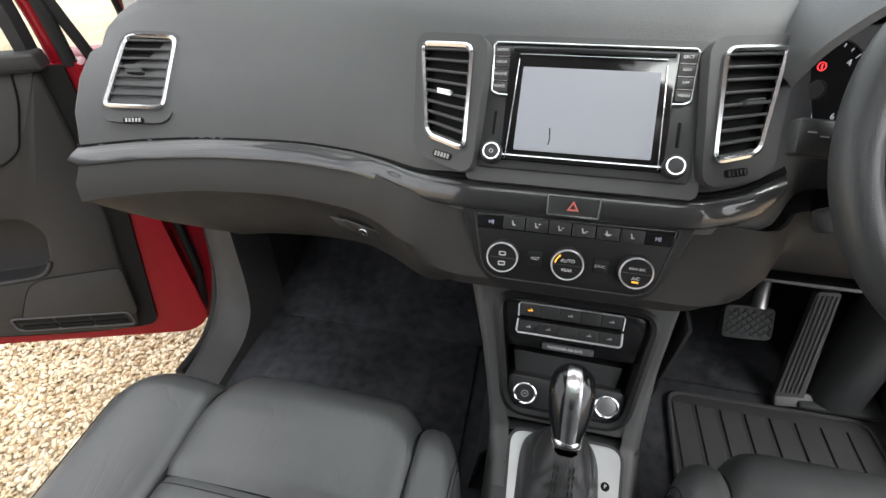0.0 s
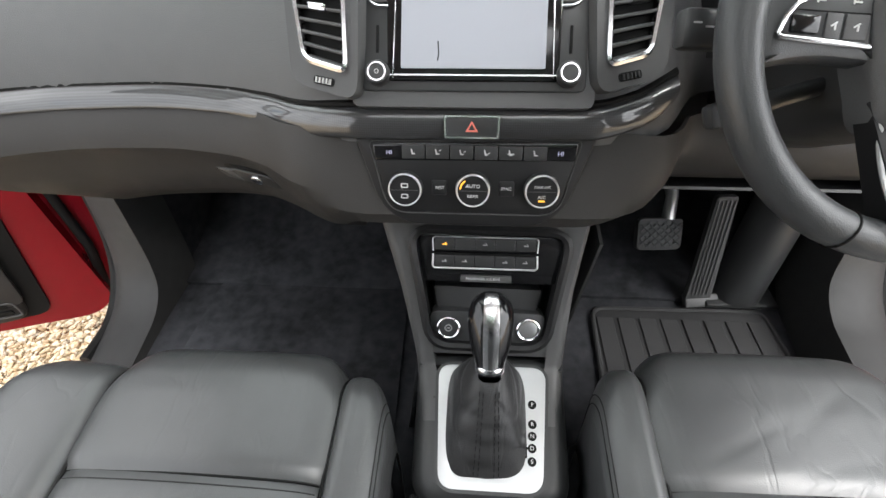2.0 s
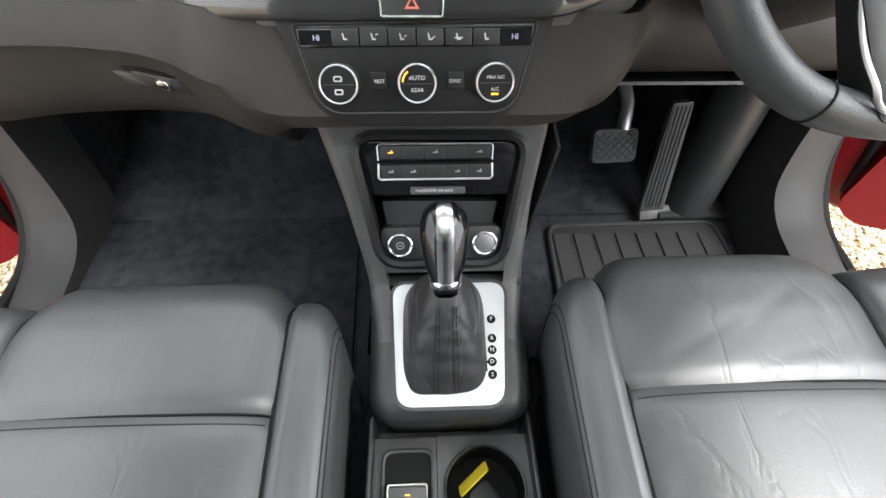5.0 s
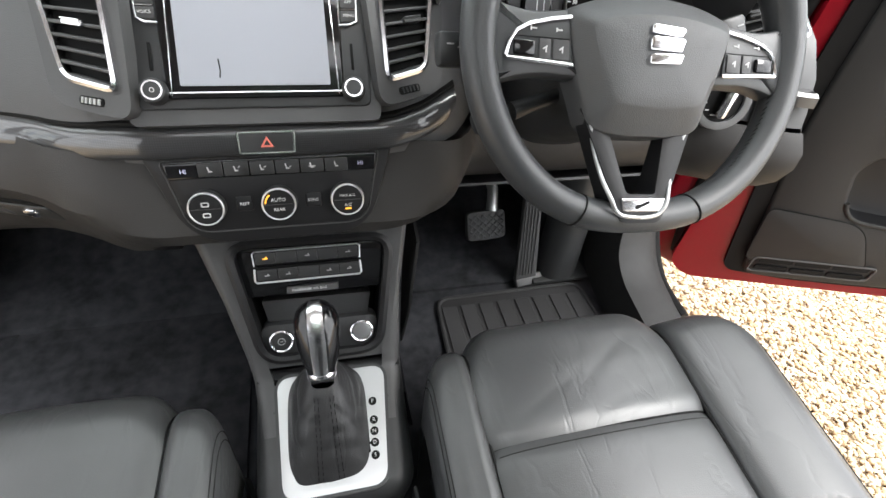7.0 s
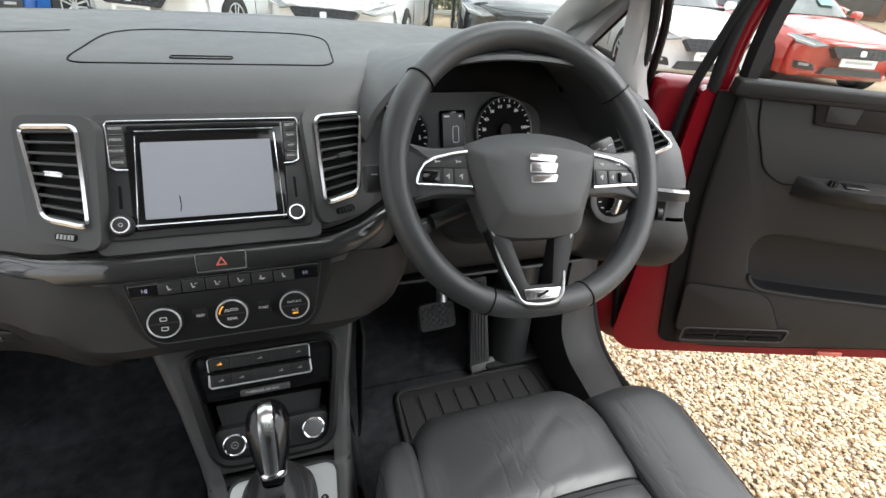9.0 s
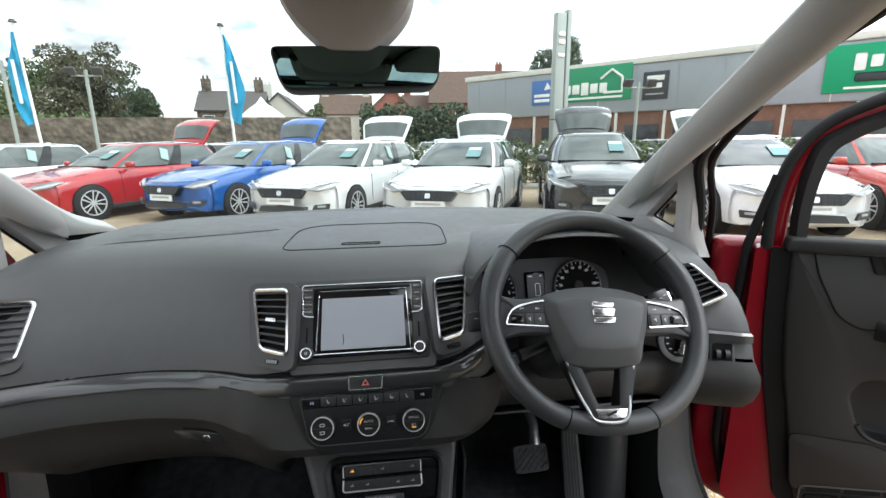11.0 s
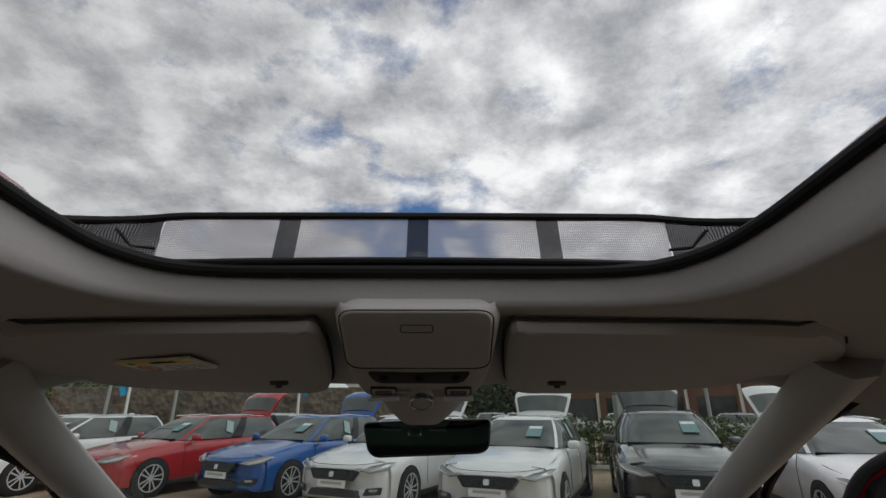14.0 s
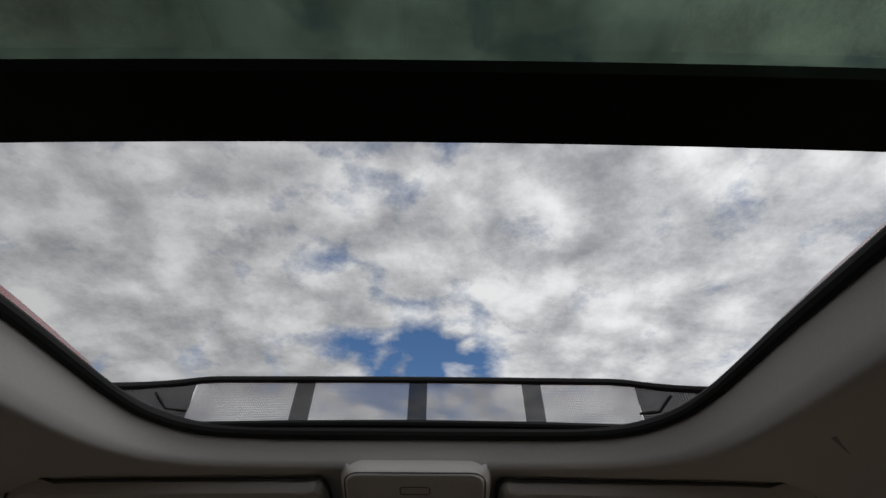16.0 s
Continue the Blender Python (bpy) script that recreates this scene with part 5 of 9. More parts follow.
part("embossed_mark", merge(box((0.020, 0.0022, 0.001), T(0.001, -0.0665, 0.0150) @ pose(0, 0, 0, 24, 0, 0)), box((0.007, 0.0045, 0.001), T(0.004, -0.0565, 0.0195) @ pose(0, 0, 0, 24, 0, 0))), PLAST, wheel)
# plain badge: stacked slanted bars in chrome
bd = bmesh.new()
for k, (dy, w, h) in enumerate(((0.0125, 0.036, 0.0042), (0.0010, 0.037, 0.0062), (-0.0118, 0.036, 0.0046))):
    merge(bd, slab(rpoly([(-w / 2, -h), (w / 2 - 0.004, -h), (w / 2, h * 0.7), (w / 2 - 0.004, h), (-w / 2 + 0.003, h), (-w / 2, h * 0.5)], 0.0015), 0.0285, 0.0335, T(0.001, -0.003 + dy) @ pose(0, 0, 0, 0, 0, -4 + 3 * k), 0.001))
part("badge", bd, CHROME, wheel, "chrome badge of slanted bars")
# side spokes with switch pads
for s in (-1, 1):
    sp_ = rpoly([(s * 0.070, -0.031), (s * 0.120, -0.029), (s * 0.160, -0.040), (s * 0.166, 0.034), (s * 0.125, 0.024), (s * 0.070, 0.032)][::s], [0.004, 0.02, 0.004, 0.004, 0.02, 0.004], 5)
    part("spoke", slab(sp_, -0.012, 0.0085, None, 0.006), WHEEL_L, wheel)
    pd = rpoly([(s * 0.082, -0.0205), (s * 0.1465, -0.0170), (s * 0.1435, -0.0010), (s * 0.126, 0.0120), (s * 0.086, 0.0205)][::s], [0.001, 0.004, 0.008, 0.012, 0.001], 5)
    part("switch_pad", slab(pd, 0.004, 0.0105, None, 0.001), PLAST, wheel, "black switch pad")
    trim = [V(s * 0.0855, 0.0205, 0.0110), V(s * 0.105, 0.0172, 0.0112), V(s * 0.126, 0.0120, 0.0112), V(s * 0.138, 0.0055, 0.0112), V(s * 0.1445, -0.004, 0.0112), V(s * 0.1478, -0.0160, 0.0112), V(s * 0.1465, -0.0178, 0.0112), V(s * 0.115, -0.0192, 0.0112), V(s * 0.082, -0.0208, 0.0112)]
    part("switch_trim", tube(trim, 0.0019, 8, up=(0, 0, 1)), CHROME, wheel, "satin silver trim")
    for x, w in ((0.0945, 0.0165), (0.1105, 0.0115)):
        key = part("switch_key", box((w, 0.0175, 0.003), T(s * x, -0.0085, 0.0105), 0.001), PLAST_GREY, wheel)
        part("symbol", merge(box((0.0050, 0.0012, 0.0006), T(s * x, -0.0075, 0.0122) @ pose(0, 0, 0, 0, 0, 35)), box((0.0012, 0.0040, 0.0006), T(s * x + 0.001, -0.0095, 0.0122))), WHITE_P, key)
    part("roller", box((0.020, 0.0130, 0.005), T(s * 0.1305, -0.0085, 0.0110), 0.002), PIANO, wheel, "gloss black roller")
    part("pad_line", box((0.055, 0.0006, 0.0006), T(s * 0.113, 0.0012, 0.0107)), BLACK, wheel)
    for x in (0.096, 0.121):
        part("symbol", merge(box((0.0050, 0.0012, 0.0006), T(s * x, 0.0085, 0.0108)), box((0.0012, 0.0036, 0.0006), T(s * (x + 0.003), 0.0085, 0.0108))), WHITE_P, wheel)
# lower V spoke
vo = rpoly([(-0.027, -0.166), (0.017, -0.166), (0.062, -0.055), (-0.068, -0.055)], [0.008, 0.008, 0.004, 0.004], 6)
vi = rpoly([(-0.021, -0.138), (0.011, -0.138), (0.027, -0.078), (-0.035, -0.078)], 0.005, 6)
vsp = ring(vo, vi, -0.014, 0.004, None, 0.002)


def lift(y):
    """The lower spoke rises over the rim towards its foot."""
    t = min(max((-0.105 - y) / 0.04, 0.0), 1.0)
    return 0.0150 * t * t * (3 - 2 * t)


for v_ in vsp.verts:
    if v_.co.z > 0:
        v_.co.z += lift(v_.co.y)
part("lower_spoke", vsp, SATIN, wheel, "dark lower spoke")
ch = [(-0.058, -0.071), (-0.0525, -0.095), (-0.046, -0.122), (-0.0395, -0.143), (-0.0345, -0.1530), (-0.026, -0.1585), (-0.005, -0.1605), (0.010, -0.1585), (0.0165, -0.1545), (0.0225, -0.144), (0.033, -0.118), (0.0425, -0.094), (0.0505, -0.071)]
part("spoke_trim", tube(curve([V(x, y, 0.0060 + lift(y)) for x, y in ch], 4), 0.0022, 8, up=(0, 0, 1)), ALU, wheel, "satin silver edge trim")
part("spoke_badge", slab(rpoly([(-0.026, -0.0075), (0.017, -0.0075), (0.020, 0.0055), (-0.029, 0.0055)], 0.002), 0.010, 0.0215, T(0, -0.147), 0.001), CHROME, wheel, "polished foot badge")
part("spoke_badge_mark", box((0.016, 0.003, 0.0008), T(-0.005, -0.148, 0.0217) @ pose(0, 0, 0, 0, 0, 22)), BLACK, wheel)

# ---- steering column ----
col = thing("steering_column", "black plastic steering column cover with two stalks", "steering column")
mc = M_W @ T(0, 0, -0.03)
rows = []
for z, w, h in ((0.02, 0.052, 0.045), (-0.02, 0.060, 0.055), (-0.09, 0.064, 0.062), (-0.22, 0.066, 0.066)):
    rows.append([mc @ V(w * math.copysign(abs(math.cos(a)) ** 0.6, math.cos(a)), -0.012 + h * math.copysign(abs(math.sin(a)) ** 0.6, math.sin(a)), z) for a in [2 * math.pi * j / 28 for j in range(28)]])
part("shroud", loft(rows, close_u=True, caps=True), PLAST, col)
for s, (dx, dy, tip) in ((-1, (-0.148, 0.052, "hi")), (1, (0.15, 0.045, "hi")), (-1, (-0.135, -0.062, "lo"))):
    a, b = mc @ V(s * 0.05, 0.01 if tip == "hi" else -0.03, -0.035), mc @ V(dx, dy, -0.030)
    if s < 0 and tip == "hi":
        b = V(0.188, 0.458, 1.066)
    part("stalk", tube([a, a.lerp(b, 0.5), a.lerp(b, 0.72)], [0.008, 0.0085, 0.010], 12), PLAST, col)
    d = (b - a).normalized()
    hb = box((0.042, 0.032 if tip == "hi" else 0.022, 0.018), None, 0.005)
    hb.transform(Matrix.Translation(b) @ basis((0, 0, 0), d if s > 0 else -d, (0, 0.49, 0.87)))
    head = part("stalk_head", hb, PLAST, col)
    mm = Matrix.Translation(b) @ basis((0, 0, 0), d if s > 0 else -d, (0, 0.49, 0.87))
    for k in range(3):
        part("symbol", box((0.0075, 0.0014, 0.0006), mm @ T(-0.010 + 0.011 * k, 0.004 - 0.003 * (k % 2), 0.0092)), GREY_P, head)

# ---- instrument cluster ----
M_C = basis((0.339, 0.628, 1.056), (1, 0.10, -0.01), (0, 0.30, 0.954))
cluster = thing("instrument_cluster", "instrument cluster with two round dials and centre display", "instrument cluster", M_C)
part("back_plate", slab(rpoly([(-0.165, -0.075), (0.165, -0.075), (0.170, 0.035), (0.09, 0.066), (-0.09, 0.066), (-0.170, 0.035)], 0.03), -0.02, 0.0), PLAST, cluster)
DARKF = mat("dial_face", (0.008, 0.008, 0.009), 0.75, spec=0.15)
DIAL_P = glow("lit_dial_print", (0.8, 0.82, 0.85), 0.16)
for cx, cy, r_, nums, labels in ((-0.098, 0.0, 0.054, 7, ("0", "1", "2", "3", "4", "5", "6")), (0.094, 0.004, 0.052, 12, ("", "20", "30", "40", "50", "60", "70", "80", "", "100", "", "120"))):
    d = part("dial", cyl(r_, r_, 0.004, T(cx, cy, 0.0), 48), DARKF, cluster, "round black dial with white scale")
    part("dial_rim", ring([(x * 1.0, y) for x, y in circ(r_ * 1.02, 48)], circ(r_ * 0.99, 48), 0.0, 0.007, T(cx, cy), 0.001), ALU, d, "thin silver dial rim")
    part("hub_cap", merge(cyl(0.010, 0.009, 0.006, T(cx, cy, 0.004), 24), ring(circ(0.0105, 24), circ(0.0088, 24), 0.004, 0.011, T(cx, cy))), SATIN, d)
    m0 = (nums - 1) * (4 if nums < 9 else 2)
    for k in range(m0 + 1):
        a = radians(225 - 270 * k / m0)
        long = k % (4 if nums < 9 else 2) == 0
        part("tick", box((0.006 if long else 0.0035, 0.0012, 0.0006), T(cx + r_ * 0.92 * math.cos(a), cy + r_ * 0.92 * math.sin(a), 0.0045) @ pose(0, 0, 0, 0, 0, math.degrees(a))), DIAL_P, d)
    for k, w in enumerate(labels):
        if w:
            a = radians(225 - 270 * k / (nums - 1))
            part("number", text_bm(w, 0.0095 if nums < 9 else 0.0078, T(cx + r_ * 0.74 * math.cos(a), cy + r_ * 0.74 * math.sin(a), 0.0045)), DIAL_P, d)
    a = radians(180 if nums < 9 else 228)
    if nums < 9:
        part("needle", box((r_ * 0.62, 0.0016, 0.0012), T(cx + r_ * 0.40 * math.cos(a), cy + r_ * 0.40 * math.sin(a), 0.0075) @ pose(0, 0, 0, 0, 0, math.degrees(a))), RED_L, d, "red needle")
    if nums < 9:
        part("small_gauge", merge(ring(circ(0.0135, 28), circ(0.0122, 28), 0.004, 0.0055, T(cx - 0.006, cy - 0.033)), cyl(0.004, 0.004, 0.003, T(cx - 0.006, cy - 0.033, 0.004), 16)), DIAL_P, d)
        part("warning_lamp", merge(ring(circ(0.0048, 20), circ(0.0036, 20), 0.0045, 0.005, T(cx + 0.002, cy + 0.024)), box((0.0016, 0.005, 0.0006), T(cx + 0.002, cy + 0.024, 0.005))), RED_L, d, "lit red warning lamp")
part("centre_display", slab(rrect(0.044, 0.066, 0.003), 0.0, 0.004, T(0, 0.006), 0.001), PIANO, cluster)
part("display_panel", slab(rrect(0.036, 0.056, 0.002), 0.004, 0.0046, T(0, 0.006)), mat("dark_display", (0.045, 0.047, 0.052), 0.35), cluster)
part("car_outline", ring(rrect(0.011, 0.026, 0.004), rrect(0.0095, 0.0245, 0.003), 0.0046, 0.005, T(0.004, 0.002)), DIAL_P, cluster)
part("reading", merge(box((0.009, 0.0025, 0.0005), T(-0.011, 0.030, 0.0048)), box((0.004, 0.003, 0.0005), T(0.012, 0.030, 0.0048))), DIAL_P, cluster)
# hood over the cluster
rows = []
HOOD = [(0.185, 1.085), (0.195, 1.125), (0.225, 1.165), (0.275, 1.188), (0.350, 1.198), (0.440, 1.192), (0.510, 1.172), (0.555, 1.140), (0.575, 1.105), (0.585, 1.07)]
hc = curve([(x, 0, z) for x, z in HOOD], 5)
for yy, dz, sq_ in ((0.66, -0.014, 0.93), (0.56, -0.010, 0.96), (0.497, -0.004, 0.985), (0.487, 0.0, 1.0), (0.492, 0.004, 1.02), (0.53, 0.006, 1.03), (0.62, -0.004, 1.06), (0.74, -0.022, 1.16), (0.84, -0.045, 1.3)):
    row = []
    for p in hc:
        x = 0.385 + (p.x - 0.385) * sq_
        lift = (p.z - 1.07) / 0.13
        row.append((x, yy + 0.05 * (1 - min(1, lift)) ** 1.5 + 0.02 * abs(x - 0.385), max(p.z + dz * (1 if yy < 0.7 else lift), 1.06)))
    rows.append(row)
part("cluster_hood", thicken(loft(rows), 0.003), DASH, dash, "soft hood over the instruments")

# ---- light switch and lower side panel ----
ls = thing("light_switch", "round black headlamp switch with silver grip", "switch", basis((0.588, 0.512, 0.980), (1, -0.25, 0.0), (0, 0.35, 0.93)))
part("bezel", ring(circ(0.040), circ(0.030), -0.01, 0.005, None, 0.001), DASH, ls)
part("disc", cyl(0.030, 0.0295, 0.005, T(0, 0, -0.004), 40), BLACK, ls)
part("grip", box((0.012, 0.050, 0.016), T(0.004, 0, 0.009) @ pose(0, 0, 0, 0, 0, -14), 0.005), CHROME, ls, "silver turning grip")
for k in range(6):
    a = radians(110 + k * 28)
    part("symbol", box((0.005, 0.002, 0.0006), T(0.0225 * math.cos(a), 0.0225 * math.sin(a), 0.0016)), WHITE_P, ls)
dm = thing("dimmer_switch", "small black dimmer switch with two thumb wheels", "switch", basis((0.668, 0.497, 0.955), (1, -0.35, 0.05), (0, 0.25, 0.96)))
part("frame", slab(rrect(0.044, 0.052, 0.006), -0.006, 0.002, None, 0.001), PLAST_GREY, dm)
part("recess", slab(rrect(0.034, 0.040, 0.004), 0.0, 0.003), BLACK, dm)
for k in (-1, 1):
    part("thumb_wheel", cyl(0.009, 0.009, 0.008, T(k * 0.008 - 0.004, 0, 0.002) @ pose(0, 0, 0, 0, 90, 0), 20), PLAST, dm)
rows = []
for i in range(21):
    x = 0.63 + 0.085 * i / 20
    y, z = front_y(x) - 0.014, 0.998
    rows.append([(x, y + 0.012, z), (x, y - 0.005, z), (x, y - 0.010, z - 0.004), (x, y - 0.012, z - 0.018), (x, y + 0.01, z - 0.018)])
part("driver_strip", loft(rows, close_u=True, caps=True), CARBON, dash, "short gloss carbon-look strip")

# ---- pedals and mat ----
brake = thing("brake_pedal", "black rubber brake pedal on a metal arm", "pedal", basis((0.392, 0.770, 0.548), (1, 0.12, -0.05), (0.05, 0.52, 0.85)))
part("pad", slab(rrect(0.098, 0.068, 0.014), -0.008, 0.006, None, 0.004), RUBBER, brake)
for i in range(-3, 4):
    for s in (-1, 1):
        x0 = i * 0.0175
        a, b = V(x0 - 0.03 * s, -0.027, 0.0065), V(x0 + 0.03 * s, 0.027, 0.0065)
        def clip(p, q):
            if abs(p.x) > 0.043:
                t = (math.copysign(0.043, p.x) - q.x) / (p.x - q.x)
                p = q.lerp(p, max(0, min(1, t)))
            return p
        if abs(a.x) > 0.043 and abs(b.x) > 0.043 and a.x * b.x > 0:
            continue
        a2, b2 = clip(a, b), clip(b, a)
        part("tread_rib", tube([a2, b2], 0.0022, 6), PLAST, brake)
part("arm", tube([V(0.02, 0.03, -0.006), V(0.026, 0.08, -0.01), V(0.03, 0.22, -0.10)], [0.014, 0.013, 0.012], 12), ALU, brake, "bare metal pedal arm")
acc = thing("accelerator_pedal", "ribbed black floor-hinged accelerator pedal", "pedal", basis((0.490, 0.735, 0.535), (1, 0.10, 0.02), (-0.08, 0.22, 0.97)))
part("pad", slab(rpoly([(-0.026, -0.125), (0.030, -0.125), (0.022, 0.125), (-0.020, 0.125)], 0.008), -0.008, 0.004, None, 0.002), RUBBER, acc)
for k in range(5):
    x = -0.016 + k * 0.008
    part("tread_rib", box((0.003, 0.225, 0.003), T(x, 0.005, 0.005), 0.001, 1), PLAST_GREY, acc)
part("hinge", box((0.075, 0.03, 0.02), T(0.012, -0.128, -0.002) @ pose(0, 0, 0, -30, 0, 0), 0.005), PLAST_GREY, acc)
rest = thing("footwell_cover", "black plastic cover beside the accelerator", "trim panel")
rows = []
for i in range(9):
    u = i / 8
    rows.append([(0.585 + 0.02 * u + 0.055 * math.cos(a), 0.80 - 0.06 * (1 - u) + 0.055 * math.sin(a), 0.42 + 0.40 * u) for a in [math.pi + math.pi * j / 12 for j in range(13)]])
part("cover", thicken(loft(rows), 0.004), PLAST, rest)
part("base_flange", box((0.15, 0.09, 0.012), T(0.588, 0.735, 0.412), 0.004), PLAST, rest)

MAT = mat("ribbed_mat", (0.020, 0.020, 0.021), 0.8, var=0.35, scale=60, bump=0.3, bscale=900)
dmat = thing("floor_mat", "ribbed black rubber floor mat in the driver footwell", "floor mat")
mo = rpoly([(0.245, 0.10), (0.66, 0.10), (0.635, 0.69), (0.270, 0.685)], 0.03, 6)
part("sheet", slab(mo, 0.391, 0.399, None, 0.002), MAT, dmat)
part("rim", tube([(x, y, 0.399) for x, y in mo], 0.005, 8, closed=True), MAT, dmat)
for k in range(8):
    x = 0.295 + k * 0.045
    part("rib", box((0.036, 0.52, 0.004), T(x - 0.002, 0.40, 0.4005), 0.0015, 1), MAT, dmat)
single("floor_carpet_mat", slab(rpoly([(-0.62, 0.10), (-0.12, 0.10), (-0.14, 0.80), (-0.58, 0.80)], 0.05, 6), 0.391, 0.399, None, 0.002), CARPET, "black carpet mat in the passenger footwell", "floor mat")

# ---- body shell of the car ----
MX = Matrix.Diagonal((-1, 1, 1, 1))


def sup(a, cx, cy, w, h, p):
    c, s = math.cos(a), math.sin(a)
    return cx + w * math.copysign(abs(c) ** (2 / p), c), cy + h * math.copysign(abs(s) ** (2 / p), s)


LEAN = {-1: -0.042, 1: 0.006}     # the body leans a little to the passenger side


def pillar_pts(side):
    k = LEAN[side]
    return [V(side * 0.775, 1.30, 1.075), V(side * 0.757, 1.21, 1.115), V(side * 0.710, 0.985, 1.216 + k), V(side * 0.661, 0.76, 1.318 + k), V(side * 0.613, 0.535, 1.419 + k * 0.8), V(side * 0.565, 0.31, 1.52 + k * 0.5), V(side * 0.540, 0.20, 1.57)]


for side in (-1, 1):
    line = curve(pillar_pts(side), 6)
    rows = []
    for i, p in enumerate(line):
        s = i / (len(line) - 1)
        w = 0.040 + 0.026 * s + 0.03 * max(0.0, 1 - s * 4)
        rows.append([p + V(side * 0.006, 0.012, 0.004), p, p + V(side * 0.008, -0.016, -0.016), p + V(side * w * 0.35, -0.038, -0.030), p + V(side * w * 0.75, -0.048, -0.026), p + V(side * w, -0.044, -0.006), p + V(side * (w + 0.010), -0.008, 0.012), p + V(side * w * 0.6, 0.02, 0.020)])
    single("pillar_trim", loft(rows, close_u=True, caps=True), PILLAR, "pale grey plastic windscreen pillar trim", "pillar trim", kind="structure", group="pillar trims", smooth=60)
    # upright post behind the small quarter window
    zl = LEAN[side]
    a, b = V(side * 0.80, 0.80, 1.07 + zl), V(side * 0.765, 0.765, 1.335 + zl)
    rows = []
    for k in range(9):
        t = k / 8
        p = a.lerp(b, t) + V(0, 0.018 * math.sin(math.pi * t), 0)
        wd = 0.024 + 0.022 * (2 * t - 1) ** 4 + 0.02 * max(0, t - 0.75)
        rows.append([p + V(-side * 0.02, -wd * 0.4, 0), p + V(-side * 0.028, wd * 0.4, 0), p + V(-side * 0.012, wd, 0), p + V(side * 0.02, wd, 0), p + V(side * 0.02, -wd, 0), p + V(-side * 0.006, -wd, 0)])
    single("quarter_post", loft(rows, close_u=True, caps=True), PILLAR, "pale grey post beside the quarter window", "pillar trim", kind="structure", smooth=60)
    # pale panel between pillar and post, with the small quarter window in it
    def qp(y, z, d=0.0):
        return V(side * (0.735 + (1.08 - y) / 6 - 0.10 * (z - 1.1) + d), y, z + zl)
    oq = rpoly([(1.15, 1.105), (0.785, 1.075), (0.765, 1.345)], [0.01, 0.02, 0.03], 8)
    iq = rpoly([(0.934, 1.146), (0.838, 1.119), (0.826, 1.246)], [0.012, 0.012, 0.012], 8)
    rows = [[qp(y, z, 0.03) for y, z in oq], [qp(y, z) for y, z in oq], [qp(y + (0.870 - y) * -0.10, z + (1.17 - z) * -0.10, 0.000) for y, z in iq], [qp(y, z, 0.006) for y, z in iq], [qp(y, z, 0.03) for y, z in iq]]
    single("quarter_panel", loft(rows, close_u=True), PILLAR, "pale grey trim panel round the quarter window", "pillar trim", kind="structure", smooth=50)
    single("quarter_window_seal", tube([qp(y, z, 0.022) for y, z in iq], 0.004, 6, closed=True), SEAL, "thin black seal of the quarter window", "seal", kind="structure")
    q = bmesh.new()
    q.faces.new([q.verts.new(qp(y, z, 0.024)) for y, z in iq])
    g = single("quarter_window", q, GLASS, "small fixed quarter window pane", "window", kind="structure")
    g.visible_shadow = False
    # outer red A-post and door seal
    rows = []
    for k, (x, y, z) in enumerate(((0.835, 0.86, 0.30), (0.845, 0.86, 0.60), (0.85, 0.86, 0.90), (0.85, 0.845, 1.10), (0.828, 0.825, 1.20), (0.775, 0.775, 1.30), (0.705, 0.585, 1.405), (0.66, 0.38, 1.495), (0.645, 0.15, 1.57))):
        f, z = (1.0, z) if z < 1.15 else (0.55, z + zl)
        rows.append([V(side * (x - 0.045 * f), y - 0.045 * f, z), V(side * (x - 0.02 * f), y - 0.055 * f, z), V(side * x, y - 0.03 * f, z), V(side * (x + 0.02 * f), y + 0.06 * f, z), V(side * (x - 0.04 * f), y + 0.06 * f, z)])
    single("a_post", loft(rows, close_u=True, caps=True), RED, "red painted door post of the car body", "car body", kind="structure", group="door posts")
    rows = [V(side * x, y, z) for x, y, z in ((0.785, 0.50, 0.472 if side > 0 else 0.40), (0.79, 0.60, 0.478 if side > 0 else 0.402), (0.795, 0.68, 0.53 if side > 0 else 0.455), (0.80, 0.735, 0.62 if side > 0 else 0.56), (0.802, 0.765, 0.75), (0.805, 0.785, 0.95), (0.81, 0.79, 1.10), (0.795, 0.775, 1.205 + zl), (0.745, 0.725, 1.31 + zl), (0.682, 0.53, 1.405 + zl), (0.645, 0.33, 1.488 + zl), (0.665, 0.1, 1.56 + zl), (0.69, -0.3, 1.60 + zl))]
    single("door_seal", tube(curve(rows, 5), 0.011, 8), SEAL, "black rubber door seal", "seal", kind="structure", group="door seals")
    ol_ = [V(side * x, y, z) for x, y, z in ((0.850, 0.825, 0.62), (0.856, 0.825, 0.90), (0.856, 0.811, 1.10), (0.838, 0.790, 1.20 + zl), (0.782, 0.735, 1.305 + zl), (0.712, 0.545, 1.405 + zl))]
    single("outer_door_seal", tube(curve(ol_, 5), 0.009, 8), SEAL, "black rubber seal on the outer edge of the door post", "seal", kind="structure", group="door seals")
    # sill trim sweeping up to the dashboard
    dz = 0.0 if side > 0 else -0.078
    IN = [(0.66, -0.30, 0.47), (0.665, 0.20, 0.475), (0.67, 0.42, 0.482), (0.675, 0.535, 0.490), (0.678, 0.600, 0.500), (0.68, 0.650, 0.535), (0.682, 0.672, 0.60), (0.684, 0.684, 0.68), (0.688, 0.70, 0.80), (0.69, 0.72, 0.90)]
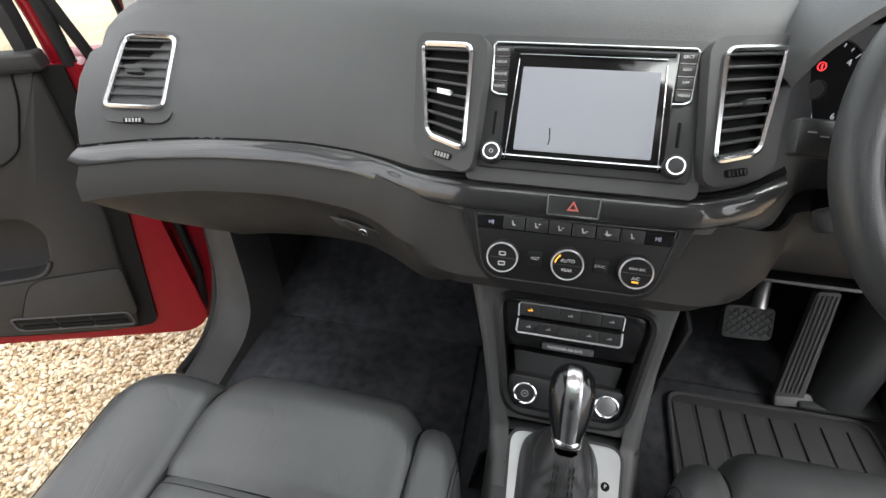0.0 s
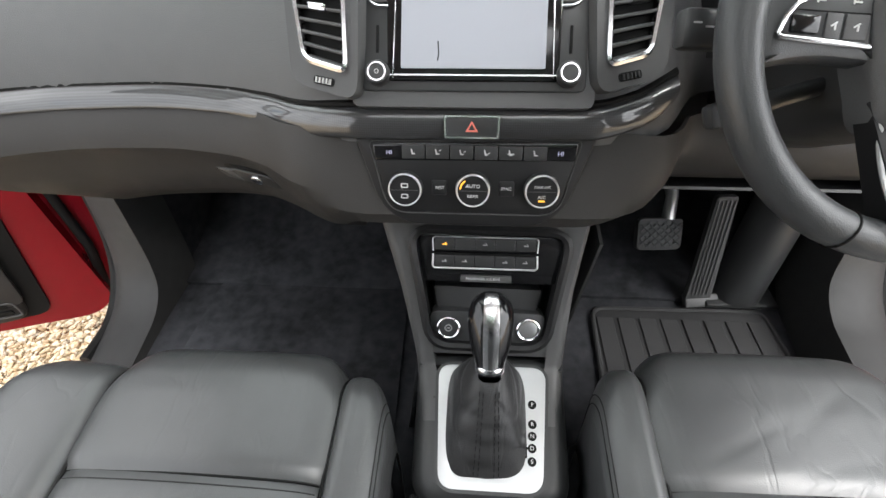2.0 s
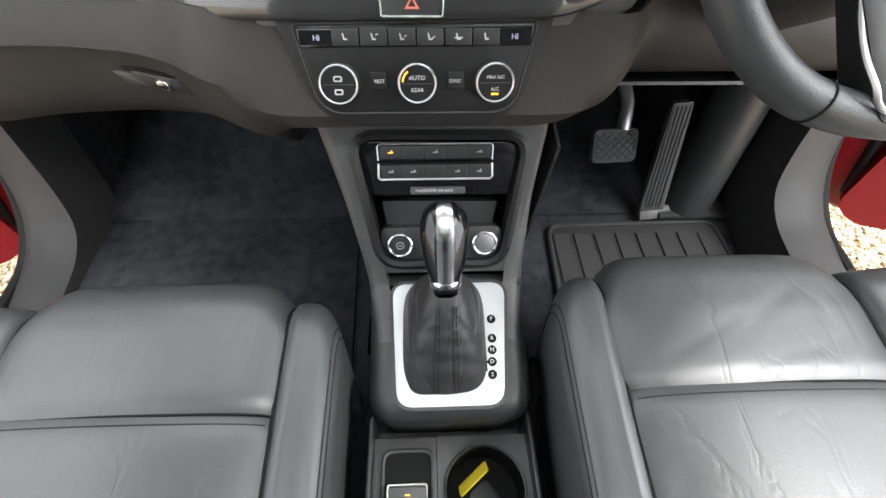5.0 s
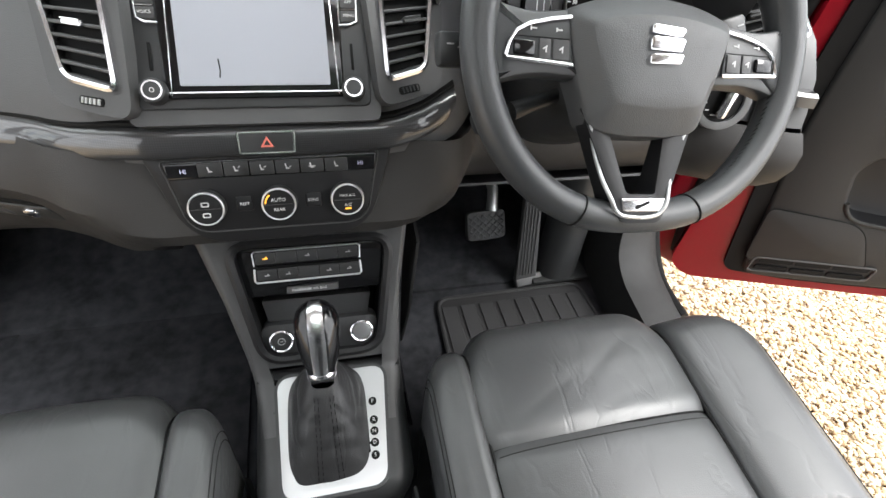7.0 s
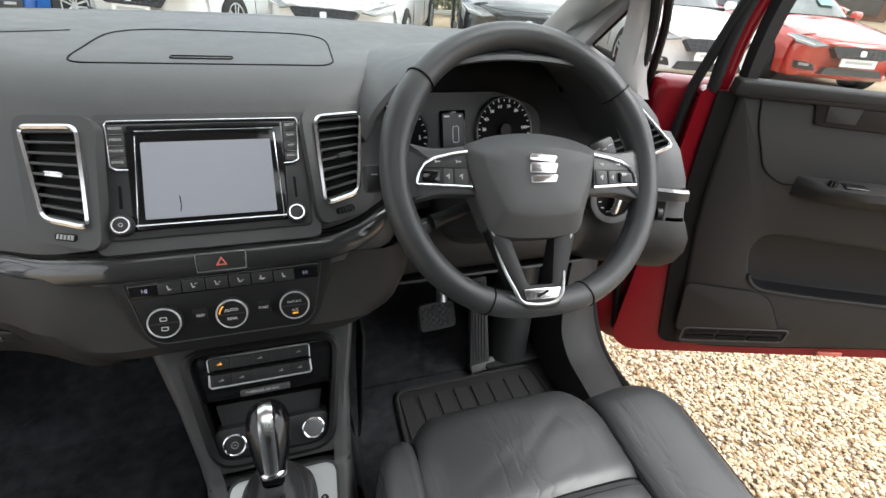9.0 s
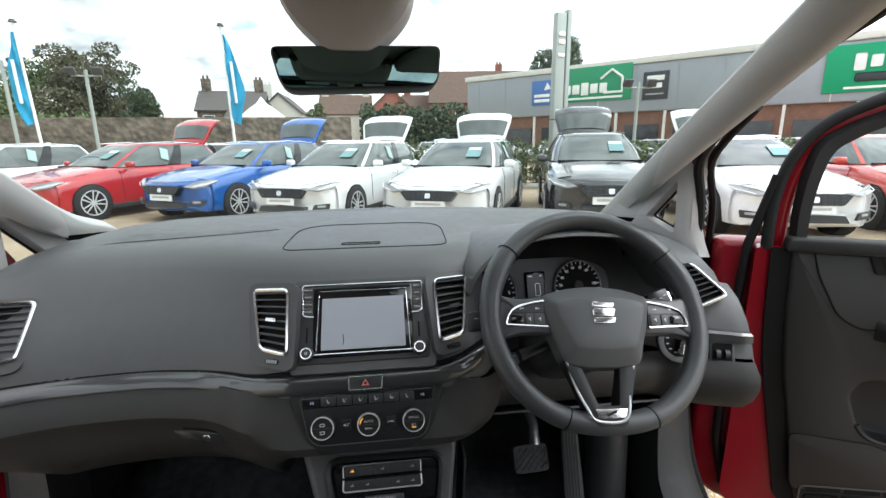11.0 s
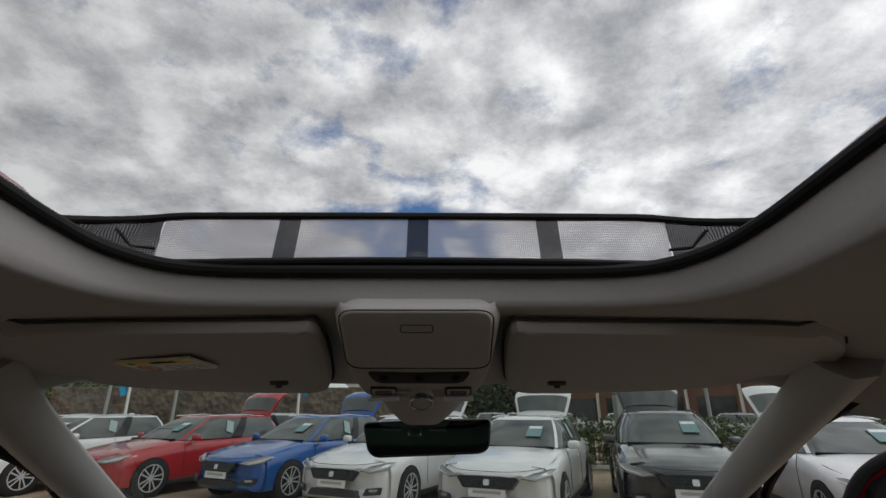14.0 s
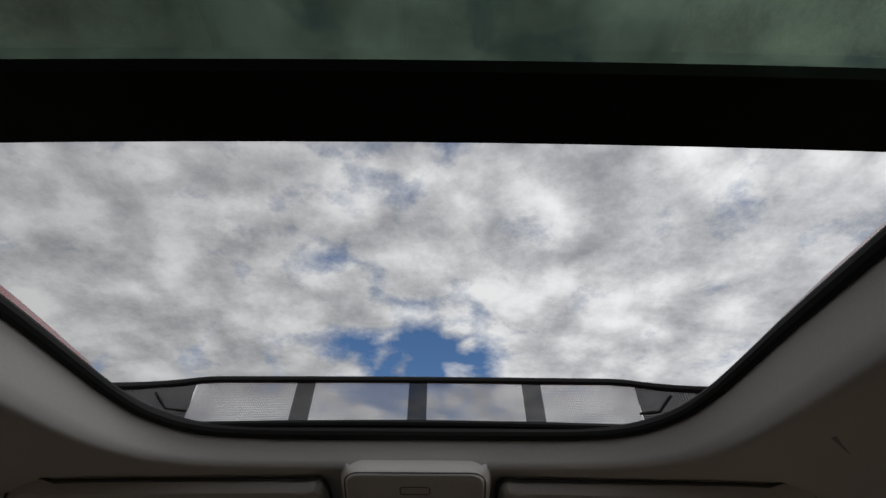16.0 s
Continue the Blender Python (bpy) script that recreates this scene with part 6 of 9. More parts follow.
    OUT = [(0.775, -0.30, 0.455), (0.775, 0.20, 0.46), (0.778, 0.42, 0.468), (0.782, 0.540, 0.478), (0.786, 0.620, 0.496), (0.79, 0.680, 0.545), (0.793, 0.712, 0.61), (0.796, 0.735, 0.69), (0.80, 0.76, 0.80), (0.80, 0.78, 0.92)]
    ri, ro = curve(IN, 4), curve(OUT, 4)
    rows = []
    for a, b in zip(ri, ro):
        a, b = V(side * a.x, a.y, a.z + dz * (1 - max(0, (a.z - 0.6) / 0.3))), V(side * b.x, b.y, b.z + dz * (1 - max(0, (b.z - 0.6) / 0.3)))
        m_ = a.lerp(b, 0.4) + V(-side * 0.006, -0.012, 0.012)
        rows.append([a + V(-side * 0.012, 0.10, -0.09), a + V(-side * 0.003, 0.03, -0.02), a, m_, a.lerp(b, 0.75) + V(0, -0.008, 0.010), b, b + V(side * 0.006, 0.01, -0.02)])
    single("sill_trim", thicken(loft(rows), 0.003), KICK, "grey plastic sill trim beside the footwell", "sill trim", kind="structure", group="sill trims", smooth=60)
    # footwell side wall in carpet, outer red sill
    rows = [[V(side * 0.70, y, 0.38), V(side * 0.695, y, 0.60), V(side * 0.70, y, 0.95)] for y in (0.72, 0.86, 1.0, 1.15)]
    single("footwell_side", thicken(loft(rows), 0.01), CARPET, "black carpeted footwell side", "carpet", kind="structure")
    rows = [[V(side * 0.775, y, 0.43 + dz), V(side * 0.795, y, 0.42 + dz), V(side * 0.808, y, 0.39 + dz), V(side * 0.81, y, 0.28), V(side * 0.76, y, 0.26)] for y in (-1.5, -0.3, 0.4, 0.62, 0.74)]
    single("body_sill", thicken(loft(rows), 0.004), RED, "red painted door sill", "car body", kind="structure", group="door posts")

# windscreen
rows = []
for i in range(13):
    s = i / 12
    row = []
    for j in range(25):
        x = -0.74 + 1.48 * j / 24
        y = glass_base(x) + (0.44 - 1.24) * s + 0.12 * x * x * s
        row.append((x * (1 - 0.14 * s), y, 1.13 + 0.47 * s + 0.02 * math.sin(math.pi * s)))
    rows.append(row)
ws = single("windscreen", loft(rows), WS_GLASS, "clear curved car windscreen", "windscreen", kind="structure")
ws.visible_shadow = False
frit = bmesh.new()
merge(frit, loft([[V(*p) + V(0, -0.003, -0.003) for p in rows[0]], [V(*p).lerp(V(*q), 0.35) + V(0, -0.003, -0.003) for p, q in zip(rows[0], rows[1])]]))
single("windscreen_border", frit, BLACK, "black printed border of the windscreen", "windscreen", kind="structure")
wb_ = bmesh.new()
merge(wb_, tube([(-0.30, 1.19, 1.138), (-0.12, 1.215, 1.142), (0.15, 1.21, 1.142)], 0.006, 8))
single("wiper", wb_, SEAL, "black wiper blade at rest under the windscreen", "wiper")

# floor, tunnel and bulkhead
single("car_floor", box((1.54, 2.9, 0.03), T(0, -0.25, 0.375)), CARPET, "black carpet car floor", "carpet", kind="structure")
rows = [[V(x, y, z) for y, z in ((0.72, 0.39), (0.86, 0.405), (0.98, 0.47), (1.08, 0.60), (1.12, 0.80), (1.14, 1.08))] for x in (-0.70, -0.4, 0.0, 0.4, 0.70)]
single("bulkhead_carpet", thicken(loft(rows), 0.01), CARPET, "black carpeted bulkhead of the footwells", "carpet", kind="structure")
rows = [[V(0.03 - 0.135, y, 0.38), V(0.03 - 0.115, y, 0.52), V(0.03 - 0.09, y, 0.56), V(0.03 + 0.09, y, 0.56), V(0.03 + 0.115, y, 0.52), V(0.03 + 0.135, y, 0.38)] for y in (0.40, 0.60, 0.85, 1.10)]
single("tunnel_carpet", thicken(loft(rows), 0.006), CARPET, "black carpeted transmission tunnel", "carpet", kind="structure")
single("knee_panel", thicken(loft([[V(x, y, z) for y, z in ((0.55, 0.835), (0.62, 0.80), (0.75, 0.785), (1.10, 0.80))] for x in (0.16, 0.3, 0.5, 0.70)]), 0.004), PLAST, "black underside panel of the driver dashboard", "trim panel", kind="structure")
single("tunnel_panel", thicken(loft([[V(0.168, 0.47, 0.80), V(0.172, 0.56, 0.80)], [V(0.166, 0.50, 0.60), V(0.172, 0.60, 0.62)], [V(0.165, 0.55, 0.45), V(0.172, 0.60, 0.44)]]), 0.004), KICK, "grey side panel of the console", "trim panel", kind="structure")

# ---- roof ----
Z_S = [(-1.3, 1.73), (-0.8, 1.738), (-0.4, 1.731), (-0.16, 1.714), (-0.07, 1.702), (0.0, 1.686), (0.05, 1.668), (0.09, 1.652)]


def z_edge(y):
    return lerp_table(y, Z_S)[0]


def z_head(x, y):
    z = lerp_table(y, [(-1.3, 1.64), (-0.8, 1.66), (-0.4, 1.662), (-0.1, 1.638), (0.10, 1.612), (0.22, 1.586), (0.36, 1.548), (0.5, 1.530)])[0]
    return z - 0.080 * max(0.0, (abs(x) - 0.50) / 0.16) ** 2


NA = 120


def opening(d):
    return [sup(2 * math.pi * i / NA, 0.0, -0.36, 0.392 + d, 0.440 + d, 6.5) for i in range(NA)]


outer = []
for i in range(NA):
    x, y = sup(2 * math.pi * i / NA, 0.0, -0.4325, 0.69, 0.8175, 14)
    if y > 0.2:
        y -= 0.18 * x * x
    outer.append((x, y))
rows = []
rows.append([(x, y, z_edge(y) + 0.014) for x, y in opening(0.004)])
rows.append([(x, y, z_edge(y) + 0.004) for x, y in opening(0.0)])
rows.append([(x, y, z_edge(y) - 0.014) for x, y in opening(0.002)])
for d, f in ((0.0025, 0.55), (0.004, 0.88), (0.008, 0.965), (0.014, 0.99)):
    rows.append([(x, y, (z_edge(y) - 0.014) * (1 - f) + z_head(x, y) * f) for x, y in opening(d)])
r4 = opening(0.022)
rows.append([(x, y, z_head(x, y)) for x, y in r4])
for f in (0.2, 0.4, 0.6, 0.8, 0.93, 1.0):
    rows.append([(a[0] + (b[0] - a[0]) * f, a[1] + (b[1] - a[1]) * f, z_head(a[0] + (b[0] - a[0]) * f, a[1] + (b[1] - a[1]) * f)) for a, b in zip(r4, outer)])
single("headliner", loft(rows, close_u=True), HEADLN, "grey fabric headliner with a large roof opening", "ceiling", kind="structure", smooth=60)
single("roof_seal", tube([(x, y, z_edge(y) + 0.003) for x, y in opening(-0.002)], 0.0080, 10, closed=True), SEAL, "black rubber seal round the roof opening", "seal", kind="structure")
# outer roof skin and rear closure
rows = [[(x, y, z_edge(y) + 0.016) for x, y in opening(0.006)], [(x * 1.0, y, z_edge(y) + 0.018 + 0.02 * (y < 0)) for x, y in opening(0.03)], [(x * 1.02, y, z_head(x, y) + 0.09) for x, y in outer], [(x * 1.06, y + (0.01 if y > 0.3 else 0), z_head(x, y) + 0.02) for x, y in outer]]
single("roof_skin", loft(rows, close_u=True), RED, "red painted roof of the car", "car body", kind="structure")
bk = bmesh.new()
merge(bk, box((1.40, 0.03, 0.75), T(0, -1.70, 0.75)))
for side in (-1, 1):
    merge(bk, box((0.05, 1.15, 0.70), T(side * 0.78, -1.10, 0.72)))
    merge(bk, box((0.06, 0.10, 0.60), T(side * 0.74, -0.55, 1.32) @ pose(0, 0, 0, 4, -side * 8, 0)))
    merge(bk, box((0.06, 0.10, 0.60), T(side * 0.74, -1.62, 1.30) @ pose(0, 0, 0, 0, -side * 8, 0)))
merge(bk, box((1.34, 0.48, 0.04), T(0, -1.46, 1.62)))
single("rear_cabin", bk, DOOR_P, "dark rear walls of the cabin", "car body", kind="structure")
# opaque sheets added so the mirror reflects a dark cabin; not seen directly
for side in (-1, 1):
    single("opaque_rear_side_window", box((0.006, 1.05, 0.56), T(side * 0.735, -1.08, 1.34) @ pose(0, 0, 0, 0, -side * 8, 0)), REAR_OPAQUE, "unseen rear side window, made opaque to darken the cabin", "window", kind="structure", group="rear windows")
single("opaque_rear_window", box((1.34, 0.006, 0.56), T(0, -1.69, 1.36)), REAR_OPAQUE, "unseen rear window, made opaque to darken the cabin", "window", kind="structure", group="rear windows")
# rear seat bench closes the cabin behind
bm = box((1.30, 0.16, 0.62), T(0, -1.05, 0.80) @ pose(0, 0, 0, -12, 0, 0), 0.05)
merge(bm, box((1.30, 0.50, 0.18), T(0, -0.82, 0.54), 0.05))
single("rear_bench", bm, LEATHER, "black leather rear bench behind the front seats", "car seat")

# sliding roof panel, pushed back
panel = thing("sliding_roof_panel", "green tinted glass roof panel slid back", "sunroof")
rows = [[(x, y, lerp_table(y, Z_S)[0] + 0.022 - 0.03 * (x / 0.4) ** 2 * 0.3) for x in [-0.40 + 0.8 * j / 12 for j in range(13)]] for y in (-0.356, -0.362, -0.400, -0.407)]
part("front_band", thicken(loft(rows), 0.012), BLACK, panel, "black front band")
rows = [[(x, y, lerp_table(y, Z_S)[0] + 0.026 - 0.03 * (x / 0.4) ** 2 * 0.3) for x in [-0.40 + 0.8 * j / 12 for j in range(13)]] for y in (-0.399, -0.55, -0.70, -0.85)]
part("pane", thicken(loft(rows), 0.004), TINTED, panel, "green tinted pane")

# wind deflector net at the front of the opening
wd = thing("wind_deflector", "black net wind deflector with four clear mesh panels", "wind deflector")


def wd_pt(x, v):
    """A point of the net: x across, v from 0 (bottom) to 1 (top)."""
    e = max(0.0, (abs(x) - 0.29) / 0.11)
    y = 0.076 + 0.014 * v - 0.075 * e ** 2.2 - 0.006 * (x / 0.35) ** 2
    zb = 1.662 + 0.014 * e ** 1.4 + 0.008 * max(0, 1 - (x / 0.36) ** 2)
    zt = 1.730 + 0.004 * (1 - (x / 0.36) ** 2) - 0.034 * e ** 1.5
    return V(x, y, zb + (zt - zb) * v)


CUTS = [(-0.405, -0.307, 0), (-0.307, -0.168, 1), (-0.168, -0.142, 0), (-0.142, -0.008, 1), (-0.008, 0.018, 0), (0.018, 0.153, 1), (0.153, 0.180, 0), (0.180, 0.311, 1), (0.311, 0.405, 0)]
for a, b, clear in CUTS:
    rows = []
    for k in range(9):
        x = a + (b - a) * k / 8
        wob = 0.004 * math.sin(k * 1.7) * (abs(x) > 0.29)
        rows.append([wd_pt(x, v / 6) + V(0, wob * math.sin(v), 0) for v in range(7)])
    part("mesh_panel" if clear else "cloth_panel", loft(rows), NET_CLEAR if clear else NET_DARK, wd, "clear woven mesh" if clear else "dark woven cloth")
part("top_bar", tube([wd_pt(-0.400 + 0.800 * k / 40, 1.0) for k in range(41)], 0.005, 8), SEAL, wd)
part("bottom_bar", tube([wd_pt(-0.370 + 0.740 * k / 40, 0.0) for k in range(41)], 0.005, 8), SEAL, wd)
for s in (-1, 1):
    part("fold", tube([wd_pt(s * 0.350, 0.75), wd_pt(s * 0.340, 0.5), wd_pt(s * 0.332, 0.32), wd_pt(s * 0.308, 0.30)], 0.002, 6), SEAL, wd)

# ---- sun visors ----
def visor(side):
    v = thing("sun_visor", "grey fabric sun visor folded against the roof" if side > 0 else "grey sun visor with a yellow and white airbag label", "sun visor", group="sun visors")
    O = [(0.118, 0.12), (0.150, 0.108), (0.24, 0.112), (0.45, 0.125), (0.545, 0.155), (0.575, 0.235), (0.550, 0.325), (0.47, 0.395), (0.33, 0.430), (0.205, 0.442), (0.150, 0.425), (0.128, 0.30)]
    ol = [(p.x, p.y) for p in curve([(x, 0.108 + (y - 0.108) * 0.72, 0) for x, y in O], 5, closed=True)]
    def surf(x, y, d):
        return V(side * x, y, z_head(x, y) - 0.010 - d + 0.006 * (x > 0.5))
    cx, cy = 0.33, 0.225
    rows = []
    for sc, d in ((1.0, -0.012), (1.0, 0.004), (0.985, 0.010), (0.94, 0.013), (0.6, 0.014), (0.05, 0.014)):
        rows.append([surf(cx + (x - cx) * sc, cy + (y - cy) * sc, d) for x, y in ol])
    part("flap", loft(rows, close_u=True, caps=True), HEADLN, v)
    # thin dark tube draws the soft shade round the folded flap
    part("gap_shade", tube([surf(cx + (x - cx) * 1.012, cy + (y - cy) * 1.02, -0.005) for x, y in ol], 0.0022, 6, closed=True), KICK, v)
    c = surf(0.205, 0.255 + 0.145, 0.014)
    part("clip", merge(box((0.028, 0.010, 0.010), Matrix.Translation(surf(0.212, 0.285, 0.014)), 0.003), box((0.010, 0.006, 0.014), Matrix.Translation(surf(0.212, 0.285, 0.016)), 0.002)), PLAST_GREY, v, "small grey clip")
    if side < 0:
        o = surf(0.343, 0.207, 0.0185)
        m = basis(o, (1, -0.26, 0.02), (0.16, -1, 0.12))
        z = (m.to_3x3() @ V(0, 0, 1)).z
        if z > 0:
            m = m @ pose(0, 0, 0, 0, 180, 0)
        m = m @ Matrix.Diagonal((0.80, 0.86, 1, 1))
        WHITE_L = mat("white_label", (0.75, 0.74, 0.70), 0.6, var=0.05)
        YEL_L = mat("yellow_label", (0.80, 0.62, 0.05), 0.6, var=0.05)
        part("label_sheet", slab(rrect(0.150, 0.066, 0.002), -0.003, 0.0006, m), WHITE_L, v, "white warning label")
        part("label_head", slab(rrect(0.150, 0.018, 0.001), 0.0006, 0.0009, m @ T(0, 0.024)), YEL_L, v, "yellow label header")
        part("word", text_bm("AIRBAG", 0.014, m @ T(0.015, 0.024, 0.0012)), BLACK, v)
        part("warning_sign", slab([(-0.006, -0.005), (0.006, -0.005), (0, 0.006)], 0.0009, 0.0013, m @ T(-0.050, 0.024)), BLACK, v)
        part("ban_sign", merge(ring(circ(0.019, 28), circ(0.0155, 28), 0.0006, 0.0012, m @ T(-0.045, -0.010)), box((0.036, 0.003, 0.0006), m @ T(-0.045, -0.010, 0.0012) @ pose(0, 0, 0, 0, 0, -45))), RED_P, v)
        part("pictogram", box((0.014, 0.016, 0.0004), m @ T(-0.045, -0.010, 0.0009)), GREY_P, v)
        for px_, r_ in ((0.008, 0.014), (0.032, 0.013)):
            part("pictogram", ring(circ(r_, 24), circ(r_ - 0.002, 24), 0.0006, 0.001, m @ T(px_, -0.010)), GREY_P, v)
        part("pictogram", ring(rrect(0.016, 0.024, 0.002), rrect(0.013, 0.021, 0.002), 0.0006, 0.001, m @ T(0.060, -0.010)), GREY_P, v)
        for k_ in range(3):
            part("text_bar", box((0.05, 0.0022, 0.0004), m @ T(0.018, -0.027 - 0.0 + 0.0, 0.0009)) if k_ == 0 else box((0.010, 0.003, 0.0004), m @ T(0.0 + 0.03 * k_, -0.010, 0.0009)), GREY_P, v)
    return v


visor(-1)
visor(1)

# ---- overhead console ----
ohc = thing("overhead_console", "grey overhead console with sunglasses box and lamps", "overhead console")
OP = [(0.062, 1.616), (0.070, 1.605), (0.097, 1.587), (0.132, 1.567), (0.162, 1.550), (0.189, 1.535), (0.212, 1.523), (0.232, 1.520), (0.27, 1.530)]
def on_ohc(x, v):
    """v in metres along the face from the rear edge; returns a pose on the face."""
    pts = [V(0, y, z) for y, z in OP]
    d = v * 1.12
    for a, b in zip(pts, pts[1:]):
        l = (b - a).length
        if d <= l:
            p = a.lerp(b, d / l)
            dr = (b - a).normalized()
            break
        d -= l
    return basis((x * 1.10 + 0.006, p.y, p.z + 0.004 * (x / 0.09) ** 2), (1, 0, 0), -dr) @ Matrix.Diagonal((1.10, 1.12, 1.0, 1.0))


def ohc_skin(ol, levels):
    return [[on_ohc(cx_ * f, max(0.0035, 0.002 + (v - 0.086) * f + 0.086)) @ V(0, 0, d) for cx_, v in ol] for f, d in levels]


ol_b = rpoly([(-0.087, 0.007), (0.087, 0.007), (0.083, 0.120), (0.066, 0.178), (-0.066, 0.178), (-0.083, 0.120)], [0.034, 0.034, 0.05, 0.03, 0.03, 0.05], 8)
part("body", loft(ohc_skin(ol_b, ((1.08, -0.030), (1.045, -0.017), (1.02, -0.009), (0.995, -0.004), (0.97, -0.0008), (0.945, 0.0012), (0.8, 0.0012), (0.5, 0.0012), (0.03, 0.0012))), close_u=True, caps=True), HEADLN, ohc, "", 60)

mo_ = on_ohc(0, 0.058)
part("box_lid", slab(rpoly([(-0.080, -0.040), (0.080, -0.040), (0.078, 0.0545), (-0.078, 0.0545)], 0.018, 6), -0.004, 0.0045, mo_, 0.003), HEADLN, ohc, "sunglasses box lid")
part("lid_seam", tube([mo_ @ V(x, y, 0.0022) for x, y in rpoly([(-0.0817, -0.0417), (0.0817, -0.0417), (0.0797, 0.0562), (-0.0797, 0.0562)], 0.018, 6)], 0.0009, 6, closed=True), KICK, ohc)
part("lid_button", tube([mo_ @ V(x, y + 0.030, 0.0046) for x, y in rrect(0.034, 0.012, 0.004)], 0.0006, 6, closed=True), KICK, ohc)
mg = on_ohc(0, 0.118)
part("finger_groove", slab(rpoly([(-0.052, -0.012), (0.052, -0.012), (0.060, 0.009), (-0.060, 0.009)], [0.02, 0.02, 0.004, 0.004]), -0.002, 0.0032, mg, 0.001), KICK, ohc)
for x in (-0.041, 0.0, 0.043):
    part("microphone_hole", cyl(0.0052, 0.0052, 0.0008, on_ohc(x, 0.117) @ T(0, 0, 0.0046), 16), BLACK, ohc)
ml = on_ohc(0, 0.158)
for x in (-0.045, 0.048):
    part("lamp_lens", slab(rpoly([(-0.020, -0.005), (0.020, -0.005), (0.017, 0.005), (-0.017, 0.005)], 0.004), 0.0, 0.0045, ml @ T(x, -0.006), 0.001), LAMP, ohc, "frosted reading lamp lens")
    part("lamp_key", slab(rrect(0.028, 0.012, 0.002), 0.0, 0.0040, ml @ T(x * 0.98, 0.010), 0.001), HEADLN, ohc)
for x in (-0.045, 0.048):
    part("key_frame", ring(rrect(0.032, 0.016, 0.003), rrect(0.0285, 0.0125, 0.002), 0.0, 0.0032, ml @ T(x * 0.98, 0.010)), KICK, ohc)
    for k in range(4):
        part("key_groove", box((0.020, 0.0009, 0.001), ml @ T(x * 0.98, 0.006 + k * 0.0024, 0.0040)), KICK, ohc)
part("roof_dial", cyl(0.0145, 0.0135, 0.016, ml @ T(0.002, 0.003, 0.0), 28, 0.001), HEADLN, ohc)
part("roof_dial_ring", ring(circ(0.0155, 28), circ(0.0125, 28), 0.010, 0.0165, ml @ T(0.002, 0.003), 0.001), CHROME, ohc, "chrome dial ring")
# sensor cover down to the mirror
SC = [(-0.030, 1.478), (0.030, 1.478), (0.045, 1.490), (0.066, 1.508), (0.084, 1.528), (0.093, 1.548), (0.094, 1.575), (-0.094, 1.575), (-0.093, 1.548), (-0.084, 1.528), (-0.066, 1.508), (-0.045, 1.490)]
ol = rpoly(SC, 0.010, 3)
rows = [[V(x * sx, yy, z if yy < 0.5 else z) for x, z in ol] for yy, sx in ((0.52, 1.0), (0.47, 1.0), (0.452, 0.985), (0.442, 0.93), (0.440, 0.6), (0.440, 0.05))]
part("sensor_cover", loft(rows, close_u=True, caps=True), HEADLN, ohc)
rows = [[V(t * w, y, z + 0.030 * abs(t) ** 4) for t in [-1 + 2 * j / 16 for j in range(17)]] for y, z, w in ((0.20, 1.527, 0.066), (0.26, 1.540, 0.085), (0.36, 1.545, 0.093), (0.445, 1.545, 0.094))]
part("cover_neck", thicken(loft(rows), 0.004), HEADLN, ohc)

# ---- mirror ----
mir = thing("rear_view_mirror", "frameless rear view mirror with darkened glass below the sensor cover", "mirror", basis((0.012, 0.452, 1.457), (0.997, 0.07, 0.03), (0, 0.12, 1)))
mo2 = rpoly([(-0.106, -0.030), (0.110, -0.030), (0.118, 0.029), (-0.118, 0.029)], [0.020, 0.020, 0.012, 0.012], 6)
part("housing", slab(mo2, -0.028, 0.004, None, 0.003), PLAST, mir)
part("darkened_mirror_glass", slab(inset(mo2, 0.003), 0.0035, 0.0055), MIRROR, mir, "teal mirror glass with the dark cabin's reflection put into its colour")
part("mirror_arm", tube([V(0, 0.02, -0.02), V(0, 0.045, -0.01)], 0.014, 12), PLAST, mir)


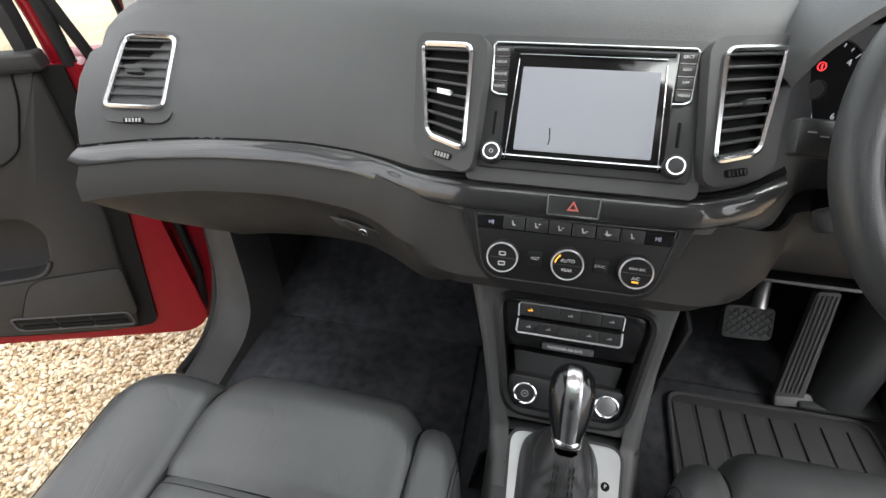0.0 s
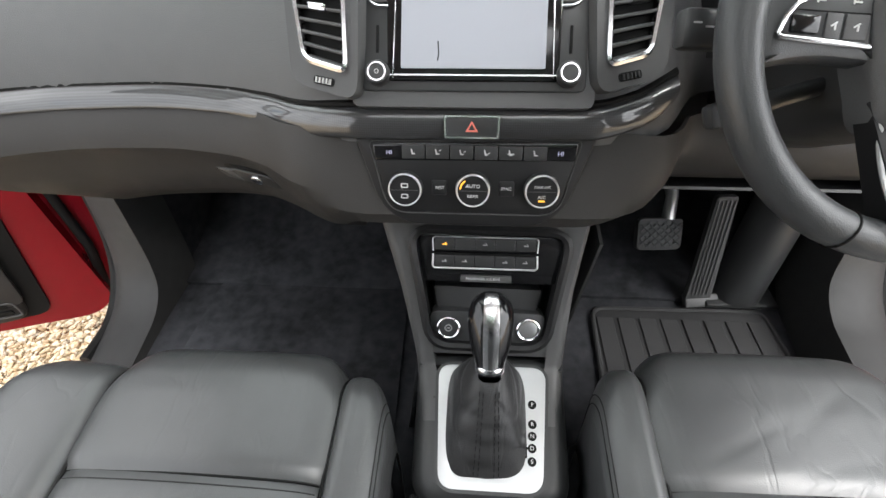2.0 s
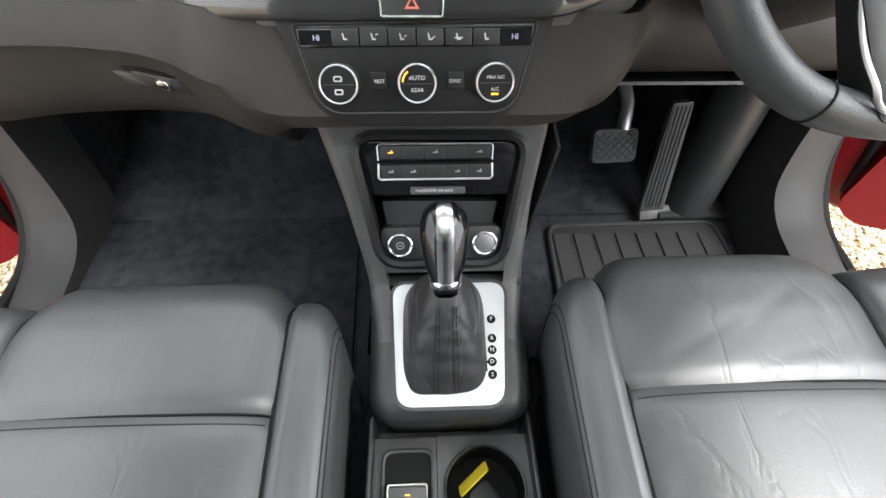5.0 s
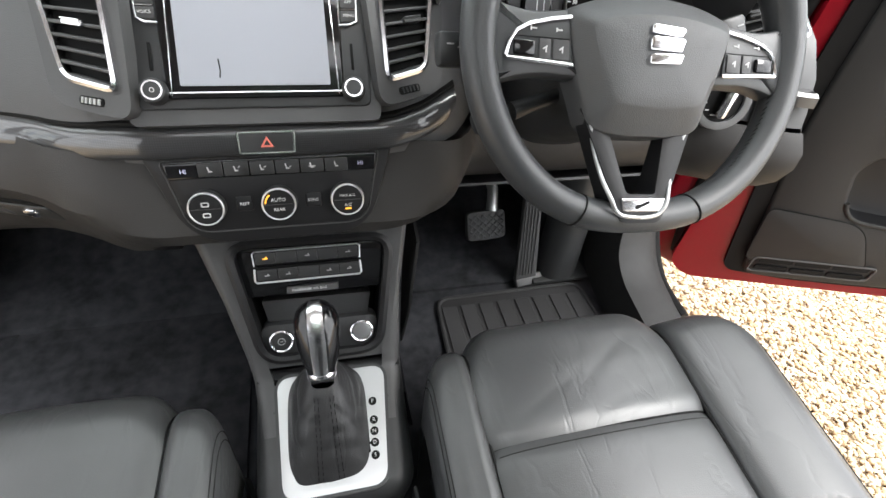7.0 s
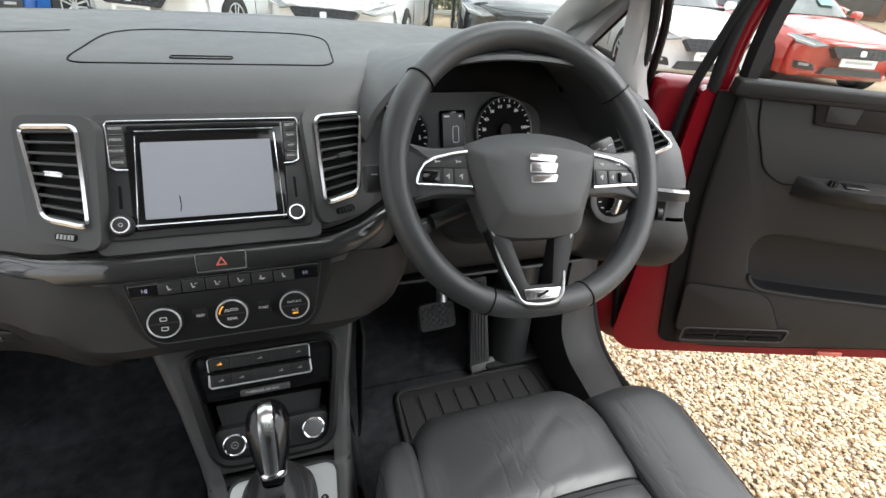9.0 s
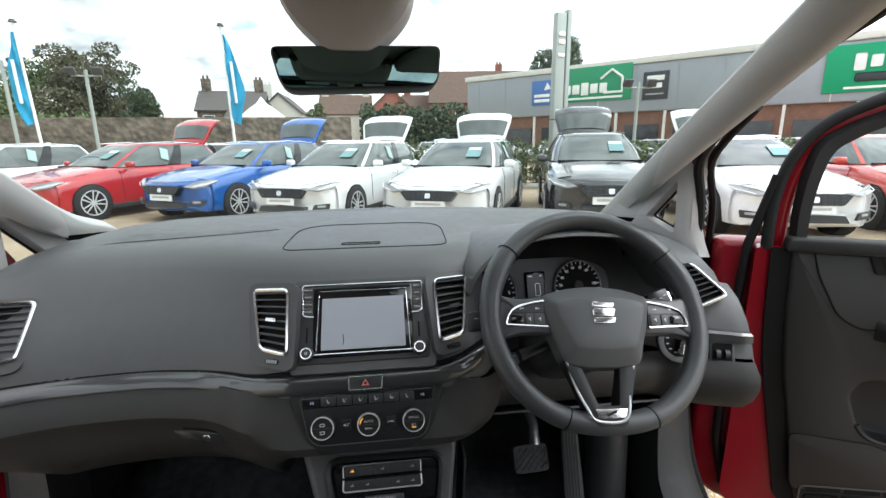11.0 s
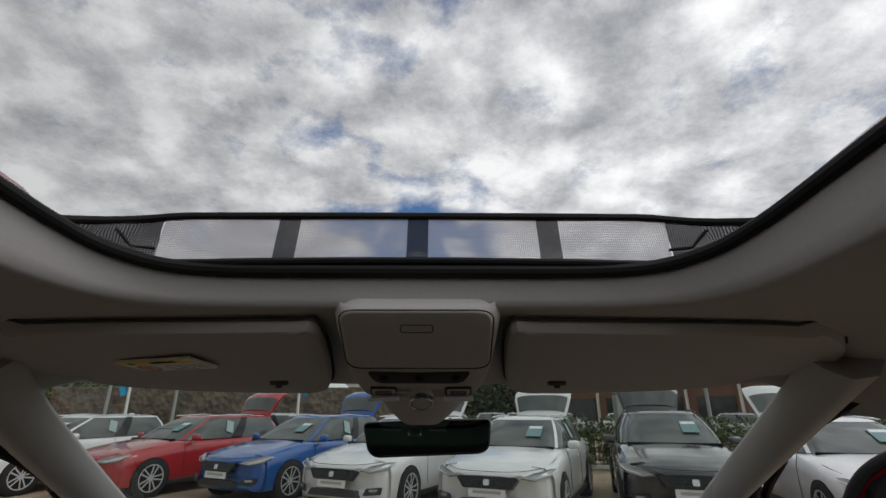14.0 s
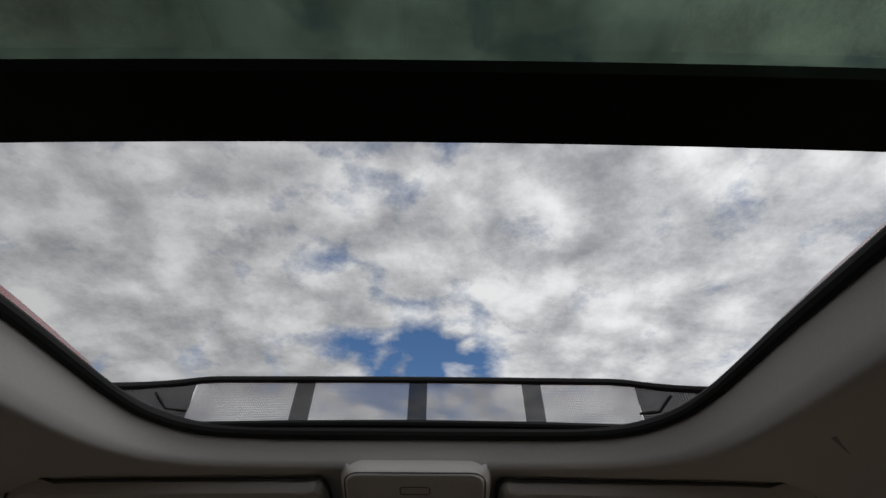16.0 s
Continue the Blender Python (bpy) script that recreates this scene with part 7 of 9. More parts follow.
# ---- front doors, standing open ----
def door(side):
    dz = 0.0 if side > 0 else -0.105
    th = radians(60)
    M = basis((0.78, 0.90, dz), (math.sin(th), -math.cos(th), 0), (0, 0, 1))
    if side < 0:
        M = MX @ M
    e = V(0.07, -0.10, 1.30) if side > 0 else V(-0.02, 0.03, 1.23)
    k_ = 0.87 if side > 0 else 0.89
    M = Matrix.Translation(e) @ Matrix.Diagonal((k_, k_, k_, 1)) @ Matrix.Translation(-e) @ M
    d = thing("front_door", "open red front door with dark grey inner panel", "car door", group="front doors")
    def P(nm, bm, mt, lab=""):
        for v_ in bm.verts:
            v_.co.y -= 0.026 * min(1.0, max(0.0, (v_.co.y - 0.62) / 0.15))
        bm.transform(M)
        return part(nm, bm, mt, d, lab, 50)
    # inner sheet in red, visible as the front edge
    sh = rpoly([(0.14, 0.36), (0.24, 0.278), (1.10, 0.47), (1.12, 1.135), (0.15, 1.120)], [0.06, 0.08, 0.06, 0.02, 0.03], 6)
    P("door_shell", slab(sh, -0.14, -0.050, None, 0.02), RED, "glossy red door shell")
    sh2 = rpoly([(0.232, 0.335), (0.29, 0.296), (1.08, 0.475), (1.10, 1.125), (0.236, 1.118)], [0.06, 0.05, 0.05, 0.02, 0.02], 6)
    P("door_edge", ring(sh2, [(0.66 + (x - 0.66) * 0.72, 0.76 + (y - 0.76) * 0.72) for x, y in sh2], -0.06, -0.012), RED)
    P("edge_seal", tube([V(0.262, 1.30, -0.02), V(0.222, 1.12, -0.035), V(0.208, 0.8, -0.042), V(0.212, 0.50, -0.042), V(0.24, 0.36, -0.042), V(0.30, 0.315, -0.045), V(0.45, 0.335, -0.04), V(1.05, 0.47, -0.04)], 0.012, 8), SEAL)
    # trim panel
    pn = rpoly([(0.408, 0.366), (0.60, 0.405), (1.06, 0.52), (1.08, 1.115), (0.312, 1.118), (0.322, 0.84)], [0.04, 0.2, 0.04, 0.01, 0.01, 0.2], 6)
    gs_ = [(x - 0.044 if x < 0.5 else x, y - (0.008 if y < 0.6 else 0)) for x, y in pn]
    # black sheet drawn for the shade between the raised panel and red shell
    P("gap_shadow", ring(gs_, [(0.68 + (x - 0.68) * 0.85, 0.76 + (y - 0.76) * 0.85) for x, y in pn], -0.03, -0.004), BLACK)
    pk = rpoly([(0.52, 0.600), (0.70, 0.605), (1.02, 0.63), (1.04, 0.80), (0.50, 0.797), (0.478, 0.745)], [0.05, 0.1, 0.03, 0.02, 0.04, 0.04], 6)
    rows = [[(x, y, -0.02) for x, y in pn], [(x, y, -0.002) for x, y in pn], [(x, y, 0.003) for x, y in inset(pn, 0.003)], [(x, y, 0.006) for x, y in inset(pn, 0.008)], [(x, y, 0.006) for x, y in inset(pk, -0.010)], [(x, y, 0.004) for x, y in inset(pk, -0.003)], [(x, y, 0.0) for x, y in pk]]
    P("trim_panel", loft(rows, close_u=True), DOOR_P, "dark grey grained trim panel")
    # pocket is shallow, so a near-black plastic gives its inner shade
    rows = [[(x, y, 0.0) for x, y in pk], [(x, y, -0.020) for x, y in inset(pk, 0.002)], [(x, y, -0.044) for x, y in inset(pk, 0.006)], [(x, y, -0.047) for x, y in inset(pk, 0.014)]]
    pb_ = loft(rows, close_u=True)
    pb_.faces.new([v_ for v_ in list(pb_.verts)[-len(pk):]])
    P("door_pocket", pb_, SATIN, "shallow door pocket with its inner shade put into the colour")
    lo = [p for p in pk if p[1] < 0.66]
    P("pocket_lip", tube([V(x, y + 0.002, 0.004) for x, y in lo], 0.006, 8), DOOR_P)
    P("belt_rail", slab(rpoly([(0.296, 1.113), (1.09, 1.116), (1.09, 1.150), (0.300, 1.148)], 0.008), -0.03, 0.016, None, 0.006), DOOR_P, "soft upper rail")
    # upper insert with a curved seam
    P("insert_seam", tube(curve([(0.356, 1.113, 0.0075), (0.372, 1.06, 0.0075), (0.396, 1.011, 0.0075), (0.425, 0.96, 0.0075), (0.470, 0.932, 0.0075), (0.505, 0.932, 0.0075)], 6), 0.002, 6), BLACK)
    P("switch_recess", slab(rpoly([(0.478, 1.071), (0.64, 1.071), (0.64, 1.128), (0.457, 1.128)], 0.010), 0.0, 0.011, None, 0.003), SATIN)
    P("switch_plate", slab(rpoly([(0.494, 1.080), (0.555, 1.080), (0.555, 1.121), (0.485, 1.121)], 0.004), 0.0, 0.0135, None, 0.002), DOOR_P)
    # armrest with switches
    rows = []
    for k in range(13):
        u = k / 12
        s = 0.50 + 0.52 * u
        w = 0.075 * min(1, (u * 6) ** 0.6 + 0.08)
        zc = 0.938 + 0.02 * u
        rows.append([V(s, zc - 0.035, 0.0), V(s, zc - 0.030, w * 0.7), V(s, zc - 0.005, w), V(s, zc + 0.012, w * 0.95), V(s, zc + 0.018, w * 0.6), V(s, zc + 0.016, 0.0)])
    P("armrest", loft(rows, caps=True), DOOR_P, "padded armrest")
    P("window_switch", merge(box((0.05, 0.006, 0.03), T(0.60, 0.958, 0.045), 0.003), cyl(0.010, 0.009, 0.012, T(0.555, 0.953, 0.045) @ pose(0, 0, 0, -90, 0, 0), 16)), PIANO)
    # loudspeaker cover with slots
    sk = rpoly([(0.390, 0.420), (0.655, 0.474), (0.575, 0.600), (0.368, 0.590)], [0.03, 0.03, 0.05, 0.02], 6)
    P("speaker_cover", slab(sk, 0.0, 0.0095, None, 0.002), DOOR_P)
    P("speaker_seam", tube([V(x, y, 0.008) for x, y in sk], 0.0016, 6, closed=True), BLACK)
    for r in range(2):
        for k in range(3):
            s0 = 0.425 + k * 0.080
            z0 = 0.428 - r * 0.026 + (s0 - 0.40) * 0.21
            P("speaker_slot", slab(rpoly([(s0, z0 - 0.008), (s0 + 0.074, z0 + 0.008), (s0 + 0.074, z0 + 0.022), (s0, z0 + 0.006)], 0.005), 0.0, 0.0115), BLACK)
    P("slot_frame", tube([V(x, y, 0.009) for x, y in rpoly([(0.412, 0.390), (0.672, 0.448), (0.672, 0.492), (0.412, 0.438)], 0.012)], 0.003, 6, closed=True), PLAST_GREY)
    P("reflector", box((0.06, 0.012, 0.006), T(0.80, 0.438, 0.008) @ pose(0, 0, 0, 0, 0, 12), 0.002), RED_P, "red door reflector")
    # window frame: lower front corner up along the pillar line and back
    fr = [V(0.282, 1.10, -0.05), V(0.283, 1.20, -0.05), V(0.294, 1.284, -0.05), V(0.318, 1.35, -0.05), V(0.358, 1.404, -0.05), V(0.417, 1.443, -0.05), V(0.52, 1.485, -0.05), V(0.68, 1.53, -0.05), V(0.85, 1.56, -0.05), V(1.04, 1.56, -0.05), V(1.10, 1.40, -0.05), V(1.10, 1.12, -0.05)]
    c = curve(fr, 6)
    P("window_frame", tube(c, 0.024, 12, flat=0.8, up=(0, 0, 1)), RED, "red painted window frame")
    P("frame_seal", tube([p + V(-0.022, 0.012, 0.028) for p in c], 0.014, 8), SEAL)
    ci = [V(0.328, 1.12, -0.03), V(0.327, 1.21, -0.03), V(0.335, 1.30, -0.03), V(0.353, 1.365, -0.03), V(0.392, 1.398, -0.03), V(0.45, 1.428, -0.03), V(0.56, 1.468, -0.03), V(0.70, 1.50, -0.03), V(0.85, 1.525, -0.03), V(1.00, 1.52, -0.03), V(1.055, 1.38, -0.03), V(1.06, 1.12, -0.03)]
    ci = curve(ci, 6)
    rows = [[p + V(-0.022, 0.014, -0.002), p + V(-0.010, 0.006, 0.018), p + V(0.014, -0.010, 0.014), p + V(0.018, -0.013, -0.012)] for p in ci]
    P("frame_trim", loft(rows), SATIN, "dark inner window trim")
    pane = bmesh.new()
    ps = [V(0.31, 1.12, -0.055), V(1.06, 1.12, -0.055), V(1.05, 1.38, -0.055), V(0.98, 1.53, -0.055), V(0.82, 1.54, -0.055), V(0.62, 1.49, -0.055), V(0.45, 1.43, -0.055), V(0.36, 1.37, -0.055), V(0.325, 1.28, -0.055)]
    pane.faces.new([pane.verts.new(p) for p in ps])
    o = P("pane", pane, GLASS, "clear window pane")
    o.visible_shadow = False
    return d


door(1)
door(-1)
# hinges and check strap on the jamb
for side in (-1, 1):
    dz = -0.08 if side < 0 else 0.0
    hg = thing("door_hinge", "red painted door hinges and black check strap", "hinge", kind="structure", group="door hinges")
    for z in (0.58, 0.95):
        m = pose(side * 0.848, 0.898, z + dz, 0, 0, side * 10)
        part("leaf", box((0.075, 0.016, 0.085), m, 0.005), RED, hg)
        part("knuckle", cyl(0.013, 0.013, 0.10, m @ T(side * 0.040, -0.012, -0.05), 16, 0.002), RED, hg)
        part("arm", box((0.030, 0.085, 0.030), m @ T(side * 0.050, -0.05, 0.0) @ pose(0, 0, 0, 0, 0, -side * 25), 0.006), RED, hg)
        for dz_ in (-0.026, 0.026):
            part("bolt", cyl(0.010, 0.009, 0.008, m @ T(-side * 0.012, -0.008, dz_) @ pose(0, 0, 0, 90, 0, 0), 6), RED, hg)
    m = pose(side * 0.838, 0.890, 0.745 + dz)
    part("strap_plate", box((0.05, 0.010, 0.06), m @ T(0, 0.012, 0), 0.004), RED, hg)
    part("check_strap", box((0.012, 0.13, 0.020), m @ T(side * 0.025, -0.05, 0) @ pose(0, 0, 0, 0, 0, -side * 25), 0.004), PLAST, hg, "black check strap")
    part("grommet", cyl(0.018, 0.022, 0.012, pose(side * 0.855, 0.912, 0.84 + dz, 90, 0, 0), 20, 0.003), SEAL, hg)

# ---- wings and bonnet of the car ----
for side in (-1, 1):
    rows = []
    for y, z1, xo in ((0.86, 1.06, 0.93), (1.05, 1.02, 0.935), (1.30, 0.99, 0.93), (1.70, 0.94, 0.91), (2.05, 0.86, 0.84), (2.25, 0.76, 0.70)):
        rows.append([V(side * (xo - 0.20), y, z1 + 0.015), V(side * (xo - 0.07), y, z1), V(side * (xo - 0.02), y, z1 - 0.06), V(side * xo, y, z1 - 0.22), V(side * (xo - 0.005), y, 0.55), V(side * (xo - 0.03), y, 0.30)])
    single("front_wing", thicken(loft(rows), 0.004), RED, "red painted front wing of the car", "car body", kind="structure", group="front wings")
    single("wing_closing_panel", box((0.17, 0.01, 0.78), T(side * 0.855, 0.915, 0.67), 0.003), RED, "red painted door jamb behind the wing", "car body", kind="structure")
rows = [[V(x * w, y, z + 0.02 * (1 - x * x)) for x in [-1 + j / 6 for j in range(13)]] for y, z, w in ((1.27, 1.045, 0.70), (1.5, 1.00, 0.71), (1.9, 0.92, 0.68), (2.2, 0.80, 0.56), (2.32, 0.62, 0.52), (2.34, 0.30, 0.52))]
single("bonnet", thicken(loft(rows), 0.004), RED, "red painted bonnet of the car", "car body", kind="structure")
rows = [[V(x * 0.72, y, z) for x in (-1, -0.5, 0, 0.5, 1)] for y, z in ((1.10, 1.10), (1.22, 1.075), (1.30, 1.055))]
single("scuttle_panel", thicken(loft(rows), 0.004), BLACK, "black scuttle panel under the wipers", "car body", kind="structure")

# ---- parked cars in the yard ----
def paint(name, c, rough=0.25, metal=0.0):
    return mat(name, c, rough, metal=metal, var=0.04, coat=1.0, rvar=0.05, spec=0.5)


WHITE = paint("white_paint", (0.78, 0.79, 0.80))
BLUE_P = paint("blue_paint", (0.010, 0.095, 0.36))
RED_C = paint("cherry_paint", (0.40, 0.02, 0.025))
GREY_C = paint("dark_grey_paint", (0.035, 0.037, 0.04))
ORANGE = paint("coral_red_paint", (0.50, 0.045, 0.03))
SILVER = paint("silver_paint", (0.55, 0.56, 0.58), 0.3, 0.3)
# paler, blotchy base colour stands in for sky reflected in the windows
CARGLASS = mat("sky_toned_car_window", (0.085, 0.10, 0.095), 0.06, var=0.45, scale=2.0, big=1.2, rvar=0.04, spec=0.8)
TYRE = mat("tyre", (0.016, 0.016, 0.017), 0.8, var=0.2, bump=0.3, bscale=80)
ALLOY = mat("alloy_rim", (0.60, 0.61, 0.62), 0.35, metal=0.35, var=0.06)
LENS = mat("headlamp_lens", (0.42, 0.44, 0.46), 0.12, metal=0.3, var=0.25, scale=30)
PLATE = mat("white_plate", (0.80, 0.80, 0.78), 0.4)
CARD = mat("price_card", (0.17, 0.30, 0.31), 0.6, var=0.1)
CARD2 = mat("pale_card", (0.36, 0.48, 0.46), 0.6, var=0.1)
WELL_SHADE = mat("wheel_well_shade", (0.006, 0.006, 0.006), 0.9)
BODY_ST = [(-2.16, 0.50, 0.66, 0.34), (-2.13, 0.68, 0.69, 0.27), (-2.04, 0.80, 0.735, 0.215), (-1.85, 0.865, 0.79, 0.20), (-1.60, 0.890, 0.845, 0.20), (-1.25, 0.90, 0.905, 0.20), (-0.90, 0.90, 0.955, 0.20), (-0.5, 0.90, 0.965, 0.20), (0.1, 0.90, 0.975, 0.20), (0.8, 0.90, 0.99, 0.20), (1.4, 0.895, 1.01, 0.20), (1.8, 0.87, 1.02, 0.22), (2.02, 0.81, 0.98, 0.26), (2.12, 0.70, 0.90, 0.30), (2.15, 0.55, 0.80, 0.36)]


def body_row(y, w, h, b):
    prof = [(0.0, h + 0.030), (0.35, h + 0.026), (0.65, h + 0.012), (0.84, h - 0.012), (0.94, h - 0.055), (0.985, h - 0.13), (1.0, h - 0.24), (0.992, 0.56), (1.0, 0.42), (0.985, 0.31), (0.955, b + 0.02), (0.90, b), (0.0, b)]
    left = [(-x * w, y + 0.16 * x ** 4 * (y < -1.9) , z) for x, z in prof[::-1]]
    right = [(x * w, y + 0.16 * x ** 4 * (y < -1.9), z) for x, z in prof[1:]]
    return left + right


def wheel_mesh():
    rows = []
    for x, r in ((-0.10, 0.215), (-0.10, 0.29), (-0.085, 0.312), (0.085, 0.312), (0.10, 0.29), (0.10, 0.225), (0.085, 0.215), (-0.09, 0.205)):
        rows.append([(x, r * math.cos(a), r * math.sin(a)) for a in [2 * math.pi * j / 40 for j in range(40)]])
    tyre = loft(rows, close_u=True, close_v=True)
    tyre.transform(Matrix.Diagonal((1, 1.06, 1.06, 1)))
    rim = ring([(0.222 * math.cos(a), 0.222 * math.sin(a)) for a in [2 * math.pi * j / 40 for j in range(40)]], [(0.198 * math.cos(a), 0.198 * math.sin(a)) for a in [2 * math.pi * j / 40 for j in range(40)]], -0.06, 0.012)
    merge(rim, cyl(0.05, 0.045, 0.02, T(0, 0, -0.02), 20))
    for k in range(5):
        for d in (-9, 9):
            a = 72 * k + d
            merge(rim, box((0.165, 0.024, 0.022), pose(0, 0, 0, 0, 0, a) @ T(0.122, d * 0.0012, -0.008), 0.006))
    rim.transform(pose(0.085, 0, 0, 90, 0, 90) @ Matrix.Diagonal((1.09, 1.09, 1, 1)))
    return tyre, rim


PROTO_TYRE, PROTO_RIM, PROTO_WELL = None, None, None


def parked_car(label, m, color, tail=True, estate=False, suv=False, dark_rim=False, cards=True):
    global PROTO_TYRE, PROTO_RIM, PROTO_WELL
    car = thing("parked_car", label, "car", m, group="parked cars")
    hi = 1.05 if suv else 0.985
    S = Matrix.Diagonal((1.0, 1.0, hi, 1))

    def P(nm, bm, mt, lab="", par=None, sm=45):
        bm.transform(S)
        return part(nm, bm, mt, par or car, lab, sm)
    sts = []
    for a, b in zip(BODY_ST, BODY_ST[1:]):
        for k in range(3):
            t = k / 3
            sts.append([u + (v - u) * t for u, v in zip(a, b)])
    sts.append(BODY_ST[-1])
    P("body", loft([body_row(*s) for s in sts], caps=True), color)
    # greenhouse
    ext = 0.10 if estate else 0.0
    NB = 72

    def gh(a, v, out=0.0):
        bx, by = sup(a, 0, 0.53 + ext * 0.5, 0.80, 1.42 + ext * 0.3, 5.5)
        rx, ry = sup(a, 0, 0.76 + ext, 0.60, 0.85 + ext * 0.6, 5)
        p = V(bx, by, 0.965).lerp(V(rx, ry, 1.395), v)
        bulge = 0.035 * math.sin(math.pi * v)
        d = V(math.cos(a), math.sin(a), 0.4).normalized()
        return p + d * (bulge + out)
    angs = [2 * math.pi * i / NB for i in range(NB)]
    rows = [[gh(a, v) for a in angs] for v in (0.0, 0.25, 0.5, 0.75, 1.0)]
    P("glasshouse", loft(rows, close_u=True), CARGLASS, "dark windows with pale sky reflection put into their colour")
    rows = [[gh(a, 0.955, 0.004) for a in angs], [gh(a, 1.0, 0.006) for a in angs]]
    for sc, dz in ((0.93, 0.020), (0.75, 0.042), (0.45, 0.054), (0.02, 0.058)):
        rows.append([V(p.x * sc, 0.70 + (p.y - 0.70) * sc, p.z + dz) for p in rows[1]])
    P("roof", loft(rows, close_u=True, caps=False), color)

    def ang_at(y, side):
        t = (y - 0.52) / 1.43
        s = math.copysign(min(abs(t), 1) ** 2.75, t)
        a = math.asin(s)
        return a if side > 0 else math.pi - a
    for side in (-1, 1):
        for nm, a0, wd, mt in (("a_pillar", -0.80, 0.065, color), ("b_pillar", None, 0.0, PIANO), ("c_pillar", 0.72 if not estate else 0.70, 0.10, color)):
            if a0 is None:
                ac, wd = ang_at(0.36, 1), 0.006
                ac = -0.0012
                wd = 0.0022
            else:
                ac = a0
            rows = []
            for k in range(7):
                v = k / 6
                r_ = []
                for q in (-1, 0, 1):
                    a = ac + wd * q
                    a = a if side > 0 else math.pi - a
                    r_.append(gh(a, v, 0.006))
                rows.append(r_)
            P(nm, thicken(loft(rows), 0.004), mt)
        # waist line and mirror
        P("door_mirror", box((0.19, 0.11, 0.125), T(side * 0.950, -0.56, 1.015) @ pose(0, 0, 0, 0, 0, side * 12), 0.045, 3), color)
        P("door_mirror_foot", box((0.10, 0.04, 0.03), T(side * 0.86, -0.54, 0.970), 0.01), PLAST)
        for y in (0.25, 1.10):
            P("door_handle", box((0.02, 0.16, 0.025), T(side * 0.902, y, 0.80), 0.008), color)
        for y in (-0.72, 0.42, 1.28):
            P("door_seam", tube([V(side * 0.901, y, 0.36), V(side * 0.902, y, 0.60), V(side * 0.896, y, 0.80), V(side * 0.86, y - 0.02, 0.945)], 0.004, 5), BLACK)
        P("sill_strip", box((0.02, 2.0, 0.08), T(side * 0.885, 0.0, 0.235), 0.008), PLAST)
        # head lamp
        hl = [V(side * 0.46, -2.10, 0.66), V(side * 0.62, -2.035, 0.63), V(side * 0.80, -1.90, 0.665), V(side * 0.862, -1.72, 0.76), V(side * 0.80, -1.83, 0.765), V(side * 0.62, -2.02, 0.725)]
        bm = bmesh.new()
        cen = sum(hl, V(0, 0, 0)) / 6
        outv = V(side * 0.02, -0.022, 0.012)
        rows = [[p - outv * 0.8 for p in hl], [p + outv * 0.75 for p in hl], [p.lerp(cen, 0.15) + outv * 1.0 for p in hl], [p.lerp(cen, 0.95) + outv * 1.25 for p in hl]]
        h_ = P("headlamp", loft(rows, close_u=True), LENS, "clear headlamp with light strip")
        P("light_strip", tube([hl[1] + outv * 1.15 + V(0, 0, 0.022), hl[2] + outv * 1.15 + V(0, 0, 0.03), hl[3] + outv * 0.9 - V(0, 0, 0.02)], 0.006, 6), PLATE, "", h_)
        # lower intake with fog lamp
        P("fog_recess", slab(rpoly([(-0.15, -0.06), (0.13, -0.05), (0.15, 0.05), (-0.10, 0.035)], 0.02), -0.02, 0.012, basis((side * 0.665, -2.055, 0.385), (0.85, side * 0.52, 0), (0, 0, 1)) @ (Matrix.Identity(4) if side > 0 else MX)), PLAST)
        P("fog_lamp", slab(rrect(0.13, 0.035, 0.012), 0.0, 0.016, basis((side * 0.675, -2.05, 0.395), (0.85, side * 0.52, 0), (0, 0, 1))), LENS)
        P("roof_rail", tube([V(side * 0.565, -0.05, 1.42), V(side * 0.572, 0.6, 1.452), V(side * 0.56, 1.45, 1.415)], 0.014, 8), CHROME if estate and not suv else color)
        for y in (-1.32, 1.32):
            if PROTO_TYRE is None:
                ty, ri = wheel_mesh()
                w = part("wheel", ty, TYRE, car, "alloy wheel with black tyre", 50)
                r_ = part("rim", ri, ALLOY, w, "silver multi-spoke rim", 50)
                PROTO_TYRE, PROTO_RIM = w, r_
                w.matrix_basis = pose(side * 0.822, y, 0.331, 0, 0, 0 if side > 0 else 180)
                # solid black disc in the body side stands for the shaded arch hollow
                wl = part("wheel_well_shade", cyl(0.352, 0.352, 0.19, pose(0, 0, 0, 0, 90, 0), 40), WELL_SHADE, car)
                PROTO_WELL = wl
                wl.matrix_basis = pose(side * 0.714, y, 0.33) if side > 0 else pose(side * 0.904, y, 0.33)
            else:
                w = shared("wheel", PROTO_TYRE, car, pose(side * 0.822, y, 0.331, 0, 0, 0 if side > 0 else 180))
                w["label"] = "alloy wheel with black tyre"
                r_ = shared("rim", PROTO_RIM, w, Matrix.Identity(4))
                wl = shared("wheel_well_shade", PROTO_WELL, car, pose(side * 0.714, y, 0.33) if side > 0 else pose(side * 0.904, y, 0.33))
    # nose
    mg_ = basis((0, -2.175, 0.60), (1, 0, 0), (0, 0.22, 1))
    gr = P("grille", slab(rpoly([(-0.34, -0.075), (0.34, -0.075), (0.44, 0.055), (0.40, 0.075), (-0.40, 0.075), (-0.44, 0.055)], 0.02), -0.10, 0.012, mg_), PIANO, "black honeycomb grille")
    for k in range(9):
        P("grille_bar", box((0.006, 0.13, 0.006), mg_ @ T(-0.30 + k * 0.075, 0, 0.014)), PLAST, "", gr)
    for k in range(3):
        P("grille_bar", box((0.70, 0.006, 0.006), mg_ @ T(0, -0.04 + k * 0.04, 0.014)), PLAST, "", gr)
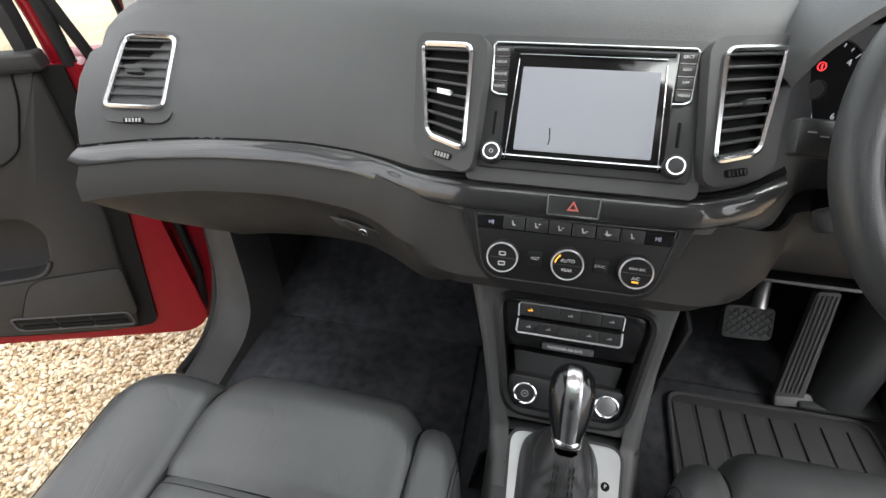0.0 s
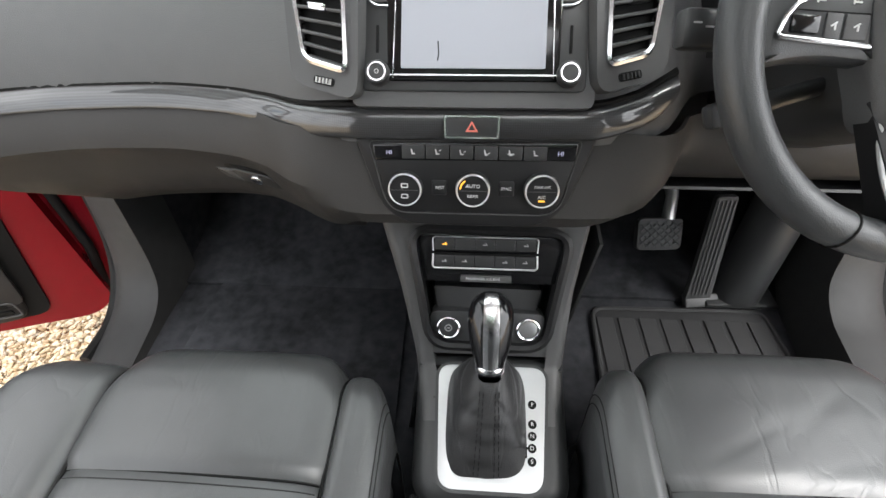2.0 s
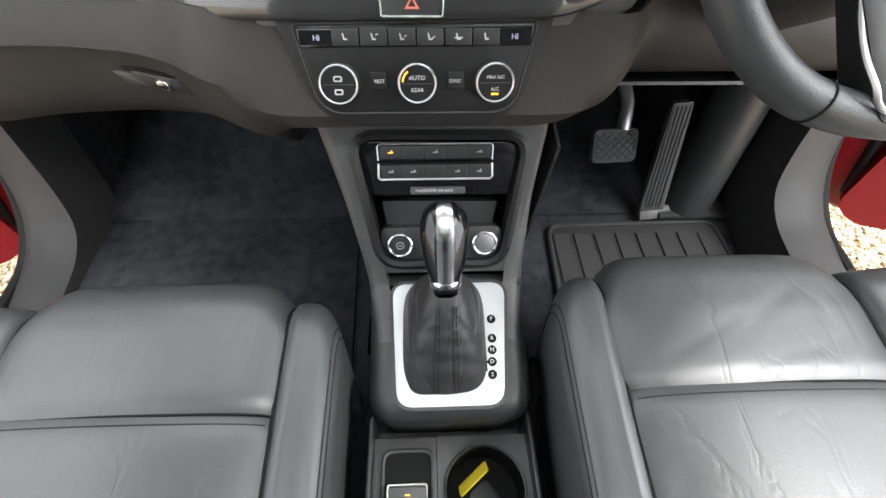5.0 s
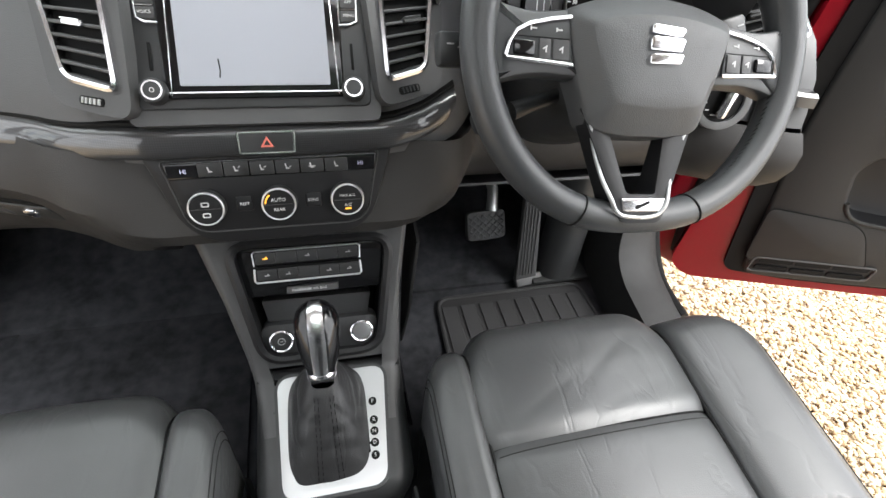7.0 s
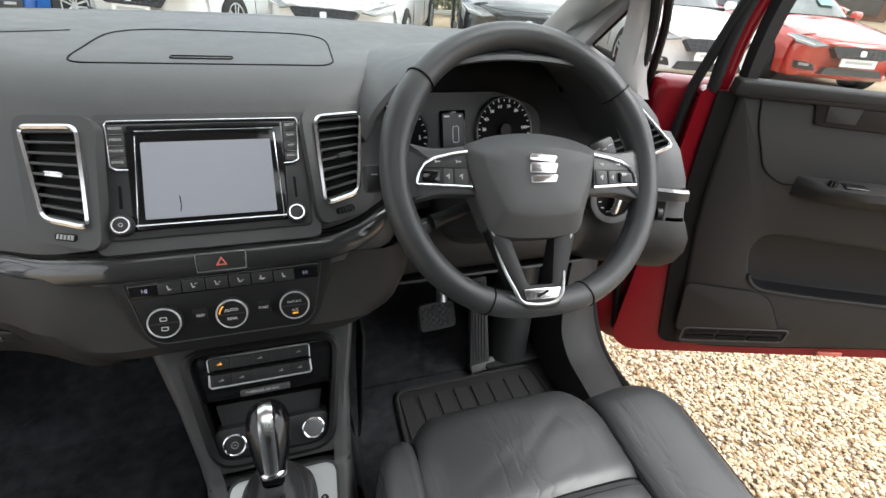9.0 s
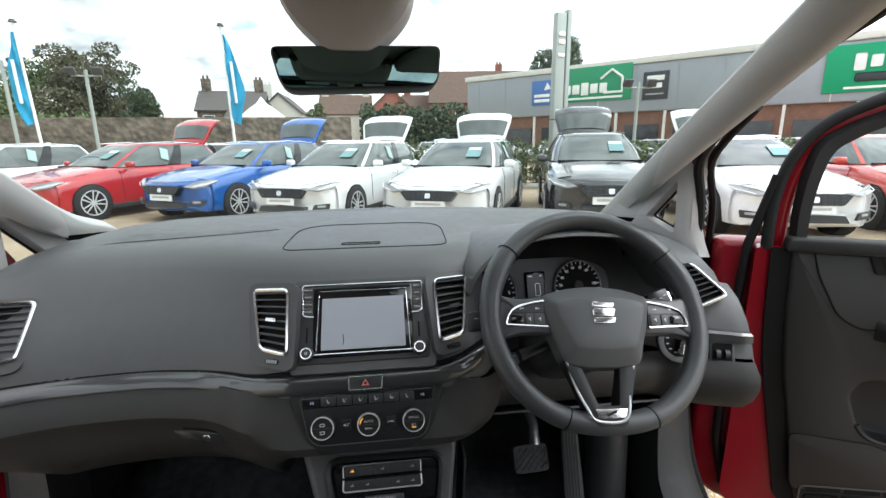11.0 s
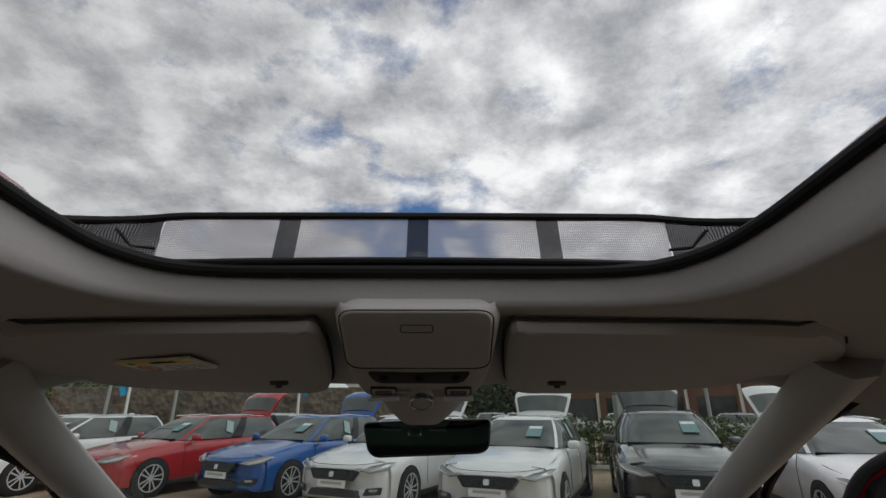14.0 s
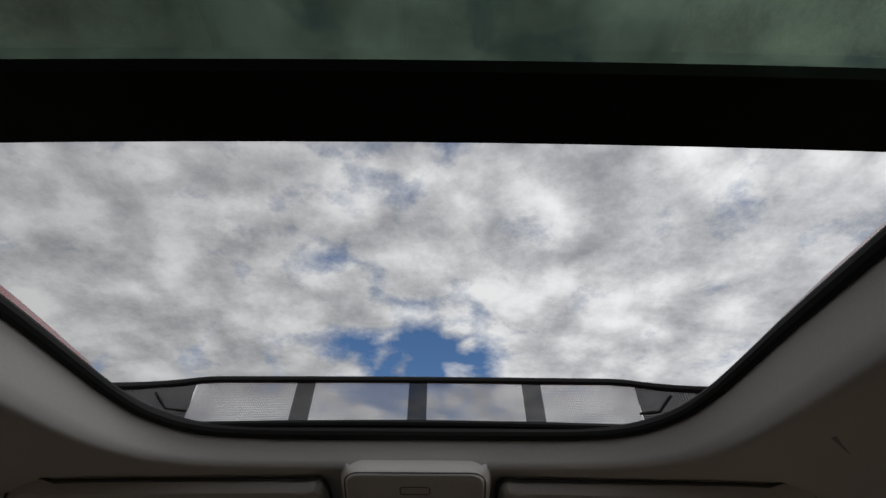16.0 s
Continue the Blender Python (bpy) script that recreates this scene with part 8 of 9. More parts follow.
    P("badge", slab(rrect(0.085, 0.075, 0.02), 0.012, 0.028, mg_), CHROME, "plain chrome badge", gr)
    P("number_plate", slab(rrect(0.52, 0.115, 0.01), 0, 0.02, basis((0, -2.178, 0.475), (1, 0, 0), (0, 0.08, 1))), PLATE, "white plate with a grey bar")
    P("plate_bar", box((0.40, 0.035, 0.004), basis((0, -2.198, 0.475), (1, 0, 0), (0, 0.08, 1)) @ T(0, 0.006, 0)), GREY_P)
    P("lower_intake", slab(rpoly([(-0.46, -0.055), (0.46, -0.055), (0.40, 0.045), (-0.40, 0.045)], 0.02), -0.12, 0.012, basis((0, -2.152, 0.345), (1, 0, 0), (0, 0.1, 1))), PLAST)
    P("bonnet_seam", tube(curve([(-0.80, -1.30, 0.868), (-0.74, -1.75, 0.79), (-0.45, -2.085, 0.745), (0, -2.135, 0.735), (0.45, -2.085, 0.745), (0.74, -1.75, 0.79), (0.80, -1.30, 0.868)], 5), 0.004, 5), BLACK)
    P("wiper_shelf", slab(rpoly([(-0.70, -0.90), (0.70, -0.90), (0.64, -0.78), (-0.64, -0.78)], 0.03), 0.955, 0.990), BLACK)
    if cards:
        c1 = gh(radians(-90) + 0.10, 0.50, 0.008)
        c2 = gh(radians(-90) + 0.22, 0.50, 0.008)
        d = (c2 - c1).normalized()
        upv = (gh(radians(-90) + 0.15, 0.7, 0.008) - gh(radians(-90) + 0.15, 0.4, 0.008)).normalized()
        mm = basis((c1 + c2) / 2 + V(-0.03, 0.0, 0.012), (1, 0, 0), upv)
        cd = P("price_card", slab(rrect(0.25, 0.34, 0.004), 0.0, 0.004, mm), CARD, "blue-green price card behind the glass")
        P("price_bar", box((0.21, 0.075, 0.002), mm @ T(0, 0.11, 0.005)), PLATE, "", cd)
        a = -0.0003
        mm = basis(gh(a, 0.5, 0.01) + V(0, -0.28, 0), (0, 1, 0), (-0.45, 0, 0.9))
        P("window_card", slab(rrect(0.17, 0.27, 0.004), 0.0, 0.004, mm @ pose(0, 0, 0, 0, 0, -18)), CARD2, "pale green card in the side window")
    if tail:
        tb = 0.10 if estate else 0.0
        TP = [(0.0, 1.50, 1.455, 0.50), (0.16, 1.545, 1.525, 0.53), (0.20, 1.555, 1.545, 0.535), (0.55, 1.68, 1.80, 0.60), (0.62, 1.71, 1.85, 0.61), (0.8, 1.82, 1.96, 0.61), (0.95, 1.97, 2.02, 0.57), (1.0, 2.10, 2.02, 0.52)]
        rows = [[V(t * w, y + tb + 0.05 * t * t, z - 0.05 * t ** 4) for t in [-1 + 2 * j / 14 for j in range(15)]] for _, y, z, w in TP]
        tg = P("tailgate", thicken(loft(rows), 0.05), color, "tailgate standing open")
        rows = [[V(t * (w - 0.06), y + tb - 0.004 + 0.05 * t * t, z - 0.05 * t ** 4 + 0.006) for t in [-1 + 2 * j / 14 for j in range(15)]] for _, y, z, w in TP[2:5]]
        P("tailgate_window", thicken(loft(rows), 0.02), CARGLASS, "dark rear window", tg)
    P("aerial", box((0.03, 0.12, 0.045), T(0, 1.25 + ext, 1.455), 0.012), color)
    return car


CARS = [("red estate car with open tailgate and silver roof rails", -5.49, 10.6, 28, RED_C, dict(estate=True)),
        ("blue estate car with open tailgate and price cards", -2.82, 10.3, 28, BLUE_P, dict(estate=True)),
        ("white estate car with honeycomb grille and open tailgate", -0.66, 9.32, 26, WHITE, dict(estate=True)),
        ("white hatchback with black grille and open tailgate", 1.56, 8.47, 24, WHITE, dict()),
        ("dark grey sport utility car with open tailgate", 3.98, 8.20, 17, GREY_C, dict(suv=True)),
        ("white hatchback parked beside the sales row", 6.10, 7.05, 16, WHITE, dict()),
        ("coral red hatchback parked in the sales row", 8.60, 6.80, 18, ORANGE, dict(tail=False)),
        ("white estate car at the end of the row", -8.3, 10.8, 20, WHITE, dict(estate=True, tail=False))]
made = []
for lab, x, y, a, c, kw in CARS:
    made.append(parked_car(lab, pose(x, y, 0, 0, 0, -a), c, **kw))
# far row of cars in the retail car park
far = parked_car("silver car parked far off by the shops", pose(9.0, 33.0, 0, 0, 0, 70), SILVER, tail=False, cards=False)
FARP = [(1.5, 30.0, 80, 3), (4.2, 31.5, 84, 1), (6.6, 34.0, 78, 7), (12.5, 30.0, 60, 3), (14.5, 27.5, 58, 0), (16.8, 25.5, 55, 1), (18.6, 23.2, 50, 6), (21.5, 20.8, 48, 3), (24.0, 18.5, 46, 0), (-0.5, 28.0, 84, 7), (-5.5, 19.0, 80, 7), (20.5, 26.5, 50, 5), (24.5, 22.5, 46, 6)]
for x, y, a, k in FARP:
    src = far if k in (1, 5) else made[7] if k in (3, 7) else made[6]
    o = copy_thing(src, pose(x, y, 0, 0, 0, a))
    o["label"] = "car parked far off in the retail car park"
    o["group"] = "far parked cars"

# ---- shops ----
FU = (0.69, -0.7238)
M_SHOP = Matrix(((FU[0], 0, FU[1], 8.7), (FU[1], 0, -FU[0], 47.5), (0, 1, 0, 0), (0, 0, 0, 1)))
CLAD = mat("grey_cladding", (0.30, 0.33, 0.36), 0.55, var=0.05, scale=0.6)
FASCIA = mat("white_fascia", (0.66, 0.66, 0.62), 0.6, var=0.1, scale=1.5)
BRICK = mat("brown_brick", (0.22, 0.12, 0.085), 0.9, var=0.25, scale=6)
SHOPGL = mat("shop_glass", (0.05, 0.055, 0.06), 0.1, var=0.4, scale=1.5)
GREEN_S = mat("green_sign", (0.02, 0.26, 0.12), 0.5, var=0.04)
GREEN_S2 = mat("bright_green_sign", (0.0, 0.30, 0.13), 0.5, var=0.04)
BLUE_S = mat("blue_sign", (0.06, 0.16, 0.42), 0.5)
BLACK_S = mat("black_sign", (0.03, 0.035, 0.04), 0.5)
WHITE_S = mat("white_sign", (0.80, 0.82, 0.80), 0.5)
shop = thing("retail_building", "long grey clad retail building with coloured sign boards", "building", M_SHOP)
part("wall", box((46, 3.6, 12), T(23, 5.4, -6.0), 0.15), CLAD, shop, "grey metal cladding")
part("lower_wall", box((46, 3.6, 11.6), T(23, 1.8, -6.2)), BRICK, shop, "brown brick lower wall")
part("fascia", box((46.4, 0.45, 12.2), T(23, 7.42, -6.0), 0.05), FASCIA, shop, "white fascia")
part("roof", box((45, 0.5, 8), T(23, 7.8, -8.0), 0.1), FASCIA, shop)
for k in range(12):
    part("shop_window", box((2.6, 2.3, 0.2), T(2.2 + k * 3.7, 1.45, -0.32)), SHOPGL, shop)
    part("canopy_post", box((0.18, 3.6, 0.18), T(0.3 + k * 3.7, 1.8, 0.1)), FASCIA, shop)
for k in range(15):
    part("cladding_joint", box((0.05, 3.5, 0.05), T(1.5 + k * 3.0, 5.4, 0.01)), FASCIA if k % 5 == 4 else CLAD, shop)


def sign(s0, s1, z0, z1, mt, label):
    g = thing("shop_sign", label, "sign", M_SHOP @ T((s0 + s1) / 2, (z0 + z1) / 2, 0.06), group="shop signs")
    part("board", box((s1 - s0, z1 - z0, 0.12), None, 0.02), mt, g)
    return g, s1 - s0, z1 - z0


g, w, h = sign(9.2, 16.15, 4.6, 7.35, GREEN_S, "green shop sign board with a white house outline")
part("house_outline", tube([V(1.3, -0.75, 0.1), V(2.75, -0.75, 0.1), V(2.75, 0.35, 0.1), V(1.9, 1.0, 0.1), V(1.0, 0.35, 0.1)], 0.11, 6), WHITE_S, g)
for k in range(5):
    part("lettering_bar", box((0.62, 0.75 if k not in (2,) else 1.0, 0.05), T(-1.9 + k * 0.78, -0.35, 0.08), 0.05), WHITE_S, g)
part("base_line", box((5.6, 0.16, 0.05), T(0.0, -1.1, 0.08)), WHITE_S, g)
g, w, h = sign(7.35, 9.6, 4.55, 6.65, BLUE_S, "blue shop sign board with white bars")
for k in range(2):
    part("lettering_bar", box((1.5, 0.26, 0.05), T(-0.1, -0.25 - 0.42 * k, 0.08), 0.03), WHITE_S, g)
part("emblem", slab(rpoly([(0.1, 0.2), (0.75, 0.3), (0.4, 0.85)], 0.05), 0.05, 0.1), WHITE_S, g)
g, w, h = sign(17.0, 18.85, 4.45, 6.5, BLACK_S, "black cafe sign board with pale bars")
for k in range(2):
    part("lettering_bar", box((1.25 if k == 0 else 1.0, 0.36, 0.05), T(0, 0.55 - 0.55 * k, 0.08), 0.03), WHITE_S, g)
part("lettering_bar", box((1.3, 0.10, 0.05), T(0, -0.62, 0.08)), GREY_P, g)
g, w, h = sign(28.0, 34.5, 4.15, 6.95, GREEN_S2, "bright green shop sign board with white bars")
for k, (x, bw, z, bh) in enumerate(((-1.6, 0.55, 0.35, 1.0), (-0.85, 0.55, 0.35, 0.7), (-0.2, 0.4, 0.4, 0.95), (0.4, 0.5, 0.35, 0.7))):
    part("lettering_bar", box((bw, bh, 0.05), T(x, z, 0.08), 0.08), WHITE_S, g)
part("lettering_bar", box((2.7, 0.50, 0.05), T(-0.4, -0.55, 0.08), 0.08), BLACK_S, g)
part("base_line", box((4.0, 0.14, 0.05), T(-0.2, -1.15, 0.08)), WHITE_S, g)

# ---- totem sign, flags, lamp posts ----
STEEL = mat("grey_steel", (0.36, 0.39, 0.37), 0.45, metal=0.3, var=0.08, scale=3)
tot = thing("totem_sign", "tall grey steel dealer totem sign", "sign", pose(4.95, 12.6, 0, 0, 0, 12))
part("slab", box((0.30, 0.22, 4.70), T(-0.06, 0, 2.35), 0.03), STEEL, tot)
part("edge_column", box((0.13, 0.26, 4.78), T(0.17, 0, 2.39), 0.02), STEEL, tot)
part("joint", box((0.44, 0.27, 0.03), T(0, 0, 1.95)), PLAST_GREY, tot)
for k, zz in enumerate((4.15, 3.95, 3.62)):
    part("emblem_bar", box((0.20, 0.03, 0.12), T(-0.05, -0.115, zz), 0.02), CHROME, tot, "plain chrome emblem bar")
FLAG = mat("blue_flag", (0.03, 0.33, 0.55), 0.7, var=0.15, scale=3)
for x, y, lean, sw in ((-9.2, 14.0, -2.0, -1), (-4.15, 14.0, -1.0, 1)):
    fl = thing("flag_pole", "white flag pole with a hanging blue banner", "flag", pose(x, y, 0, 0, lean, 0), group="flag poles")
    part("pole", tube([V(0, 0, 0), V(0, 0, 4.55)], [0.045, 0.032], 12), WHITE_S, fl)
    part("pole_cap", cyl(0.10, 0.06, 0.07, T(0, 0, 4.52), 16), PLAST, fl)
    rows = []
    for k in range(15):
        z = 4.35 - 2.35 * k / 14
        wd_ = 0.42 * math.sin(math.pi * min(1, (k + 1.0) / 11) * 0.5) * (1 - 0.5 * max(0, (k - 9) / 5))
        rows.append([V(sw * (0.03 + wd_ * j / 6), 0.05 * math.sin(k * 0.9 + j * 1.1), z - 0.10 * j / 6) for j in range(7)])
    part("banner", thicken(loft(rows), 0.004), FLAG, fl, "blue printed banner")
    part("banner_bar", tube([V(sw * 0.18, -0.07, 3.6), V(sw * 0.20, -0.07, 2.5)], 0.04, 5), WHITE_S, fl)
for x, y, h_ in ((-12.6, 18.0, 4.2), (-10.3, 18.5, 4.0), (9.2, 16.0, 3.4)):
    lp = thing("flood_lamp_post", "grey post with two flood lamps", "lamp post", pose(x, y, 0), group="flood lamp posts")
    part("post", tube([V(0, 0, 0), V(0, 0, h_)], 0.06, 10), STEEL, lp)
    part("cross_arm", tube([V(-0.5, 0, h_ - 0.2), V(0.5, 0, h_ - 0.2)], 0.03, 8), STEEL, lp)
    for s in (-1, 1):
        part("flood_lamp", box((0.34, 0.12, 0.26), T(s * 0.45, -0.1, h_ - 0.05) @ pose(0, 0, 0, 25, 0, 0), 0.02), PLAST_GREY, lp)

# ---- stone wall, houses ----
STONE = mat("rubble_stone", (0.13, 0.108, 0.085), 0.95, var=0.55, scale=2.5, bump=0.8, bscale=4, voro=True)
single("yard_wall", box((16.5, 0.4, 2.55), T(-9.6, 22.0, 1.275), 0.06), STONE, "old rubble stone wall behind the yard", "wall", kind="structure")
TILE_R = mat("brown_roof", (0.13, 0.085, 0.065), 0.9, var=0.25, scale=5)
SLATE = mat("slate_roof", (0.10, 0.09, 0.085), 0.85, var=0.2, scale=5)
RENDERW = mat("pale_render", (0.62, 0.60, 0.54), 0.85, var=0.08, scale=2)
REDBR = mat("red_brick", (0.27, 0.11, 0.08), 0.9, var=0.2, scale=6)
WINPANE = mat("house_window", (0.06, 0.07, 0.08), 0.1)


def house(x, y, w, d, eaves, ridge, rz, wall, roof, label, wins=3, chim=1, gable=False):
    h = thing("house", label, "house", pose(x, y, 0, 0, 0, rz), group="far houses")
    part("wall", box((w, d, eaves), T(0, 0, eaves / 2)), wall, h)
    if gable:
        rows = [[V(-w / 2 - 0.2, -d / 2 - 0.2, eaves), V(0, -d / 2 - 0.2, ridge), V(w / 2 + 0.2, -d / 2 - 0.2, eaves)], [V(-w / 2 - 0.2, d / 2 + 0.2, eaves), V(0, d / 2 + 0.2, ridge), V(w / 2 + 0.2, d / 2 + 0.2, eaves)]]
        gb = bmesh.new()
        gb.faces.new([gb.verts.new(p) for p in (V(-w / 2, -d / 2, eaves), V(w / 2, -d / 2, eaves), V(0, -d / 2, ridge))])
        part("gable", thicken(gb, 0.1), wall, h)
    else:
        rows = [[V(-w / 2 - 0.2, -d / 2 - 0.3, eaves - 0.1), V(-w / 2 - 0.2, 0, ridge), V(-w / 2 - 0.2, d / 2 + 0.3, eaves - 0.1)], [V(w / 2 + 0.2, -d / 2 - 0.3, eaves - 0.1), V(w / 2 + 0.2, 0, ridge), V(w / 2 + 0.2, d / 2 + 0.3, eaves - 0.1)]]
        for s in (-1, 1):
            gb = bmesh.new()
            gb.faces.new([gb.verts.new(p) for p in (V(s * w / 2, -d / 2, eaves - 0.05), V(s * w / 2, d / 2, eaves - 0.05), V(s * w / 2, 0, ridge - 0.05))])
            part("gable", thicken(gb, 0.1), wall, h)
    part("roof", thicken(loft(rows), 0.18), roof, h, "tiled roof", 20)
    for k in range(wins):
        xx = -w / 2 + (k + 0.5) * w / wins
        for zz in ([eaves * 0.72] if eaves < 4.5 else [eaves * 0.35, eaves * 0.76]):
            wn = part("window", box((1.1, 0.12, 1.2), T(xx, -d / 2 - 0.02, zz)), WHITE_S, h)
            part("pane", box((0.95, 0.14, 1.05), T(xx, -d / 2 - 0.03, zz)), WINPANE, wn)
    for k in range(chim):
        part("chimney", merge(box((0.9, 0.6, 1.5), T((-1 if k == 0 else 1) * (w / 2 - 0.6), 0, ridge + 0.4)), merge(cyl(0.12, 0.1, 0.4, T((-1 if k == 0 else 1) * (w / 2 - 0.6) - 0.2, 0, ridge + 1.1), 8), cyl(0.12, 0.1, 0.4, T((-1 if k == 0 else 1) * (w / 2 - 0.6) + 0.2, 0, ridge + 1.1), 8))), wall, h)
    return h


house(-15.6, 54.0, 6.4, 6, 4.9, 7.0, 8, STONE, SLATE, "stone house with a slate roof and two chimneys", 3, 2)
house(-13.2, 50.0, 3.4, 5, 3.4, 5.0, 0, RENDERW, SLATE, "low pale outbuilding with a slate roof", 1, 0)
house(-11.2, 58.0, 4.6, 6, 4.8, 7.0, 0, RENDERW, SLATE, "cream rendered gable house", 2, 1, True)
house(-4.6, 66.0, 6.6, 6, 5.2, 7.8, 0, RENDERW, TILE_R, "pale house with a brown tiled roof", 3, 2)
house(1.0, 62.0, 6.0, 7, 5.0, 7.9, 6, REDBR, TILE_R, "red brick gable house", 2, 0, True)
house(6.0, 64.0, 6.0, 7, 5.0, 7.6, 0, REDBR, TILE_R, "red brick house with a brown roof", 3, 1)
house(12.5, 62.0, 12.0, 9, 6.2, 10.4, -6, REDBR, TILE_R, "brick terrace with a long brown roof", 5, 1)
house(22.0, 66.0, 12.0, 9, 6.6, 10.8, -6, REDBR, TILE_R, "brick terrace with roof windows", 5, 1)
tent = thing("marquee", "white pointed garden marquee", "tent", pose(-9.5, 40.0, 0))
rows = [[V(r * math.cos(a), r * math.sin(a), z) for a in [2 * math.pi * j / 24 for j in range(24)]] for r, z in ((1.9, 0), (1.9, 3.2), (2.0, 3.3), (1.1, 4.1), (0.4, 4.6), (0.02, 5.1))]
part("canvas", loft(rows, close_u=True), WHITE_S, tent)


# ---- trees, hedges ----
def leaf_mat(name, c1, c2):
    m = bpy.data.materials.new(name)
    m.use_nodes = True
    nt = m.node_tree
    N, L = nt.nodes.new, nt.links.new
    b = nt.nodes["Principled BSDF"]
    g = N("ShaderNodeNewGeometry")
    r = N("ShaderNodeValToRGB")
    r.color_ramp.elements[0].color, r.color_ramp.elements[1].color = (*c1, 1), (*c2, 1)
    L(g.outputs["Random Per Island"], r.inputs[0])
    L(r.outputs[0], b.inputs["Base Color"])
    b.inputs["Roughness"].default_value = 0.65
    return m


LEAF = leaf_mat("leaves", (0.05, 0.075, 0.026), (0.14, 0.18, 0.07))
LEAF_D = leaf_mat("dark_leaves", (0.03, 0.05, 0.026), (0.085, 0.12, 0.06))
LEAF_B = leaf_mat("copper_leaves", (0.055, 0.058, 0.034), (0.13, 0.125, 0.07))
BARK = mat("bark", (0.09, 0.07, 0.05), 0.95, var=0.3, scale=8, bump=0.5, bscale=20)


def leaves(blobs, n, size, seed):
    """Many small leaf blades scattered over blobs (x, y, z, rx, ry, rz)."""
    rng = np.random.default_rng(seed)
    vol = np.array([b[3] * b[4] * b[5] for b in blobs]) ** 0.67
    pick = rng.choice(len(blobs), n, p=vol / vol.sum())
    B = np.array(blobs)[pick]
    d = rng.normal(size=(n, 3))
    d /= np.linalg.norm(d, axis=1)[:, None]
    rad = rng.uniform(0.55, 1.06, n) ** 0.6
    c = B[:, :3] + d * B[:, 3:] * rad[:, None]
    u = rng.normal(size=(n, 3)); u /= np.linalg.norm(u, axis=1)[:, None]
    w = np.cross(u, rng.normal(size=(n, 3))); w /= np.linalg.norm(w, axis=1)[:, None]
    s = size * rng.uniform(0.6, 1.4, n)[:, None]
    v = np.stack([c - u * s, c - w * s * 0.5, c + u * s, c + w * s * 0.5], 1).reshape(-1, 3)
    f = np.arange(4 * n).reshape(-1, 4)
    me = bpy.data.meshes.new("crown")
    me.from_pydata(v.tolist(), [], f.tolist())
    return me


def tree(x, y, h, blobs, n, size, mt, label, seed, trunk=0.3):
    t = thing("tree", label, "tree", pose(x, y, 0), group="trees behind the yard")
    bt = tube([V(0, 0, 0), V(0.1, 0, h * 0.3), V(0.0, 0.1, h * 0.6)], [trunk, trunk * 0.75, trunk * 0.3], 10)
    for b in blobs[:6]:
        merge(bt, tube([V(0.05, 0, h * 0.3), V(b[0] * 0.5, b[1] * 0.5, (h * 0.35 + b[2]) / 2), V(b[0], b[1], b[2])], [trunk * 0.4, trunk * 0.22, trunk * 0.08], 6))
    part("trunk", bt, BARK, t)
    me = leaves(blobs, n, size, seed)
    me.materials.append(mt)
    o = new("crown", me)
    o.parent = t
    o["kind"] = "stuff"
    return t


def blobset(h, w, k, seed, base=0.35, flat=0.6):
    r = random.Random(seed)
    out = []
    for i in range(k):
        u = i / max(1, k - 1)
        z = h * (base + (0.92 - base) * u)
        wd = w * (1.1 - 0.75 * abs(u - 0.35))
        a = r.uniform(0, 6.28)
        q = r.uniform(0.1, 0.62)
        out.append((wd * q * math.cos(a), wd * q * math.sin(a), z, wd * r.uniform(0.28, 0.45), wd * r.uniform(0.28, 0.45), wd * r.uniform(0.16, 0.30) * flat * 1.5))
    return out


tree(-23.0, 42.0, 9.6, blobset(9.6, 5.0, 26, 1, 0.22, 0.55), 22000, 0.12, LEAF_B, "spreading tree with thin brown-green leaves", 1, 0.35)
tree(-27.5, 43.0, 8.4, blobset(8.4, 4.5, 18, 2, 0.15, 0.8), 18000, 0.12, LEAF, "broad green tree behind the wall", 2)
tree(-34.0, 44.0, 7.8, blobset(7.8, 5.0, 16, 3, 0.12, 0.8), 15000, 0.13, LEAF, "broad green tree beside the yard", 3)
tree(-17.6, 38.0, 5.9, blobset(5.9, 2.8, 16, 4, 0.10, 1.0), 15000, 0.09, LEAF_D, "dense dark evergreen tree", 4, 0.2)
tree(22.0, 58.0, 14.0, blobset(14.0, 5.4, 24, 5, 0.40, 1.0), 20000, 0.16, LEAF_D, "tall dark tree behind the shops", 5, 0.4)
tree(-10.6, 47.0, 5.4, blobset(5.4, 1.8, 8, 6, 0.2, 1.0), 2500, 0.16, LEAF_D, "small evergreen tree by the houses", 6, 0.15)
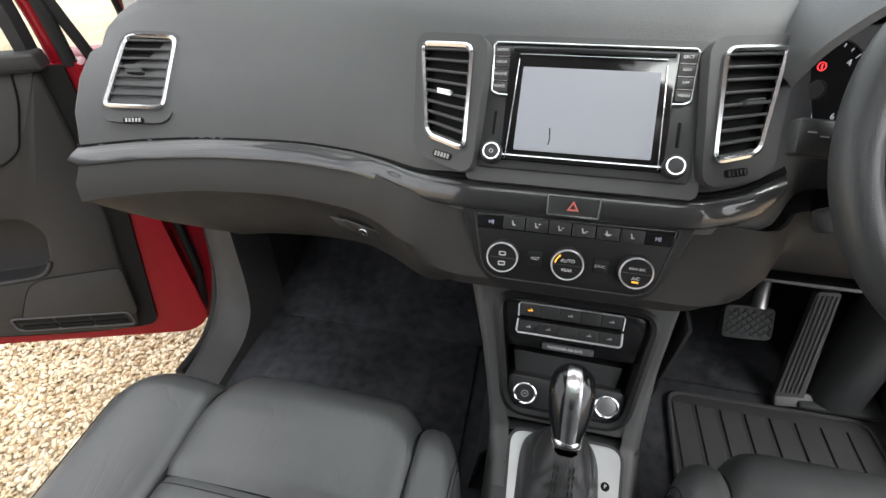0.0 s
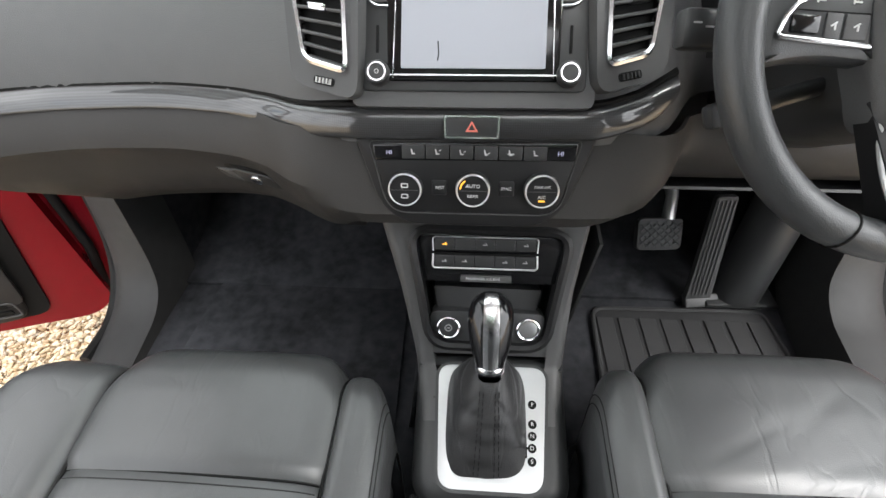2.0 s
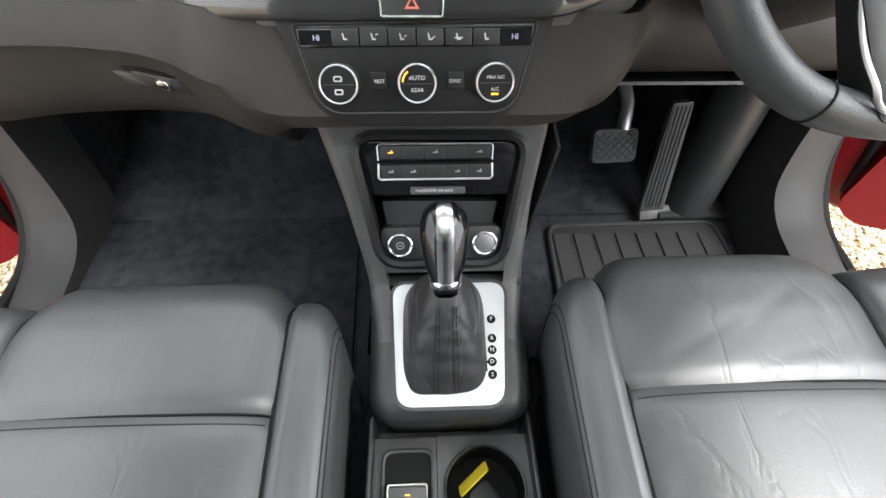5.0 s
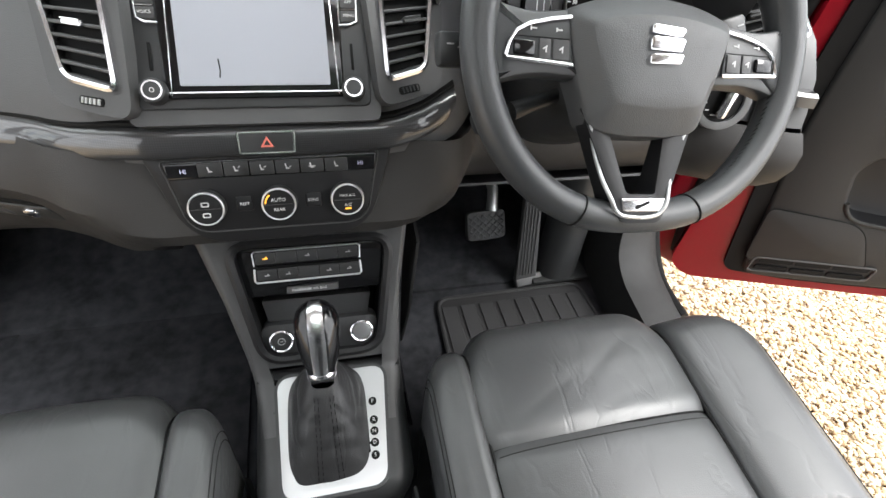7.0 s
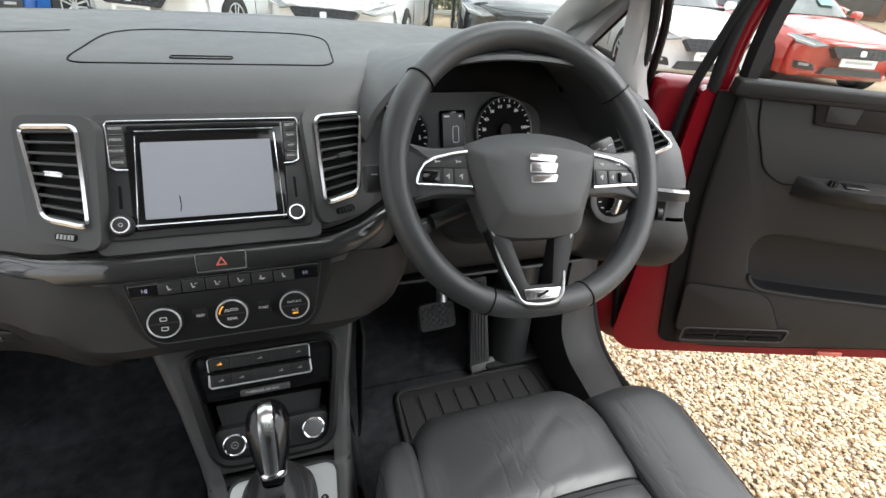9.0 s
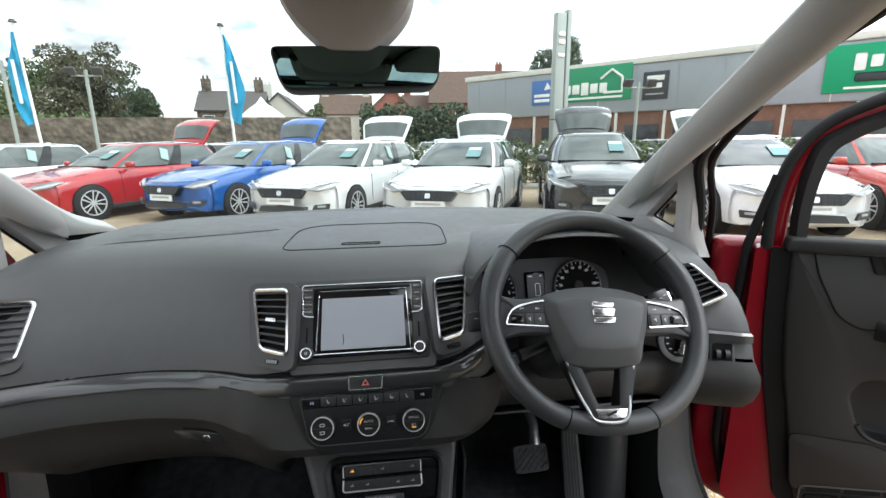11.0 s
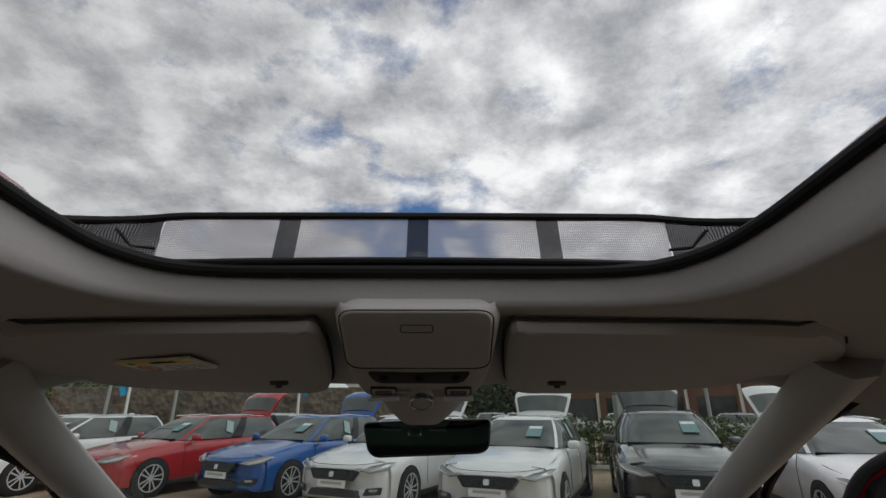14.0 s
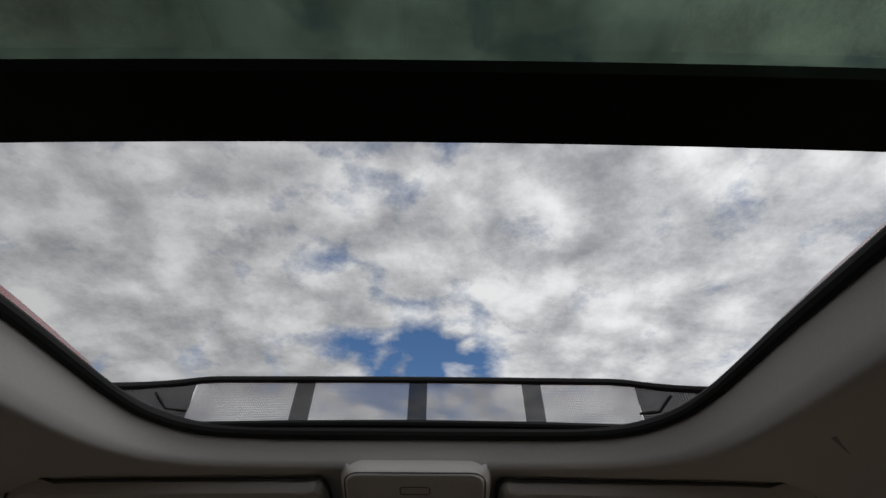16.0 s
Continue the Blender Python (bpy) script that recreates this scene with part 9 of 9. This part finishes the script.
tree(-6.5, 50.0, 5.4, blobset(5.4, 2.2, 8, 7, 0.2, 1.0), 2500, 0.18, LEAF, "small round green tree by the houses", 7, 0.15)
for k, (x, y, h_, w) in enumerate(((38, 75, 13, 6), (46, 72, 12, 7), (54, 66, 12.5, 7), (62, 60, 12, 7), (30, 80, 12.5, 5))):
    tree(x, y, h_, blobset(h_, w, 10, 20 + k, 0.3, 0.9), 3500, 0.35, LEAF_D, "dark tree on the far skyline", 20 + k)


def hedge(name, x0, x1, y, w, h, n, size, mt, label, seed, slope=0.0):
    r = random.Random(seed)
    blobs = []
    k = int((x1 - x0) / 0.45)
    for i in range(k):
        x = x0 + (x1 - x0) * (i + 0.5) / k
        yy = y + slope * (x - x0)
        for z in np.arange(0.25, h, 0.4):
            blobs.append((x, yy + r.uniform(-0.1, 0.1), z * r.uniform(0.9, 1.08), 0.36, w, 0.32))
    me = leaves(blobs, n, size, seed)
    me.materials.append(mt)
    return tagged(new(name, me), label, "hedge", kind="stuff")


hedge("hedge", -3.0, 13.0, 14.6, 0.5, 1.45, 26000, 0.055, LEAF, "clipped green hedge behind the parked cars", 31, -0.12)
hedge("bushes", -1.5, 6.8, 37.0, 1.3, 3.9, 12000, 0.16, LEAF_D, "dark green bushes before the houses", 32)
hedge("bushes", -27.0, -14.0, 27.0, 1.2, 2.9, 9000, 0.14, LEAF, "rough green bushes along the wall", 33)
hedge("bushes", -12.0, -2.0, 30.0, 1.0, 2.6, 7000, 0.13, LEAF_D, "low dark bushes beyond the wall", 34)
# pale kerb line and grass strip behind the row
single("kerb", box((16, 0.18, 0.12), T(4, 13.4, 0.06) @ pose(0, 0, 0, 0, 0, -6), 0.02), FASCIA, "pale concrete kerb behind the parked cars", "kerb", kind="structure")
single("concrete_strip", box((0.35, 2.6, 0.02), pose(-3.3, 6.0, 0.002, 0, 0, -48), 0.004), mat("worn_concrete", (0.42, 0.37, 0.31), 0.9, var=0.25, scale=20), "worn concrete strip let into the gravel", "pavement", kind="structure")
